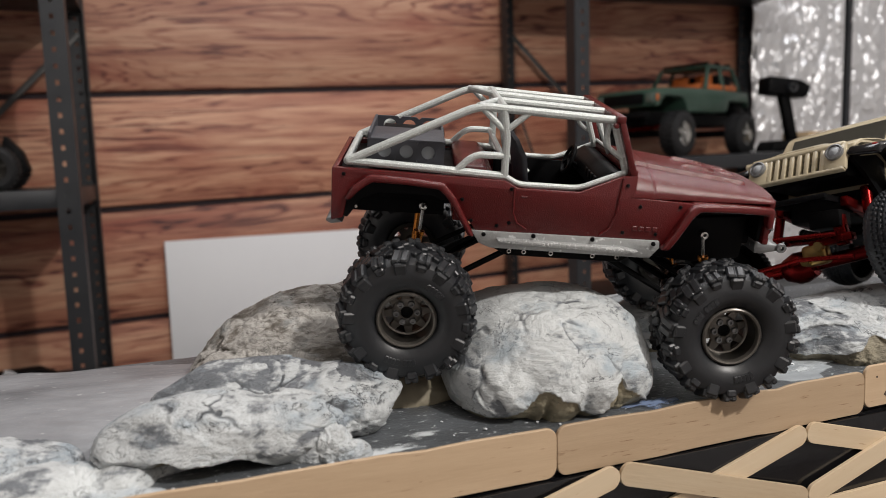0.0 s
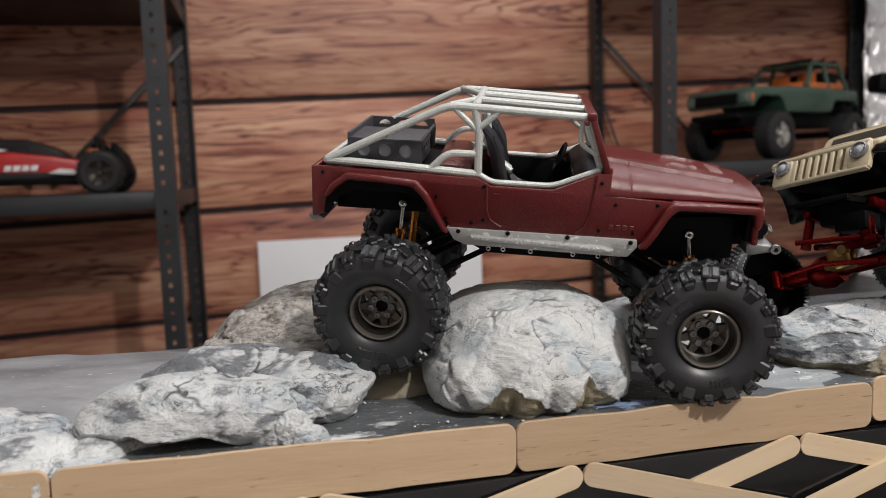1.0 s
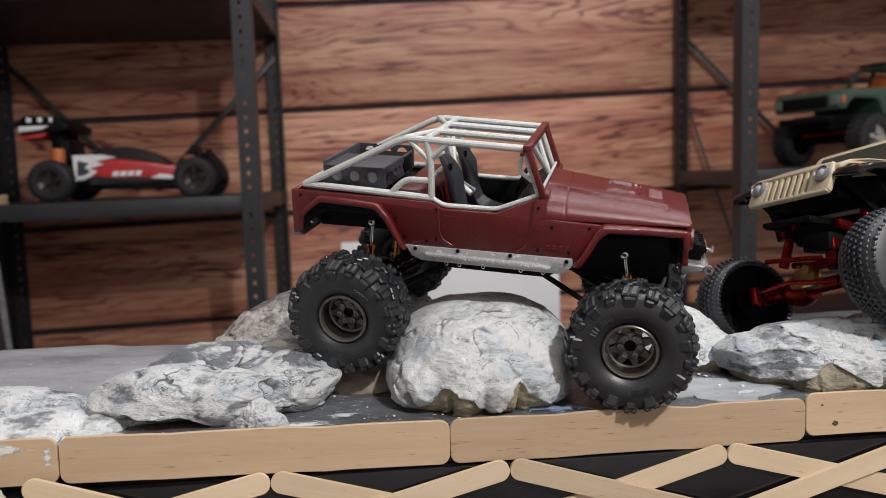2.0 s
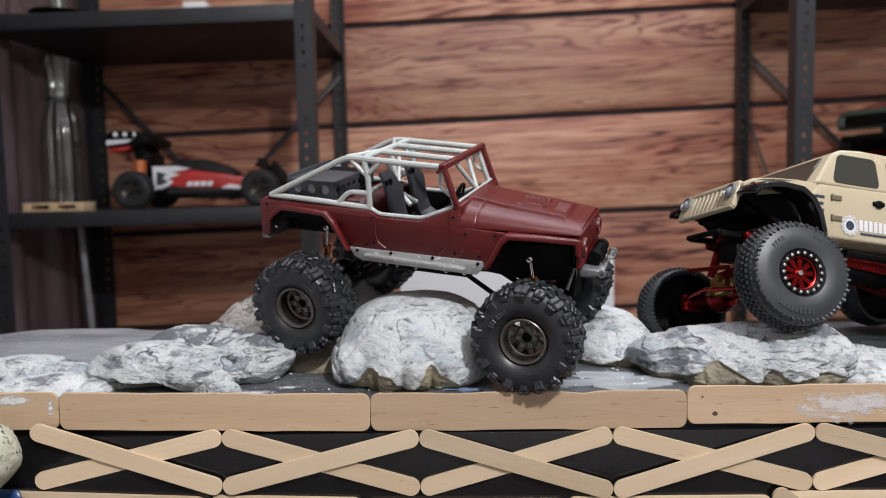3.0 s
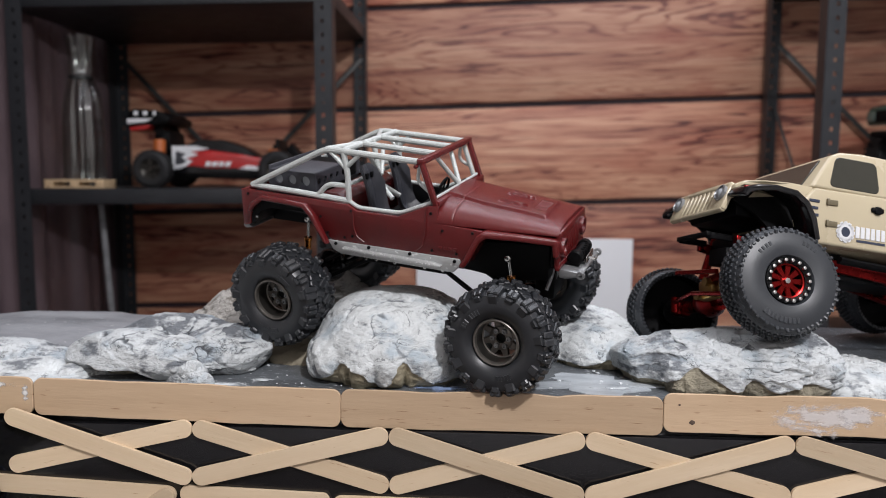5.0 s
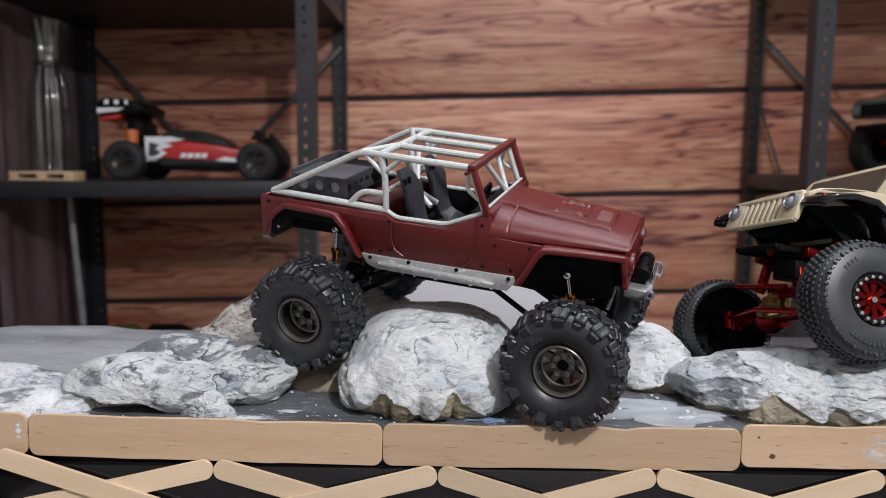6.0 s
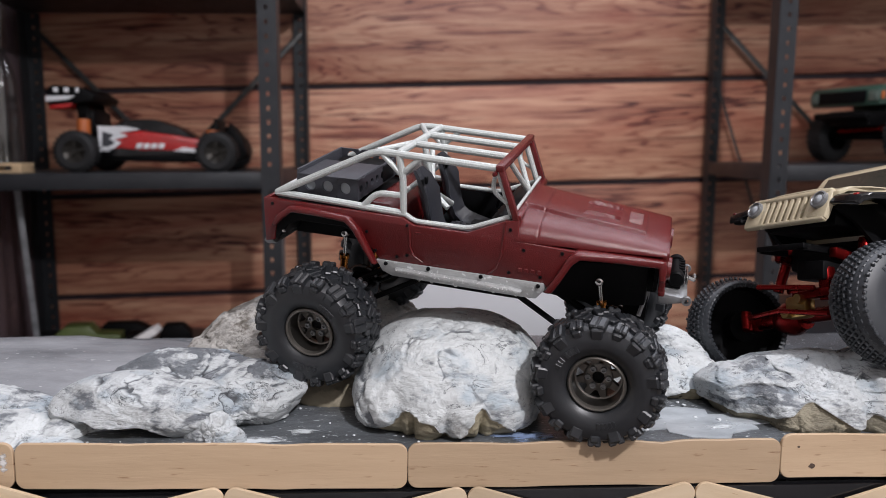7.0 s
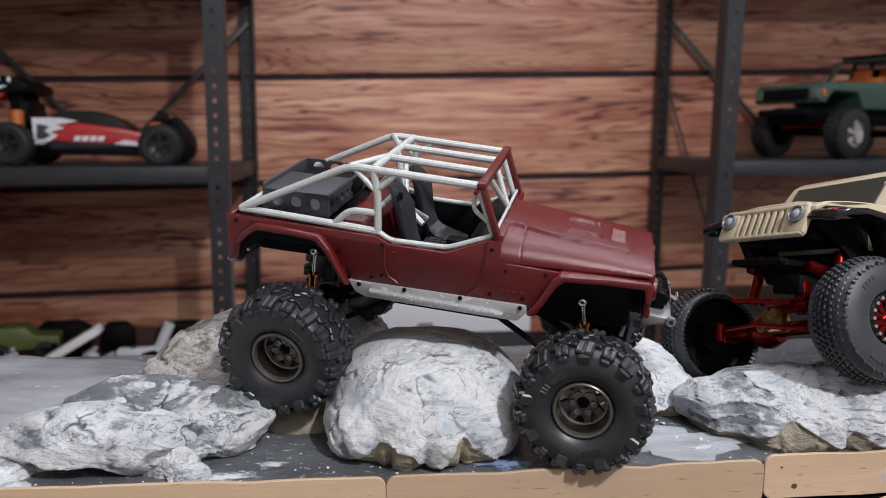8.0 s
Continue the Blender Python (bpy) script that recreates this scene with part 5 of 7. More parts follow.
    bar([(9.5, 24, 42), (12.5, 31, 29)], 1.2)
    bar([(9.5, 41, 42), (12.5, 33, 29)], 1.2)
    bar([(13, 31, 24), (22, 27, 18)], 1.3)
    # cargo tray with punched sides
    bm = bmesh.new()
    holes = [(-36.6 + 8.4 * k, 27.2, 2.6) for k in range(3)]
    ring_holes(bm, (-43, 22.4, -14, 31.6), holes, 8.6, 9.8, None)
    box(bm, (-28.5, 22, 31.4), (28.8, 27, 1.1), 0.2)
    box(bm, (-28.5, 32, 22.6), (28.8, 46, 1.1), 0.2)
    tray = part("cargo_tray", mm(bm), CHARCOAL, root, "charcoal cargo tray with round punched holes")
    bm = bmesh.new()
    holes = [(-36.6 + 8.4 * k, 29.5, 2.9) for k in range(3)]
    ring_holes(bm, (-43, 25.4, -14, 33.6), holes, 53.6, 54.8, None)
    box(bm, (-28.5, 54.2, 23.7), (28.8, 1.2, 3.2))
    part("far_wall", mm(bm), CHARCOAL, tray)
    # plate added behind the holes; its pale grey stands in for the lit inside
    bm = bmesh.new()
    box(bm, (-28.5, 10.3, 27.0), (26.4, 0.6, 7.6), 0.1)
    part("liner", mm(bm), GREY_PRINT, tray, "added pale grey plate standing in for the lit tray inside")
    bm = bmesh.new()
    small = [(12 + 6.2 * k, 27.0, 1.7) for k in range(7)]
    ring_holes(bm, (8.6, 22.4, 54.8, 31.6), small, -9.6, -8.6, None)
    bmesh.ops.rotate(bm, cent=(0, 0, 0), matrix=Matrix.Rotation(radians(90), 3, "Z"), verts=bm.verts)
    for v in bm.verts:
        v.co.x -= 23.2
    part("end_wall", mm(bm), CHARCOAL, tray)
    bm = bmesh.new()
    box(bm, (-42.6, 32, 28), (1.2, 46, 11.5), 0.2)
    part("end_wall", mm(bm), CHARCOAL, tray)
    # what fills the tray
    bm = bmesh.new()
    box(bm, (-26, 44, 27), (26, 14, 8), 1.0)
    part("battery_pack", mm(bm), BLACK, root)
    # seats: dished shells with rolled sides
    spine = [(37.5, 5.5), (34, 4.4), (28, 4.2), (22.5, 5.2), (18.8, 8.4), (17.2, 14), (16.0, 20), (14.6, 27), (12.8, 33.5), (11.0, 37.5)]
    halves = [6.4, 7.8, 8.3, 8.2, 7.8, 7.9, 8.4, 8.6, 7.0, 4.4]
    rolls = [0.6, 2.0, 3.4, 4.2, 4.2, 3.6, 3.4, 3.8, 2.2, 0.6]
    for y in (17, W - 17):
        bm = bmesh.new()
        nu, nv = 36, 16
        skins = [[], []]
        for i in range(nu + 1):
            q = i / nu * (len(spine) - 1)
            k = min(int(q), len(spine) - 2)
            f = smooth(0, 1, q - k) * 0.4 + (q - k) * 0.6
            mixd = [a + (b - a) * f for a, b in ((spine[k][0], spine[k + 1][0]), (spine[k][1], spine[k + 1][1]), (halves[k], halves[k + 1]), (rolls[k], rolls[k + 1]))]
            d = Vector((spine[k + 1][0] - spine[k][0], spine[k + 1][1] - spine[k][1])).normalized()
            nx, nz = d.y, -d.x
            for side, lift in ((0, 0.0), (1, -1.5)):
                row = []
                for j in range(nv + 1):
                    v = -1 + 2 * j / nv
                    up = mixd[3] * abs(v) ** 2.6 + lift + 0.35 * math.cos(9 * v) * (1 - abs(v))
                    row.append(bm.verts.new((mixd[0] + nx * up, y + v * mixd[2], mixd[1] + nz * up)))
                skins[side].append(row)
        for side in (0, 1):
            for r0, r1 in zip(skins[side], skins[side][1:]):
                for j in range(nv):
                    bm.faces.new((r0[j], r0[j + 1], r1[j + 1], r1[j]))
        rim_a = skins[0][0] + [r[-1] for r in skins[0][1:]] + skins[0][-1][-2::-1] + [r[0] for r in skins[0][-2:0:-1]]
        rim_b = skins[1][0] + [r[-1] for r in skins[1][1:]] + skins[1][-1][-2::-1] + [r[0] for r in skins[1][-2:0:-1]]
        for i in range(len(rim_a)):
            j = (i + 1) % len(rim_a)
            bm.faces.new((rim_a[i], rim_a[j], rim_b[j], rim_b[i]))
        bmesh.ops.recalc_face_normals(bm, faces=bm.faces[:])
        seat = part("seat", mm(bm), SEAT, root, "charcoal moulded bucket seat", angle=50)
        for q in (-2.6, 2.6):
            bm = bmesh.new()
            box(bm, (14.0, y + q, 32.0), (1.4, 2.2, 3.2), 0.5, pose(0, 0, 0))
            part("harness_slot", mm(bm), BLACK, seat)
        bm = bmesh.new()
        prism(bm, [(12, 1.8), (34, 1.8), (33, 4.0), (20, 4.6), (14, 8)], y - 5, y + 5, "y", 0.5)
        part("seat_base", mm(bm), BLACK, seat)
    # ribbed cover between the seats
    bm = bmesh.new()
    box(bm, (33, W / 2, 7.6), (24, 11, 2.4), 0.8)
    for k in range(4):
        for q in (-1, 0, 1):
            box(bm, (25 + 5.2 * k, W / 2 + 3.2 * q, 9.0), (3.2, 1.8, 1.0), 0.3, segments=1)
    part("console_cover", mm(bm), SEAT, root, "charcoal ribbed cover between the seats")
    # dash and steering wheel
    bm = bmesh.new()
    prism(bm, [(47, 15), (56.5, 12), (57, 24), (51, 25.5), (46.5, 22)], 5, W - 5, "y", 1.0)
    box(bm, (42, W / 2, 8), (20, 7, 8), 1.2)
    for k in range(4):
        box(bm, (46.4, 12 + 5 * k, 20), (1.0, 3.4, 3.4), 0.4)
    part("dashboard", mm(bm), BLACK, root, "black textured dashboard")
    bm = bmesh.new()
    circle = [(0, 6.2 * math.cos(a), 6.2 * math.sin(a)) for a in [2 * math.pi * i / 24 for i in range(24)]]
    tube(bm, circle, 0.8, 8, True)
    for a in (90, 210, 330):
        tube(bm, [(0, 0, 0), (0, 6 * math.cos(radians(a)), 6 * math.sin(radians(a)))], 0.6, 6)
    tube(bm, [(0, 0, 0), (7, 0, -2)], 0.8, 8)
    bmesh.ops.rotate(bm, cent=(0, 0, 0), matrix=Matrix.Rotation(radians(20), 3, "Y"), verts=bm.verts)
    bmesh.ops.translate(bm, vec=(42.5, W - 17, 21), verts=bm.verts)
    part("steering_wheel", mm(bm), BLACK, root)
    # sills and steps
    for sgn in (0, 1):
        def mir(v):
            return W - v if sgn else v
        bm = bmesh.new()
        lo, hi = sorted((mir(-0.9), mir(3.0)))
        prism(bm, [(-1.5, 0.2), (71.8, 0.2), (72.2, -2.6), (69.0, -6.8), (66, -7.0), (6, -6.4), (1.5, -4.6)], lo, hi, "y", 0.4)
        sill = part("sill", mm(bm), SILL, root, "brushed silver sill plate")
        bm = bmesh.new()
        lo, hi = sorted((mir(-4.0), mir(-0.7)))
        prism(bm, [(8, -1.7), (58, -2.6), (63.5, -3.6), (62, -5.0), (57, -4.9), (9, -3.4)], lo, hi, "y", 0.7)
        part("step", mm(bm), STEP, sill, "bright speckled silver step bar")
        for x in (3.2, 22.5, 45.5, 69.5):
            bm = bmesh.new()
            lathe(bm, [(0, mir(-1.7)), (0.75, mir(-1.6)), (0.95, mir(-0.8))], 10, m=Matrix.Translation((x, 0, -1.0 if x in (3.2, 69.5) else -0.6)))
            part("screw", mm(bm), BLACK, sill)
        for x, z in ((-51, 19.2), (-46, 7), (-6, 12), (8, 2.4), (12.4, 17.2), (12.6, 3.8), (56.5, 21.2), (57, 2.6), (62.5, 13.2), (70, 2.6), (78, 14), (-2, 4)):
            bm = bmesh.new()
            lathe(bm, [(0, mir(-0.55)), (0.6, mir(-0.5)), (0.8, mir(0.1))], 10, m=Matrix.Translation((x, 0, z)))
            part("screw", mm(bm), BLACK if x != -46 else STEEL, root)
        bm = bmesh.new()
        for k in range(4):
            box(bm, (61.5 + 2.6 * k, mir(-0.1), 4.6), (1.7, 0.7, 1.7), 0.15, segments=1)
        part("raised_badge", mm(bm), RED, root)
        bm = bmesh.new()
        box(bm, (17.5, mir(-0.1), 14.6), (2.6, 0.6, 0.6), 0.15, segments=1)
        part("door_handle", mm(bm), RED, root)
        # chassis rails with bolts
        bm = bmesh.new()
        lo, hi = sorted((mir(9.5), mir(13.0)))
        prism(bm, [(10, -6), (64, -5.5), (66, -9.5), (60, -13.0), (14, -12.6), (8, -9.5)], lo, hi, "y", 0.4, segments=1)
        rail = part("chassis_rail", mm(bm), BLACK, root)
        for x in (13, 19, 30, 47, 57):
            bm = bmesh.new()
            lathe(bm, [(0.5, mir(8.7)), (1.0, mir(8.8)), (1.15, mir(9.6))], 12, m=Matrix.Translation((x + 2, 0, -10.6)))
            part("bolt", mm(bm), STEEL, rail)
    # skid, gearbox
    bm = bmesh.new()
    box(bm, (34, W / 2, -8), (48, 34, 8), 1.2)
    box(bm, (58, W / 2, -2), (40, 26, 10), 1.5)
    box(bm, (98, W / 2, 3), (36, 28, 16), 1.5)
    box(bm, (-24, W / 2, 10), (46, 26, 11), 1.5)
    prism(bm, [(42, -12), (70, -11), (92, -13), (112, -10), (112, 8), (42, 3)], 15, 50, "y", 1.2)
    part("chassis_block", mm(bm), BLACK, root)
    bm = bmesh.new()
    lathe(bm, [(0, -9), (6.0, -9), (6.4, -8), (6.4, 8), (6.0, 9), (0, 9)], 24, "x", m=Matrix.Translation((12, W / 2 + 8, -3)))
    part("motor", mm(bm), STEEL, root, "bright metal motor can")
    # axles, wheels
    wr, ww = 26.0, 24.6
    tyre_mesh = [mesh_of(b, "wheel", RUBBER) for b in tyre_blocks(wr, ww)]
    for ax, az in ((-24.5, -29.9), (98.3, -30.8)):
        bm = bmesh.new()
        tube(bm, [(ax, -10, az), (ax, W + 10, az)], 3.0, 12)
        lathe(bm, [(0, -9.5), (6, -8.6), (9.4, -3), (9.8, 0), (9.4, 3), (6, 8.6), (0, 9.5)], 24, m=Matrix.Translation((ax, W / 2 + 4, az)))
        box(bm, (ax, 8, az + 3), (6, 5, 5), 0.8)
        box(bm, (ax, W - 8, az + 3), (6, 5, 5), 0.8)
        part("axle", mm(bm), GLOSS_BLACK, root)
        for s, a in ((1, 0), (-1, 180)):
            y = -11.2 if s > 0 else W + 11.2
            lean = -7.0 if ax > 0 and s > 0 else 0.0
            wheel_at(root, tyre_mesh, RUBBER, rim_bronze, wr, ww, pose(ax / 1000, y / 1000, az / 1000, lean) @ pose(0, 0, 0, 0, 17 * s + ax, a), "chunky black block-tread tyre")
        for y in (10.4, W - 10.4):
            shock(root, (ax + (4.0 if ax < 0 else -5.3), y, 6.0 if ax < 0 else 0.6), (ax + (1 if ax < 0 else 0), y, az + 2))
            bm = bmesh.new()
            foot = (24 if ax < 0 else 46, y + (8 if y < 30 else -8), -8)
            tube(bm, [foot, (ax + (5 if ax < 0 else -5), y, az - 1)], 1.3, 8)
            part("lower_link", mm(bm), BLACK, root)
            bm = bmesh.new()
            tube(bm, [(20 if ax < 0 else 50, W / 2 + (6 if y > 30 else -6), 0), (ax + (5 if ax < 0 else -5), W / 2 + (8 if y > 30 else -8), az + 8)], 1.1, 8)
            part("upper_link", mm(bm), BLACK, root)
    bm = bmesh.new()
    tube(bm, [(20, W / 2 + 4, -6), (-17, W / 2 + 5, -28)], 1.6, 10)
    part("driveshaft", mm(bm), GLOSS_BLACK, root)
    bm = bmesh.new()
    tube(bm, [(50, W / 2 + 4, -6), (91, W / 2 + 5, -29)], 1.6, 10)
    part("driveshaft", mm(bm), BLACK, root)
    bm = bmesh.new()
    box(bm, (108, 34, -16), (10, 20, 14), 1)
    tube(bm, [(104, 12, -24), (108, 36, -22), (106, 54, -24)], 1.0, 8)
    part("steering_servo", mm(bm), BLACK, root)
    bm = bmesh.new()
    tube(bm, bend([(112, 24, 2), (112, 24, -8), (110, 20, -17)], 3), 0.9, 8)
    tube(bm, bend([(112, 30, 0), (113, 28, -10), (111, 26, -20)], 3), 0.7, 8)
    part("servo_bracket", mm(bm), BUMPER, root)
    # bumpers, winch
    bm = bmesh.new()
    prism(bm, [(116.5, -2.6), (126, -3.2), (128.4, -4.0), (128, -5.6), (125, -6.2), (120, -7.4), (117, -7.2)], 14, W - 14, "y", 0.7)
    for y in (13.6, W - 13.6):
        lathe(bm, [(0.9, -0.9), (1.9, -0.9), (2.1, 0), (1.9, 0.9), (0.9, 0.9)], 16, m=Matrix.Translation((127.8, y, -4.2)))
    part("front_bumper", mm(bm), BUMPER, root, "silver stub front bumper")
    bm = bmesh.new()
    lathe(bm, [(0, -11.5), (2.9, -11.3), (3.5, -10.6), (3.5, -7.2), (2.6, -7), (2.6, 7), (3.5, 7.2), (3.5, 10.6), (2.9, 11.3), (0, 11.5)], 24, m=Matrix.Translation((122.8, W / 2, 1.4)))
    for y in (-6, -3, 0, 3, 6):
        box(bm, (125.0, W / 2 + y, 1.4), (2.6, 0.9, 5.4), 0.2)
    box(bm, (121.6, W / 2, -1.6), (7, 22, 2.0), 0.4)
    winch = part("winch", mm(bm), BLACK, root, "black winch drum on the bumper")
    bm = bmesh.new()
    box(bm, (127.4, W / 2, -0.2), (1.0, 14, 3.6), 0.5)
    tube(bm, bend([(128, W / 2 - 3, 0), (130.6, W / 2 - 3, -1), (130.6, W / 2 + 2, -0.5)], 1.5), 0.8, 8)
    part("fairlead", mm(bm), STEEL, winch)
    bm = bmesh.new()
    prism(bm, [(-54.5, 1.6), (-57.2, 1.3), (-57.8, 0.0), (-55.8, -1.2), (-51, -0.4)], 2, W - 2, "y", 0.5)
    part("rear_bumper", mm(bm), BUMPER, root)


red_truck()


def sand_truck():
    root = thing("model_truck", frame_of((0.2410, 0.0445, 1.0772), (-0.95997, -0.23752, 0.14845), (0.26432, -0.94356, 0.19956)),
                 "sand-coloured model pickup with one red-rimmed wheel up on a rock", "model truck")
    W = -70.0
    # lower cab and doors
    bm = bmesh.new()
    prism(bm, [(12.2, -10.5), (-68, -10.5), (-68, 19.4), (8, 18.2), (14, 12), (14.6, 2)], W, 0, "y", 1.6, segments=3)
    part("cab", mm(bm), BEIGE, root, "glossy sand-coloured lower cab")
    # greenhouse, leaning in towards the roof
    bm = bmesh.new()
    prism(bm, [(11, 18), (-2.5, 37.0), (-9, 40.2), (-22, 41.4), (-64, 40.6), (-68, 36.5), (-69, 18)], W, 0, "y", 1.8, segments=3)
    for v in bm.verts:
        k = max(0.0, (v.co.z - 18) / 23)
        v.co.y += (W / 2 - v.co.y) * 0.12 * k
    cab_top = part("cab_top", mm(bm), BEIGE, root)

    def pane(poly, off=0.35, name="window"):
        for s in (0, 1):
            b = bmesh.new()
            prism(b, poly, -0.7, 0.35, "y", 0.3, segments=1)
            for v in b.verts:
                k = max(0.0, (v.co.z - 18) / 23)
                v.co.y += (W / 2) * 0.12 * k
                if s:
                    v.co.y = W - v.co.y
            bmesh.ops.recalc_face_normals(b, faces=b.faces[:])
            part(name, mm(b), TINT, cab_top, "smoked side window")

    def rounded(x0, z0, x1, z1, skew, r=3.0):
        pts = []
        for cx, cz, a0 in ((x1 - r, z0 + r, -90), (x1 - r, z1 - r, 0), (x0 + r, z1 - r, 90), (x0 + r, z0 + r, 180)):
            for i in range(5):
                a = radians(a0 + 22.5 * i)
                x, z = cx + r * math.cos(a), cz + r * math.sin(a)
                pts.append((x + (skew * (z1 - z) / (z1 - z0) if x > (x0 + x1) / 2 else 0), z))
        return pts
    pane(rounded(-30, 19.8, -5.5, 37.0, 5.6))
    pane(rounded(-62.5, 19.2, -36.5, 37.2, 0))
    bm = bmesh.new()
    prism(bm, [(10.6, 20), (-0.4, 35.6), (-1.2, 35.2), (9.4, 20)], W + 9, -9, "y", 0.2, segments=1)
    part("windscreen", mm(bm), TINT, cab_top, "smoked sloping windscreen")
    # bonnet
    bm = bmesh.new()
    nx, ny = 40, 36
    rows = []
    for i in range(nx + 1):
        k = i / nx
        x = 9 + 39.5 * k
        half = 33 - 7.5 * k
        top, low = 20.4 - 0.9 * k - 2.4 * k ** 5, 14 - 6 * k
        row = []
        for j in range(ny + 1):
            u = -1 + 2 * j / ny
            u = math.copysign(abs(u) ** 0.6, u)
            z = low + (top - low) * (1 - abs(u) ** 4) ** (1 / 2.6)
            z += 0.9 / (1 + math.exp((abs(u * half) - 13) / 0.6)) * (1 - k ** 8)
            row.append(bm.verts.new((x, W / 2 + u * half, z)))
        rows.append(row)
    for i in range(nx):
        for j in range(ny):
            bm.faces.new((rows[i][j], rows[i + 1][j], rows[i + 1][j + 1], rows[i][j + 1]))
    bm.faces.new(rows[-1])
    bmesh.ops.recalc_face_normals(bm, faces=bm.faces[:])
    bonnet = part("bonnet", mm(bm), BEIGE, root)
    # grille, leaning forward at its foot
    bm = bmesh.new()
    lean = Matrix.Translation((51.0, W / 2, 7.0)) @ pose(0, 0, 0, 0, -22, 0)
    box(bm, (0, 0, 8.4), (4, 50, 3.6), 1.5, lean, 3)
    box(bm, (0, 0, -5.6), (3.2, 50, 2.0), 0.7, lean, 3)
    for s in (-1, 1):
        box(bm, (0, s * 20.3, 1.6), (3.6, 11, 15.0), 1.2, lean)
    for i in range(8):
        box(bm, (0, -14.0 + 4.0 * i, 1.6), (3.2, 2.4, 14.6), 0.35, lean)
    grille = part("grille", mm(bm), BEIGE, root, "sand-coloured seven-slot grille")
    bm = bmesh.new()
    box(bm, (-1.4, 0, 1.6), (1, 46, 12.6), 0, lean)
    part("grille_backing", mm(bm), BLACK, grille)
    for s in (-1, 1):
        bm = bmesh.new()
        lathe(bm, [(0, 1.6), (2.6, 1.8), (3.4, 1.4), (3.7, 2.2), (4.3, 2.0), (4.4, 0)], 28, "x", m=lean @ Matrix.Translation((1.4, s * 20.3, 3.4)))
        light = part("headlight", mm(bm), BUMPER, grille, "dark ringed round headlight")
        bm = bmesh.new()
        lathe(bm, [(0, 2.5), (1.6, 2.3), (2.3, 1.7)], 20, "x", m=lean @ Matrix.Translation((1.4, s * 20.3, 3.4)))
        part("lens", mm(bm), GREY_PRINT, light)
    # black flares with marker lamps
    arch = [(55.5, 6.4), (53.0, 10.4), (48, 12.8), (38, 14.4), (26, 13.4), (19, 8.8), (14.5, 1), (12, -9.5)]
    inner = [(15.2, -9.5), (17.6, -0.5), (21.4, 6.2), (27.5, 10.3), (38, 11.4), (47, 9.8), (51.0, 7.8), (53.0, 5.2)]
    for s in (0, 1):
        bm = bmesh.new()
        prism(bm, arch + inner, -4, 10.5, "y", 1.0)
        for v in bm.verts:
            if v.co.y > 4:
                v.co.z -= 1.4
            if v.co.x > 44:
                v.co.y -= 6.0 * (v.co.x - 44) / 12
                v.co.z += 0.24 * (v.co.x - 44)
                v.co.x -= 0.30 * (v.co.x - 44)
            if s:
                v.co.y = W - v.co.y
        bmesh.ops.recalc_face_normals(bm, faces=bm.faces[:])
        flare = part("fender_flare", mm(bm), GLOSS_BLACK, root, "glossy black flared fender")
        bm = bmesh.new()
        box(bm, (48.6, W - 3.2 if s else 3.2, 11.4), (3.6, 2.4, 1.4), 0.6, None)
        part("marker_lamp", mm(bm), RED if s else RED_GLOSS, flare, "red marker lamp")
        bm = bmesh.new()
        prism(bm, [(-68, -9), (-72, 4), (-78, 10), (-104, 10), (-112, 4), (-118, -9), (-114, -9), (-108, 2), (-102, 7), (-80, 7), (-75.5, 2), (-72, -9)], -4, 9, "y", 1.0)
        for v in bm.verts:
            v.co.x -= 22
            if s:
                v.co.y = W - v.co.y
        bmesh.ops.recalc_face_normals(bm, faces=bm.faces[:])
        part("rear_flare", mm(bm), BLACK, root)
        bm = bmesh.new()
        prism(bm, [(53.5, 6.5), (52.5, 12.0), (47, 15.4), (36, 17.6), (22, 18.6), (9, 18.4), (5, 12), (10, 7.5), (15, 9.6), (25, 13.2), (38, 14.6), (47.5, 13.0), (51.5, 10.2)], -11.5, -1.2, "y", 0.8)
        for v in bm.verts:
            if v.co.x > 40:
                v.co.y -= 5.0 * (v.co.x - 40) / 12
                v.co.z += 0.20 * (v.co.x - 40)
                v.co.x -= 0.25 * (v.co.x - 40)
            if s:
                v.co.y = W - v.co.y
        bmesh.ops.recalc_face_normals(bm, faces=bm.faces[:])
        part("front_wing", mm(bm), BEIGE, root)
        # hinges, handles and stickers
        def mir(v):
            return W - v if s else v
        for x, z in ((0.5, 11.4), (0.5, 0.4), (-41, 11.2), (-41, -1.6)):
            bm = bmesh.new()
            box(bm, (x - 2.6, mir(0.3), z), (5.6, 1.2, 2.9), 0.4)
            box(bm, (x + 0.6, mir(0.7), z), (1.3, 1.5, 3.6), 0.5)
            part("door_hinge", mm(bm), HINGE, root, "dark sand moulded door hinge")
        for x in (-28.5, -64.5):
            bm = bmesh.new()
            box(bm, (x, mir(0.5), 11.2), (7.6, 1.4, 2.6), 0.9)
            box(bm, (x, mir(0.9), 11.0), (4.0, 1.4, 4.0), 0.9)
            part("door_handle", mm(bm), BLACK, root)
        for x in (-35.4, -68.2):
            bm = bmesh.new()
            box(bm, (x, mir(-0.15), 4), (0.7, 0.5, 28), 0.1)
            part("door_seam", mm(bm), HINGE, root)
        bm = bmesh.new()
        for i in range(12):
            box(bm, (0, 0, 0), (1.7, 0.5, 1.7), 0, Matrix.Translation((-10, mir(0.3), -2.6)) @ spin(30 * i, 4.6, 0))
        lathe(bm, [(2.6, mir(0.05)), (2.6, mir(0.55)), (4.9, mir(0.55)), (4.9, mir(0.05))], 24, m=Matrix.Translation((-10, 0, -2.6)))
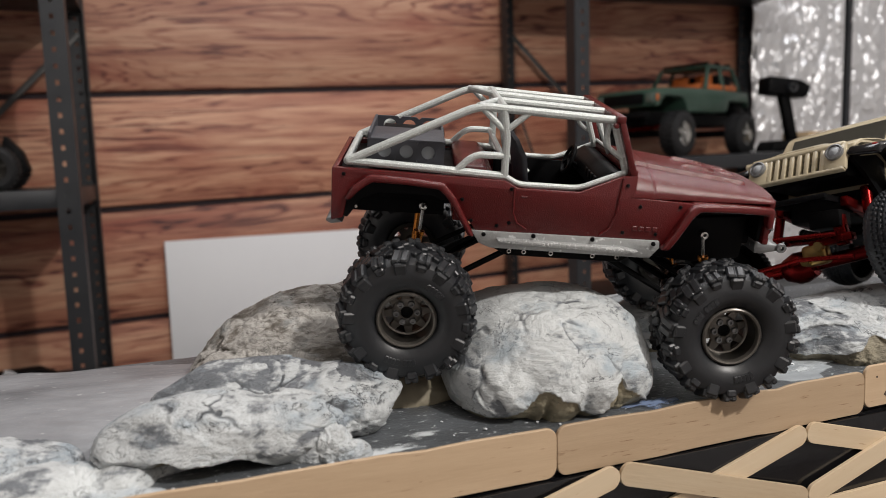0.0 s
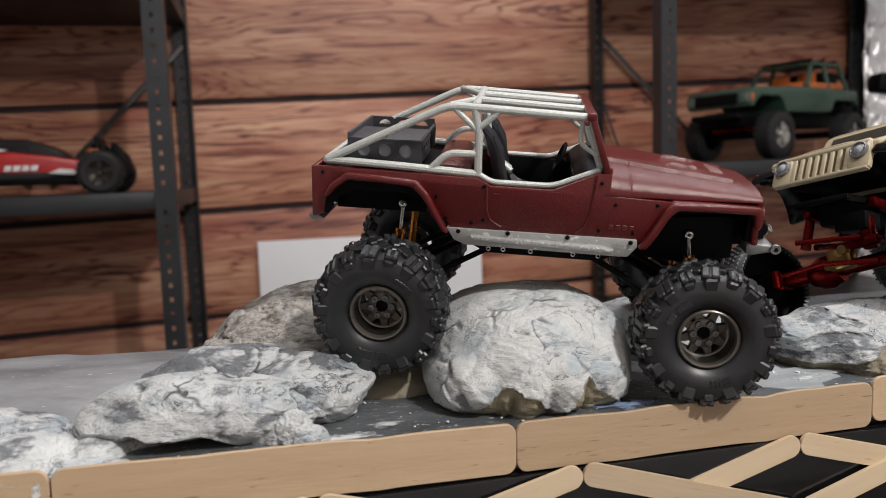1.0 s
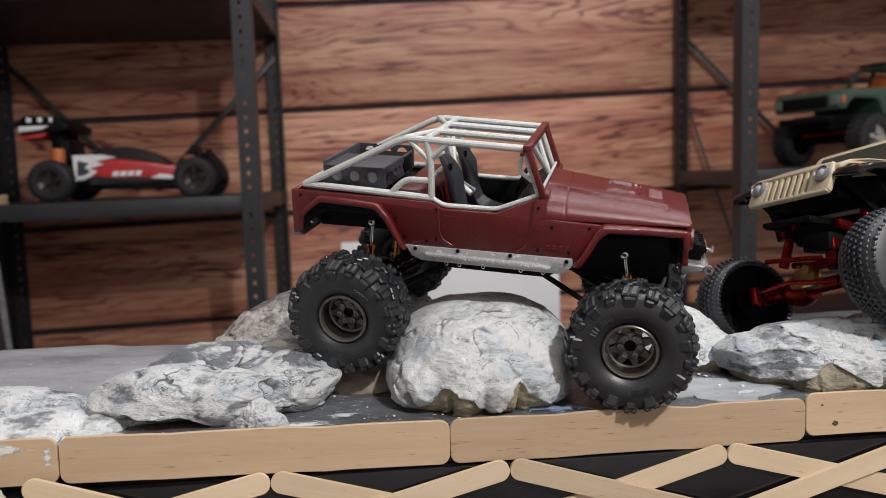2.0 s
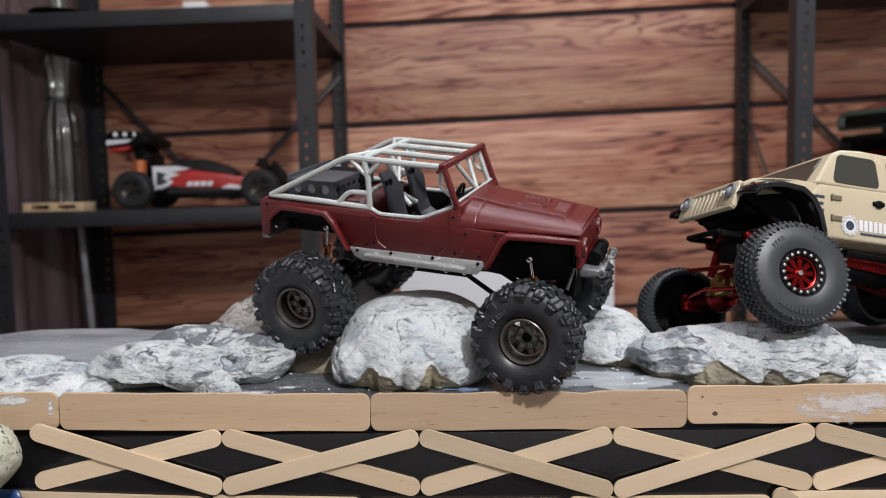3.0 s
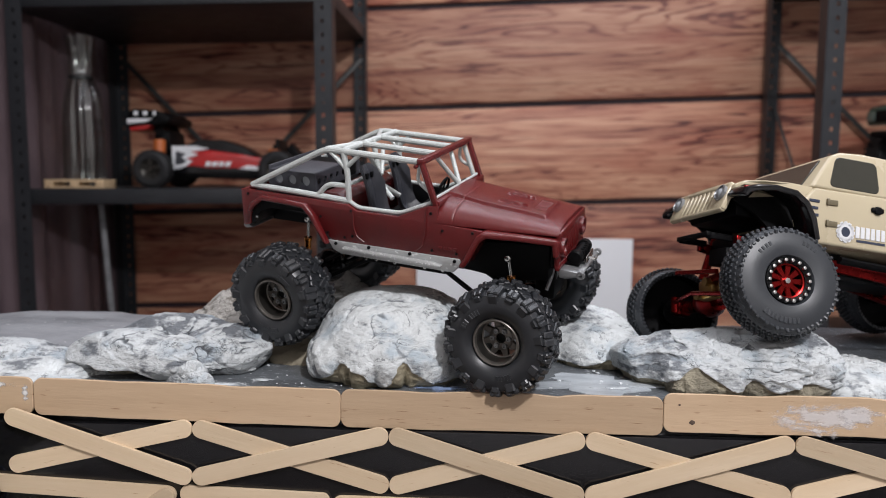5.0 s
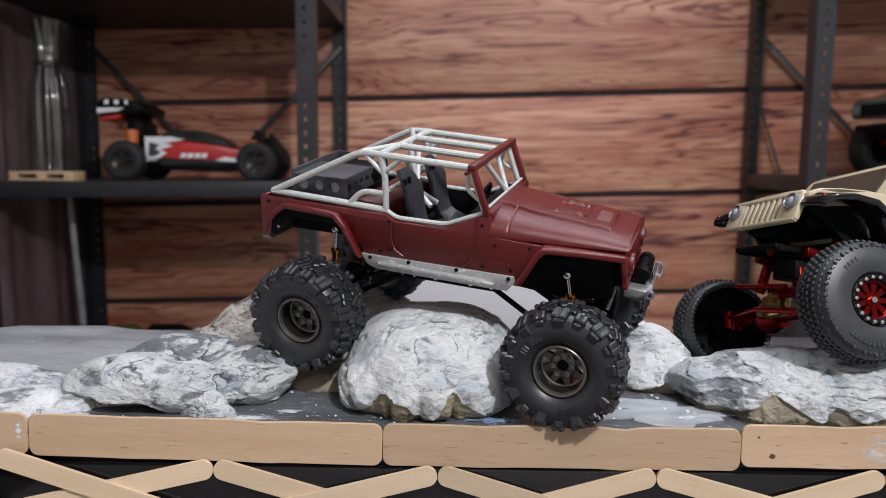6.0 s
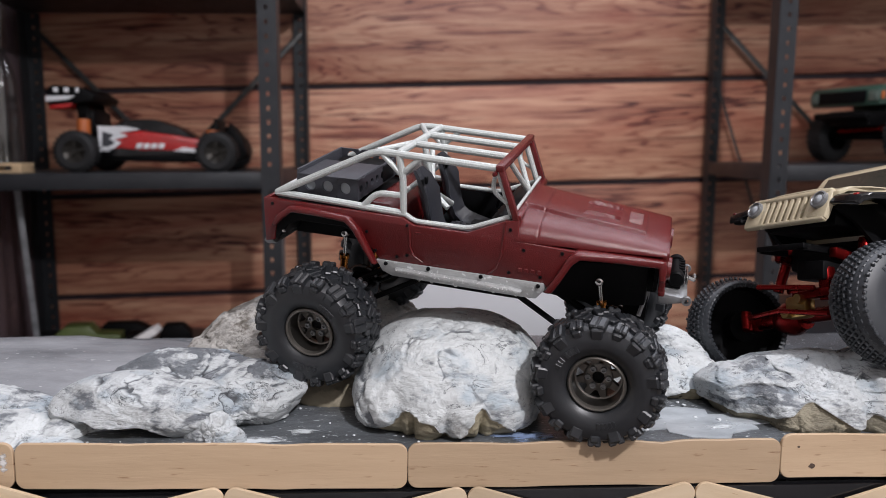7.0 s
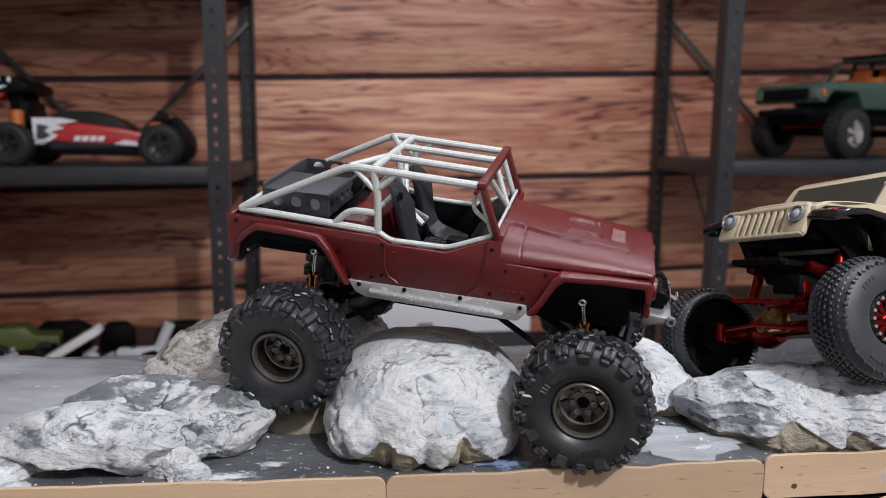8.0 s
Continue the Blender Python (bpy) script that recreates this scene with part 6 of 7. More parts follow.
        part("round_sticker", mm(bm), WHITE, root, "white toothed sticker")
        bm = bmesh.new()
        lathe(bm, [(0, mir(0.5)), (2.7, mir(0.5)), (2.7, mir(0.05))], 20, m=Matrix.Translation((-10, 0, -2.6)))
        box(bm, (-25.4, mir(0.12), -6.2), (17, 0.4, 1.2))
        part("sticker_print", mm(bm), NAVY, root)
        for i in range(6):
            bm = bmesh.new()
            box(bm, (-17.2 - 3.05 * i, mir(0.25), -1.8), (2.4, 0.5, 6.0), 0.2, segments=1)
            part("sticker_bar", mm(bm), WHITE, root, "white sticker bar")
        for i in range(4):
            bm = bmesh.new()
            box(bm, (-39.6 - 5.4 * i, mir(0.25), -6.0), (4.6, 0.5, 4.4), 0.2, segments=1)
            part("sticker_bar", mm(bm), WHITE, root, "white sticker bar")
        for i, w in enumerate((6.0, 3.8, 3.8)):
            bm = bmesh.new()
            box(bm, (8.6 - 0.4 * i, mir(0.2), 11.0 - 3.6 * i), (w, 0.5, 1.5), 0.15, segments=1)
            part("sponsor_bar", mm(bm), NAVY, root)
    for i in range(7):
        bm = bmesh.new()
        box(bm, (13 + 3.9 * i, -4.0 - 0.6 * i, 18.0 - 0.05 * i), (3.0, 1.6, 0.4), 0.2, pose(0, 0, 0, 0, 0, 0), 1)
        part("bonnet_lettering", mm(bm), RED_GLOSS, bonnet, "red lettering bar")
    # bed behind the cab
    bm = bmesh.new()
    box(bm, (-106, W / 2, 5), (72, 68, 28), 1.6)
    part("cargo_bed", mm(bm), BEIGE, root)
    # inner body
    for y in (-9, W + 9):
        bm = bmesh.new()
        prism(bm, [(6, -7.5), (24, -8), (37, 2), (48, 7), (48, 13), (6, 13.5)], y - 1, y + 1, "y")
        part("inner_wing", mm(bm), BLACK, root)
    bm = bmesh.new()
    box(bm, (13.0, W / 2, 1.2), (1.6, -W - 6, 22), 0.3)
    part("firewall", mm(bm), BLACK, root)
    bm = bmesh.new()
    box(bm, (25, W / 2, 6), (38, 44, 12), 2)
    part("engine_block", mm(bm), BLACK, root)
    # chassis
    for y in (-18, W + 18):
        bm = bmesh.new()
        prism(bm, [(40, -9), (20, -12), (-60, -17), (-130, -17), (-130, -23), (-58, -24), (18, -18), (40, -14)], y - 2, y + 2, "y", 0.5)
        part("chassis_rail", mm(bm), ANOD_RED, root, "red anodised chassis rail")
    bm = bmesh.new()
    box(bm, (-40, W / 2, -20), (80, 34, 10), 2)
    box(bm, (4, W / 2, -13), (60, 30, 12), 2)
    part("gearbox", mm(bm), BLACK, root)
    for y in (-3, W + 3):
        bm = bmesh.new()
        tube(bm, [(-10, y, -17), (-66, y, -19)], 2.2, 10, flat=0.6)
        part("rock_slider", mm(bm), BLACK, root)
    # mount bar ahead of the axle
    bm = bmesh.new()
    box(bm, (53.5, W / 2, -9.8), (3, 30, 2.6), 0.5)
    for y in (-13, 13):
        box(bm, (46, W / 2 + y, -10.2), (16, 2.4, 3.4), 0.4)
    part("bumper_mount", mm(bm), BLACK, root)
    bm = bmesh.new()
    box(bm, (53.5, W + 6, 5.5), (4.5, 6, 2.4), 1.0)
    part("tow_hook", mm(bm), BLACK, root)
    R, TW = 27.2, 22.0
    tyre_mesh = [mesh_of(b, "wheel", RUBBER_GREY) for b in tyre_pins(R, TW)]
    for ax, az in ((34.3, -31.9), (-108.0, -36.5)):
        # the axle leans: its near end is up on the rock
        tilt = pose(0, 0, 0, -6) @ Matrix.Translation((0, 0.024, az / 1000)) @ pose(0, 0, 0, 9.5 if ax > 0 else -5.5, 0, 0) @ Matrix.Translation((0, -0.024, -az / 1000))
        bm = bmesh.new()
        tube(bm, [(ax, -2, az), (ax, W + 2, az)], 3.6, 12)
        lathe(bm, [(0, -9), (6, -8), (8.5, -2), (8.5, 2), (6, 8), (0, 9)], 18, m=Matrix.Translation((ax, W / 2 - 8, az)))
        box(bm, (ax + 9, -20, az + 8), (6, 22, 4), 0.8)
        box(bm, (ax + 5, -16, az + 13), (5, 6, 16), 0.8)
        lower = Matrix.Translation((0, 0.012, az / 1000)) @ pose(0, 0, 0, 4.2 if ax > 0 else 0) @ Matrix.Translation((0, -0.012, -az / 1000))
        axle = part("axle", mm(bm), ANOD_RED, root, "red anodised axle housing", m=tilt @ lower)
        if ax > 0:
            bm = bmesh.new()
            box(bm, (ax + 9, W / 2 + 6, az + 3), (7, 13, 11), 2.0)
            lathe(bm, [(0, -4), (2.4, -4), (2.4, 4), (0, 4)], 12, "x", m=Matrix.Translation((ax + 11, W / 2 + 10, az + 6)))
            lathe(bm, [(0, -4), (2.4, -4), (2.4, 4), (0, 4)], 12, "x", m=Matrix.Translation((ax + 11, W / 2 + 2, az)))
            part("diff_cover", mm(bm), BRASS, axle, "brass differential cover")
        for y in (-1, W + 1):
            bm = bmesh.new()
            box(bm, (ax + 2, y, az), (8, 8, 9), 1.4)
            lathe(bm, [(0, -4), (2.6, -4), (2.6, 5), (0, 5)], 12, "z", m=Matrix.Translation((ax + 6, y, az + 1)))
            part("knuckle", mm(bm), BRASS if y > W / 2 else ANOD_RED, axle, "steering knuckle")
            bm = bmesh.new()
            tube(bm, [(ax - 6, -14 if y > W / 2 else W + 14, az + 4), (ax + (-60 if ax > 0 else 60), -20 if y > W / 2 else W + 20, -22)], 1.8, 8)
            part("link", mm(bm), ANOD_RED, root)
            bm = bmesh.new()
            tube(bm, [(ax - 3, y + (-9 if y > W / 2 else 9), az + 3), (ax - 8, y + (-12 if y > W / 2 else 12), -4)], 2.6, 12)
            part("shock_body", mm(bm), ANOD_RED, root)
        for s in (0, 1):
            y = (W - 13.4) if s else 13.4
            steer = -8 if ax > 0 else 0
            drop = -0.007 if s and ax > 0 else 0.0
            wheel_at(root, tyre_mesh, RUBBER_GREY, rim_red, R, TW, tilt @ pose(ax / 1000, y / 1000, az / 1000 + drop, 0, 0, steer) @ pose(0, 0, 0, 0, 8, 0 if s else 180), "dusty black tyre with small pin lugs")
    bm = bmesh.new()
    tube(bm, [(46, -10, -36), (50, W / 2, -34), (46, W + 10, -36)], 1.3, 8)
    tube(bm, [(48, -16, -24), (54, W / 2 - 10, -22)], 1.3, 8)
    part("steering_link", mm(bm), ANOD_RED, root, m=pose(0, 0, 0, -6) @ Matrix.Translation((0, 0.024, -0.032)) @ pose(0, 0, 0, 9.5) @ Matrix.Translation((0, -0.024, 0.032)))
    bm = bmesh.new()
    box(bm, (38, W / 2 + 8, -20), (12, 16, 9), 1)
    part("steering_servo", mm(bm), BLACK, root)


sand_truck()


# ---- things on the racks and round the course ----
def simple_wheel(root, m, r, w, hub, label=""):
    bm = bmesh.new()
    lathe(bm, [(0.55 * r, -0.5 * w), (0.8 * r, -0.52 * w), (0.95 * r, -0.42 * w), (r, -0.2 * w), (r, 0.2 * w), (0.95 * r, 0.42 * w), (0.8 * r, 0.52 * w), (0.55 * r, 0.5 * w)], 40)
    tread = bmesh.new()
    for i in range(26):
        for s in (-1, 1):
            box(tread, (0, 0, 0), (0.12 * r, 0.36 * w, 0.08 * r), 0, spin(360 / 26 * (i + 0.25 * s), 1.0 * r, s * 0.22 * w))
    tyre = part("wheel", bm, DULL_RUBBER, root, label, m=m)
    tagged(part("tread", tread, DULL_RUBBER, tyre), kind="stuff")
    bm = bmesh.new()
    lathe(bm, [(0.56 * r, -0.42 * w), (0.5 * r, -0.36 * w), (0.2 * r, -0.3 * w), (0.14 * r, -0.5 * w), (0, -0.5 * w)], 32)
    for i in range(5):
        box(bm, (0, 0, 0), (0.14 * r, 0.1 * w, 0.36 * r), 0, spin(72 * i, 0.36 * r, -0.38 * w))
    part("rim", bm, hub, tyre)


def buggy():
    root = thing("model_buggy", pose(-0.520, 1.30, 1.0685, 0, 0, 3), "red, white and black model racing buggy standing on the rack", "model car")
    for x in (-0.135, 0.135):
        for y, a in ((-0.085, 0), (0.085, 180)):
            simple_wheel(root, pose(x, y, 0.040, 0, 0, a), 0.040, 0.036, RIM_DARK, "grey-black ribbed buggy tyre")
    bm = bmesh.new()
    prism(bm, [(-0.165, 0.022), (0.15, 0.018), (0.185, 0.03), (0.15, 0.034), (-0.165, 0.034)], -0.05, 0.05, "y", 0.003)
    part("chassis", bm, BLACK, root)
    bm = bmesh.new()
    prism(bm, [(-0.095, 0.034), (0.075, 0.030), (0.16, 0.046), (0.125, 0.060), (0.05, 0.073), (-0.02, 0.082), (-0.10, 0.088)], -0.058, 0.058, "y", 0.008, segments=3)
    for v in bm.verts:
        k = max(0.0, (v.co.x - 0.02) / 0.15)
        v.co.y *= 1 - 0.55 * k
    shell = part("body_shell", bm, RED_GLOSS, root, "glossy red body shell with white flashes")
    for s in (-1, 1):
        bm = bmesh.new()
        prism(bm, [(-0.100, 0.032), (0.095, 0.028), (0.150, 0.041), (0.08, 0.044), (-0.02, 0.043), (-0.06, 0.048), (-0.095, 0.044)], s * 0.0575 - 0.0020, s * 0.0575 + 0.0020, "y", 0.0005)
        for v in bm.verts:
            v.co.y *= 1 - 0.55 * max(0.0, (v.co.x - 0.02) / 0.15)
        part("lower_flank", bm, GLOSS_BLACK, shell, "glossy black lower flank")
        bm = bmesh.new()
        prism(bm, [(-0.102, 0.040), (-0.080, 0.042), (-0.058, 0.058), (-0.072, 0.064), (-0.045, 0.072), (-0.062, 0.078), (-0.020, 0.085), (-0.050, 0.091), (-0.103, 0.091)], s * 0.0585 - 0.0008, s * 0.0585 + 0.0008, "y")
        part("flash", bm, WHITE, shell, "white flank flash")
        bm = bmesh.new()
        prism(bm, [(-0.096, 0.050), (-0.084, 0.050), (-0.070, 0.058), (-0.082, 0.066), (-0.072, 0.074), (-0.094, 0.080)], s * 0.0592 - 0.0008, s * 0.0592 + 0.0008, "y")
        part("flash_shade", bm, CHARCOAL, shell)
        for k in range(4):
            bm = bmesh.new()
            box(bm, (-0.024 + 0.0145 * k, s * 0.0590, 0.052), (0.0115, 0.0014, 0.0105), 0.001)
            for v in bm.verts:
                v.co.x += 0.35 * (v.co.z - 0.052)
            part("name_bar", bm, WHITE, shell)
        bm = bmesh.new()
        prism(bm, [(0.040, 0.042), (0.085, 0.038), (0.105, 0.044), (0.060, 0.050)], s * 0.050 - 0.004, s * 0.050 + 0.004, "y", 0.001)
        part("flash", bm, WHITE, shell)
    bm = bmesh.new()
    prism(bm, [(-0.085, 0.082), (0.085, 0.066), (0.050, 0.090), (0.005, 0.106), (-0.045, 0.106), (-0.070, 0.098)], -0.046, 0.046, "y", 0.006, segments=2)
    part("canopy", bm, GLOSS_BLACK, root, "glossy black cockpit canopy")
    for x, h in ((-0.125, 0.125), (0.125, 0.105)):
        bm = bmesh.new()
        box(bm, (x, 0, 0.03 + h / 2 - 0.012), (0.006, 0.10, h - 0.03), 0.002)
        part("shock_tower", bm, BLACK, root)
        for s in (-1, 1):
            bm = bmesh.new()
            tube(bm, [(x, s * 0.045, h - 0.012), (x, s * 0.062, 0.04)], 0.009, 12)
            part("shock", bm, BLACK, root)
            bm = bmesh.new()
            tube(bm, [(x - 0.004, s * 0.058, h - 0.022), (x - 0.004, s * 0.062, h - 0.050)], 0.013, 14)
            part("shock_cap", bm, ORANGE, root, "orange shock cap")
    bm = bmesh.new()
    prism(bm, [(0.145, 0.02), (0.185, 0.035), (0.175, 0.07), (0.15, 0.10), (0.14, 0.07)], -0.03, 0.03, "y", 0.003)
    part("front_bumper", bm, BLACK, root)
    bm = bmesh.new()
    box(bm, (-0.128, 0, 0.098), (0.034, 0.10, 0.05), 0.006)
    for s in (-0.045, 0.045):
        prism(bm, [(-0.125, 0.080), (-0.105, 0.080), (-0.125, 0.135), (-0.150, 0.135)], s - 0.004, s + 0.004, "y")
    prism(bm, [(-0.190, 0.128), (-0.105, 0.138), (-0.100, 0.150), (-0.125, 0.166), (-0.180, 0.170), (-0.192, 0.160)], -0.075, 0.075, "y", 0.004)
    wing = part("rear_wing", bm, BLACK, root, "tall black rear wing with white marks")
    for k, w in enumerate((0.009, 0.009, 0.006)):
        bm = bmesh.new()
        box(bm, (-0.172 + 0.020 * k, -0.0755, 0.160), (w, 0.003, 0.009), 0.001)
        part("wing_mark", bm, WHITE, wing)
    bm = bmesh.new()
    prism(bm, [(-0.192, 0.136), (-0.150, 0.141), (-0.135, 0.149), (-0.192, 0.148)], -0.078, 0.078, "y", 0.002)
    part("wing_band", bm, WHITE, wing, "white wing band")
    bm = bmesh.new()
    prism(bm, [(-0.186, 0.122), (-0.150, 0.126), (-0.140, 0.136), (-0.190, 0.137)], -0.074, 0.074, "y", 0.002)
    part("wing_base", bm, RED_GLOSS, wing, "red wing underside")


buggy()


def bottle():
    root = thing("glass_vase", pose(-0.835, 1.27, 1.0665), "tall clear ribbed glass vase with a flared neck", "vase")
    bm = bmesh.new()
    prof = [(0.0, 0.004), (0.040, 0.004), (0.045, 0.02), (0.0445, 0.10), (0.042, 0.17), (0.038, 0.20), (0.027, 0.235), (0.023, 0.25), (0.026, 0.29), (0.032, 0.335)]
    inner = [(r - 0.003, h + (0.003 if h < 0.01 else 0)) for r, h in prof[1:]][::-1] + [(0.0, 0.007)]
    lathe(bm, prof + inner, 88, "z")
    for v in bm.verts:
        a = math.atan2(v.co.y, v.co.x)
        k = 1 + 0.06 * math.cos(11 * a + 5 * v.co.z)
        v.co.x, v.co.y = v.co.x * k, v.co.y * k
    part("vessel", bm, GLASS, root)
    bm = bmesh.new()
    lathe(bm, [(0.0245, 0.243), (0.0275, 0.242), (0.0275, 0.247), (0.0245, 0.248)], 32, "z")
    part("collar", bm, RACK, root, "thin dark cord round the neck")


bottle()


def pallet():
    root = thing("toy_pallet", pose(-0.806, 1.195, 1.0665, 0, 0, 2), "small pale wooden toy pallet", "pallet")
    for y in (-0.02, 0, 0.02):
        bm = bmesh.new()
        box(bm, (0, y, 0.0165), (0.13, 0.015, 0.005), 0.0008)
        part("deck_slat", bm, PALE_WOOD, root)
        bm = bmesh.new()
        box(bm, (0, y, 0.0025), (0.13, 0.015, 0.004), 0.0008)
        part("base_slat", bm, PALE_WOOD, root)
    for x in (-0.055, 0, 0.055):
        bm = bmesh.new()
        box(bm, (x, 0, 0.0095), (0.018, 0.055, 0.0095), 0.0008)
        part("spacer", bm, PALE_WOOD, root)


pallet()


def upper_clutter():
    bm = bmesh.new()
    lathe(bm, [(0, 0.002), (0.045, 0.002), (0.060, 0.010), (0.058, 0.012), (0.044, 0.006), (0, 0.006)], 36, "z")
    solo("dark_dish", bm, BLACK, "shallow black dish on the upper shelf", "dish", pose(-0.80, 1.23, 1.4765))
    bm = bmesh.new()
    lathe(bm, [(0, 0.0), (0.028, 0.0), (0.030, 0.01), (0.030, 0.09), (0.027, 0.09), (0.027, 0.006), (0, 0.006)], 32, "z")
    solo("glass_jar", bm, GLASS, "clear glass jar standing in the dish", "jar", pose(-0.80, 1.23, 1.4825))
    bm = bmesh.new()
    box(bm, (0, 0, 0.012), (0.05, 0.04, 0.024), 0.004)
    solo("small_box", bm, WALLPAINT, "small grey box on the upper shelf", "box", pose(-0.50, 1.22, 1.4755))


upper_clutter()


def green_truck():
    root = thing("model_pickup", frame_of((1.1689, 1.3665, 1.0955), (-0.942, -0.335, 0), (0.335, -0.942, 0)), "green model pickup truck parked on the rack shelf", "model truck")
    for x in (0.155, -0.155):
        for y, a in ((0.095, 180), (-0.095, 0)):
            simple_wheel(root, pose(x, y, 0.053, 0, 0, a), 0.053, 0.044, STEEL, "large grey off-road tyre with bright hub")
    w = 0.086
    bm = bmesh.new()
    side = [(0.235, 0.118), (0.235, 0.152), (0.225, 0.160), (0.09, 0.166), (0.0, 0.168), (-0.12, 0.166), (-0.215, 0.164), (-0.220, 0.124), (-0.205, 0.138), (-0.115, 0.138), (-0.098, 0.108), (0.092, 0.106), (0.108, 0.136), (0.122, 0.142), (0.190, 0.142), (0.205, 0.134), (0.215, 0.118)]
    prism(bm, side, -w, w, "y", 0.005, segments=2)
    part("body", bm, GREEN, root, "mid-green painted body with square wheel arches")
    bm = bmesh.new()
    prism(bm, [(0.022, 0.216), (0.010, 0.226), (-0.100, 0.226), (-0.112, 0.216)], -0.070, 0.070, "y", 0.004, segments=2)
    cab = part("cab_roof", bm, GREEN, root, "thin green cab roof on slim pillars", m=pose(-0.048, 0, 0.007))
    for s in (-1, 1):
        for a, b in (((0.050, 0.160), (0.016, 0.220)), ((-0.040, 0.160), (-0.040, 0.220)), ((-0.122, 0.160), (-0.106, 0.220))):
            bm = bmesh.new()
            tube(bm, [(a[0], s * 0.080, a[1]), (b[0], s * 0.067, b[1])], 0.0055, 8)
            part("pillar", bm, GREEN, cab)
        bm = bmesh.new()
        box(bm, (-0.035, s * 0.0765, 0.166), (0.15, 0.010, 0.014), 0.003)
        part("orange_trim", bm, ORANGE, cab, "orange trim strip under the window")
        bm = bmesh.new()
        prism(bm, [(-0.030, 0.160), (-0.008, 0.160), (-0.018, 0.200), (-0.030, 0.206)], s * 0.034 - 0.022, s * 0.034 + 0.022, "y", 0.004)
        part("seat", bm, ORANGE, cab, "orange seat inside the cab")
    bm = bmesh.new()
    box(bm, (-0.075, 0, 0.180), (0.07, 0.13, 0.045), 0.004)
    part("cab_inside", bm, BLACK, cab)
    bm = bmesh.new()
    box(bm, (0.030, 0, 0.168), (0.030, 0.12, 0.016), 0.004)
    part("dashboard", bm, ORANGE, cab, "orange dashboard strip")
    bm = bmesh.new()
    for y in (-0.045, 0, 0.045):
        tube(bm, [(0.012, y, 0.230), (-0.10, y, 0.230)], 0.003, 6)
    for x in (0.010, -0.045, -0.100):
        tube(bm, [(x, -0.066, 0.2295), (x, 0.066, 0.2295)], 0.0035, 6)
    part("roof_rack", bm, BLACK, cab)
    bm = bmesh.new()
    box(bm, (0.236, -0.004, 0.137), (0.006, 0.115, 0.026), 0.002)
    part("grille", bm, BLACK, root, "black slatted grille")
    for s in (-1, 1):
        bm = bmesh.new()
        box(bm, (0.2360, s * 0.072, 0.137), (0.008, 0.022, 0.022), 0.003)
        part("headlight", bm, LAMP_GLASS, root, "square grey-green headlight")
        bm = bmesh.new()
        box(bm, (0.228, s * 0.0865, 0.138), (0.010, 0.004, 0.016), 0.002)
        part("indicator", bm, ORANGE, root)
    bm = bmesh.new()
    box(bm, (0.238, 0, 0.098), (0.020, 0.13, 0.014), 0.004)
    part("bumper", bm, BLACK, root)
    bm = bmesh.new()
    box(bm, (0, 0, 0.092), (0.44, 0.10, 0.034), 0.004)
    box(bm, (0.15, 0, 0.056), (0.022, 0.15, 0.018), 0.004)
    box(bm, (-0.15, 0, 0.056), (0.022, 0.15, 0.018), 0.004)
    box(bm, (-0.195, 0, 0.128), (0.05, 0.14, 0.05), 0.008)
    tube(bm, [(-0.15, 0.07, 0.155), (-0.235, 0.07, 0.17), (-0.24, 0.07, 0.10)], 0.006, 8)
    tube(bm, [(-0.15, -0.07, 0.155), (-0.235, -0.07, 0.17), (-0.24, -0.07, 0.10)], 0.006, 8)
    part("chassis", bm, BLACK, root)
    bm = bmesh.new()
    tube(bm, [(0.17, 0.06, 0.072), (0.17, -0.06, 0.066)], 0.006, 10)
    part("steering_link", bm, ANOD_RED, root)


green_truck()


def transmitter():
    root = thing("radio_transmitter", pose(1.435, 1.27, 1.099, 0, 0, -12), "black pistol-grip radio transmitter standing on the shelf", "controller")
    bm = bmesh.new()
    prism(bm, [(-0.06, 0), (0.06, 0), (0.055, 0.028), (-0.045, 0.028)], -0.04, 0.04, "y", 0.006)
    part("base", bm, BLACK, root)
    bm = bmesh.new()
    prism(bm, [(0.014, 0.025), (0.040, 0.025), (0.012, 0.15), (-0.016, 0.15)], -0.013, 0.013, "y", 0.006)
    part("grip", bm, BLACK, root)
    bm = bmesh.new()
    prism(bm, [(-0.062, 0.150), (0.050, 0.136), (0.064, 0.168), (0.036, 0.184), (-0.058, 0.196)], -0.028, 0.028, "y", 0.008)
    part("head", bm, BLACK, root)
    bm = bmesh.new()
    lathe(bm, [(0.008, -0.008), (0.02, -0.009), (0.022, 0), (0.02, 0.009), (0.008, 0.008)], 30, m=Matrix.Translation((0.0, -0.036, 0.163)) @ Matrix.Diagonal((0.6, 0.8, 0.6, 1)))
    part("steering_knob", bm, RUBBER, root)


transmitter()
bm = bmesh.new()
box(bm, (0, 0, 0.022), (0.13, 0.09, 0.044), 0.003)
solo("wood_block", bm, PALE_WOOD, "plain block of tan wood on the shelf", "wood block", pose(1.555, 1.28, 1.105))


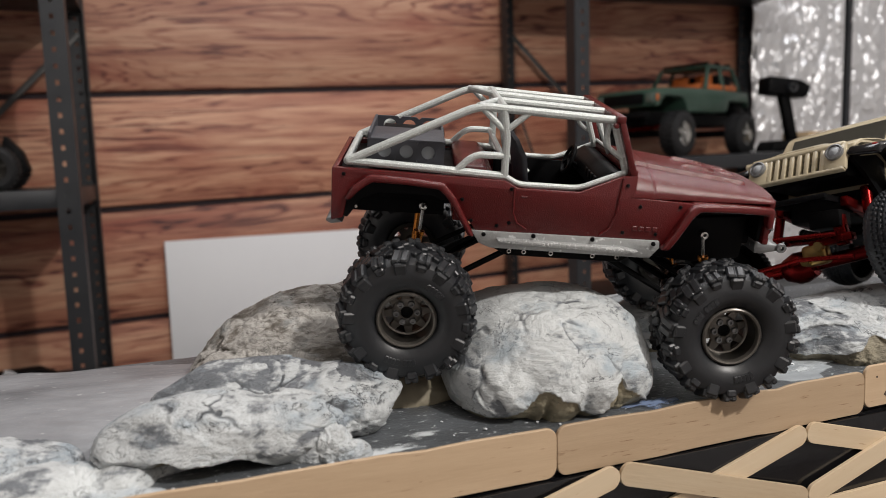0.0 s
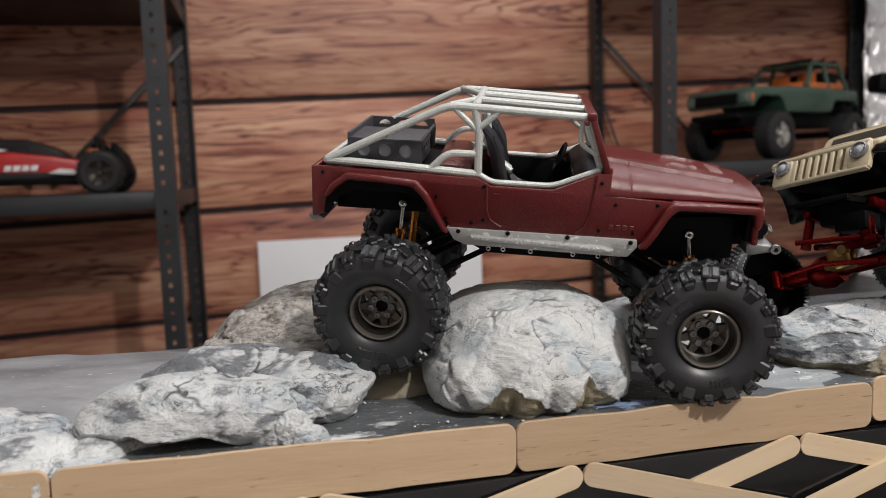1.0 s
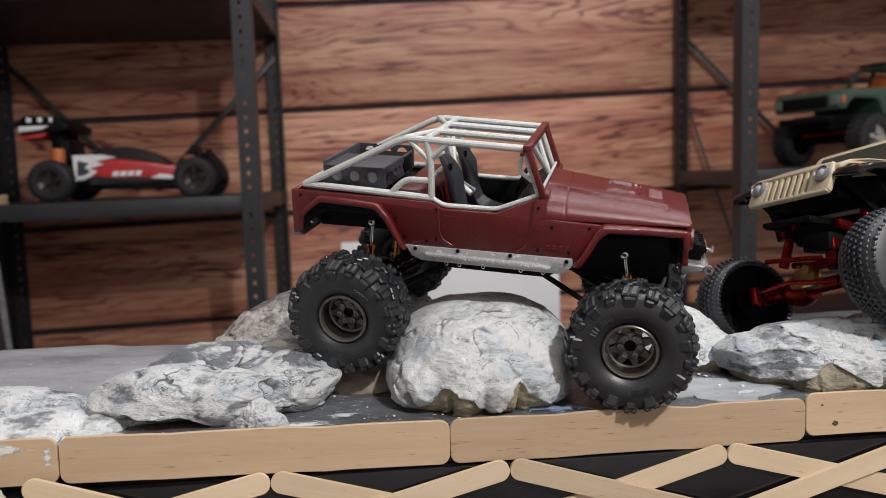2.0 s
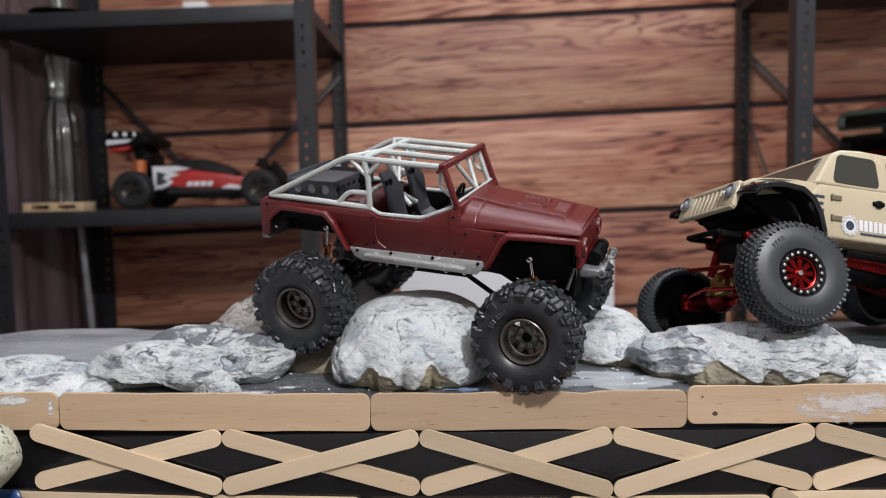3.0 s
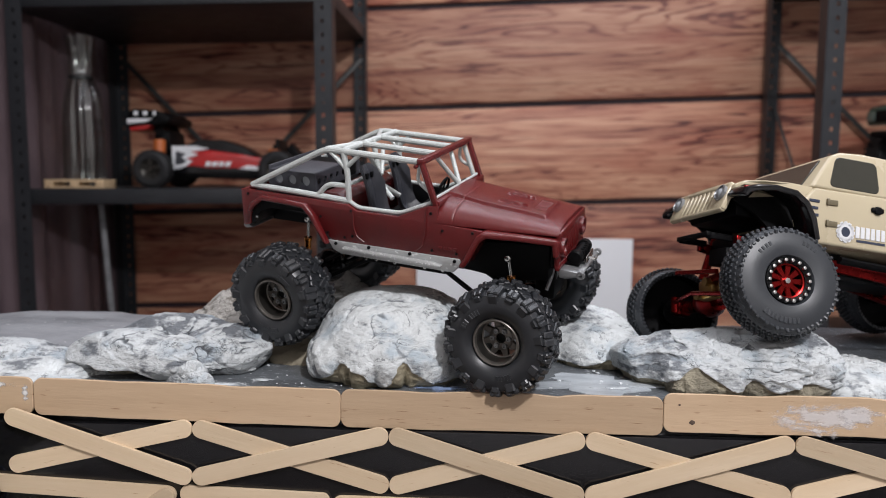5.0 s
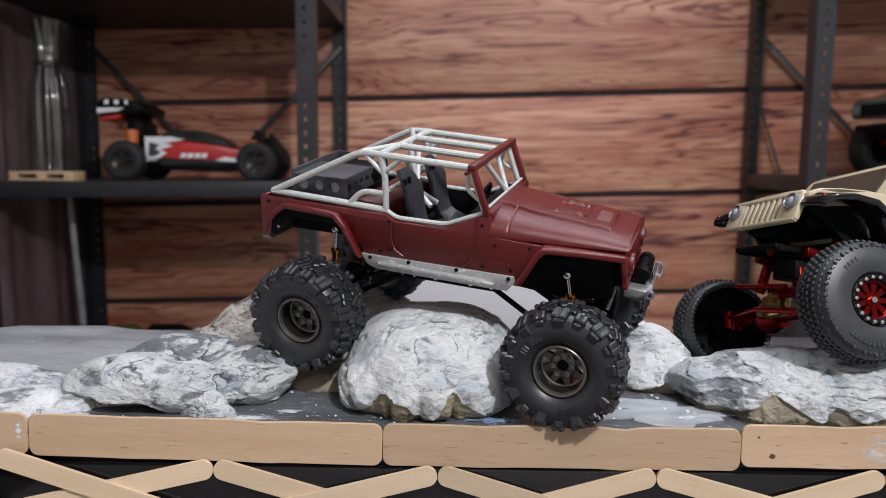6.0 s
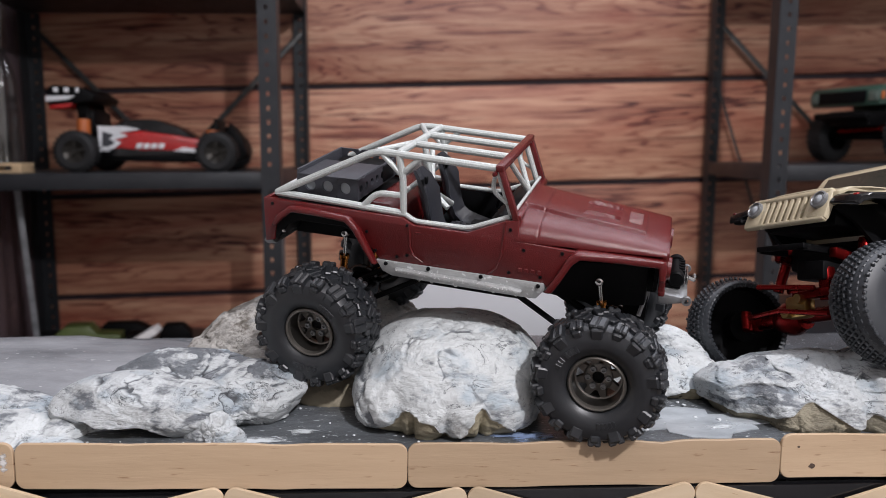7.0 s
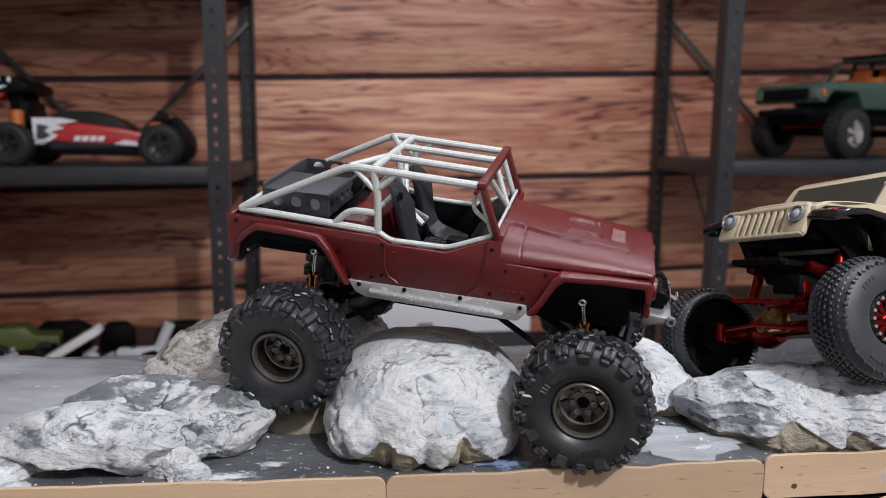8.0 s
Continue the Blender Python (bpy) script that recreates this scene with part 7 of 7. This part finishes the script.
def low_clutter():
    z = 0.6595
    root = thing("toy_truck", pose(-0.705, 1.33, z, 0, 0, 12) @ Matrix.Diagonal((0.8, 0.8, 0.8, 1)), "lime green toy truck among clutter on the low shelf", "toy truck")
    bm = bmesh.new()
    prism(bm, [(-0.08, 0.03), (0.09, 0.03), (0.09, 0.06), (0.03, 0.065), (0.01, 0.09), (-0.05, 0.09), (-0.08, 0.065)], -0.035, 0.035, "y", 0.004)
    part("body", bm, LIME, root)
    for x in (-0.05, 0.055):
        for y, a in ((-0.04, 0), (0.04, 180)):
            simple_wheel(root, pose(x, y, 0.024, 0, 0, a), 0.024, 0.02, RIM_DARK)
    bm = bmesh.new()
    tube(bm, bend([(0, 0, 0.012), (0.05, 0, 0.016), (0.062, 0, 0.045), (0.075, 0, 0.075)], 0.02, 6), 0.013, 14, flat=0.8)
    box(bm, (0.012, 0, 0.012), (0.09, 0.03, 0.024), 0.006)
    solo("white_bracket", bm, PAINT, "white bent plastic bracket on the low shelf", "bracket", pose(-0.475, 1.30, z))
    bm = bmesh.new()
    box(bm, (0, 0, 0), (0.13, 0.05, 0.016), 0.003)
    solo("grey_offcut", bm, WALLPAINT, "pale grey offcut leaning on a dark part", "offcut", pose(-0.585, 1.26, z + 0.043, 0, -31, 4))
    for x, y, sx, h in ((-0.66, 1.42, 0.12, 0.055), (-0.53, 1.38, 0.07, 0.06), (-0.40, 1.42, 0.12, 0.05), (-0.60, 1.335, 0.05, 0.05)):
        bm = bmesh.new()
        prism(bm, [(-sx / 2, 0), (sx / 2, 0), (sx / 2, h * 0.7), (sx / 4, h), (-sx / 3, h), (-sx / 2, h * 0.5)], -0.02, 0.02, "y", 0.004)
        solo("spare_part", bm, BLACK, "black plastic spare part on the low shelf", "spare part", pose(x, y, z, 0, 0, 8), "clutter on the low shelf")


def jumble():
    """Small odds and ends heaped along the low shelf."""
    rng = random.Random(8)
    for i in range(22):
        mat, word = ((BLACK, "black"), (CHARCOAL, "dark grey"), (GREY_PRINT, "grey"), (PAINT, "white"), (BLACK, "black"), (BLUE_TARP, "blue"))[(i * 5 + i // 4) % 6]
        sx, sy, sz = rng.uniform(0.02, 0.06), rng.uniform(0.015, 0.03), rng.uniform(0.012, 0.03)
        x, y = -0.86 + 0.027 * i, 1.20 + 0.05 * (i % 3)
        bm = bmesh.new()
        prism(bm, [(-sx / 2, 0), (sx / 2, 0), (sx * 0.42, sz * 0.6), (sx * 0.1, sz), (-sx * 0.3, sz * 0.9)], -sy / 2, sy / 2, "y", 0.002)
        tube(bm, [(-sx * 0.3, 0, sz * 0.7), (sx * rng.uniform(0.2, 0.6), 0, sz * rng.uniform(1.0, 1.6))], 0.004, 8)
        solo("spare_part", bm, mat, f"small {word} plastic spare part on the low shelf", "spare part", pose(x, y, 0.6595 + 0.0052 * (x + 0.585), 0, 0, rng.uniform(-40, 40)), "clutter on the low shelf")


jumble()
bm = bmesh.new()
box(bm, (0, 0, 0), (0.012, 0.003, 0.374), 0.001)
solo("plastic_strip", bm, PLASTER, "narrow grey plastic strip leaning upright under the shelf", "strip", pose(-0.808, 1.30, 0.8455, 0, -3.2, 20))


LIME = material("lime_plastic", (0.10, 0.135, 0.035), 0.4, scale=30)
low_clutter()


def bench_toy():
    root = thing("toy_car", pose(0.165, 1.47, 0.62, 0, 0, 180), "small red toy pickup standing before the white card", "toy car")
    bm = bmesh.new()
    prism(bm, [(-0.065, 0.014), (0.065, 0.014), (0.068, 0.034), (0.03, 0.038), (0.018, 0.056), (-0.016, 0.056), (-0.022, 0.038), (-0.068, 0.036)], -0.026, 0.026, "y", 0.003)
    body = part("body", bm, RED, root)
    bm = bmesh.new()
    prism(bm, [(0.022, 0.040), (0.014, 0.053), (-0.014, 0.053), (-0.018, 0.040)], -0.0275, 0.0275, "y", 0.001)
    part("window", bm, TINT, body)
    for x in (-0.042, 0.042):
        for y, a in ((-0.026, 0), (0.026, 180)):
            simple_wheel(root, pose(x, y, 0.0145, 0, 0, a), 0.0145, 0.011, RIM_DARK)


bench_toy()


def foam_column():
    """Stacked lumps of pale foam at the course's end."""
    root = thing("foam_column", pose(0, 0, 0), "stack of rounded pale porous foam lumps", "foam lump")
    z = 0.75
    x, y = -0.1755, -0.0215
    d, faces = ICO_LOW
    for i, (r, h) in enumerate(((0.021, 0.047), (0.018, 0.042), (0.017, 0.037), (0.0155, 0.0345), (0.014, 0.0295), (0.011, 0.0245), (0.0135, 0.028))):
        z += h
        cx = x + (0.004 * math.sin(i * 2.4) if i < 6 else 0.0015)
        if i == 5:
            cx -= 0.008
        pts = []
        for n in d:
            k = 1 + 0.10 * noise.noise(Vector(n) * 1.7 + Vector((i, 2 * i, 0))) + 0.03 * noise.noise(Vector(n) * 7) + 0.012 * noise.noise(Vector(n) * 22)
            pts.append((cx + n[0] * r * k, y + n[1] * r * k, z - h / 2 + n[2] * (h * 0.56) * k))
        me = bpy.data.meshes.new("lump")
        me.from_pydata(pts, [], faces)
        me.shade_smooth()
        me.materials.append(FOAM)
        part("lump", me, FOAM, root)


ICO_LOW = ico(5)
foam_column()


def tarp():
    bm = bmesh.new()
    n, k = 50, 60
    g = []
    for i in range(n + 1):
        row = []
        for j in range(k + 1):
            x, z = -0.33 + 0.185 * i / n, 0.751 + 0.205 * j / k
            p = Vector((x * 26, 1.7, z * 26))
            row.append(bm.verts.new((x - 0.022 * j / k - 0.010 * abs(noise.noise(p * 1.9)), -0.010 + 0.007 * noise.noise(p) + 0.004 * abs(noise.noise(p * 2.7)), z)))
        g.append(row)
    for i in range(n):
        for j in range(k):
            bm.faces.new((g[i][j], g[i + 1][j], g[i + 1][j + 1], g[i][j + 1]))
    ob = solo("tarpaulin", bm, BLUE_TARP, "crumpled dark blue tarpaulin hanging at the course's end", "tarpaulin", angle=60)
    sol = ob.modifiers.new("thick", "SOLIDIFY")
    sol.thickness = 0.0008


tarp()
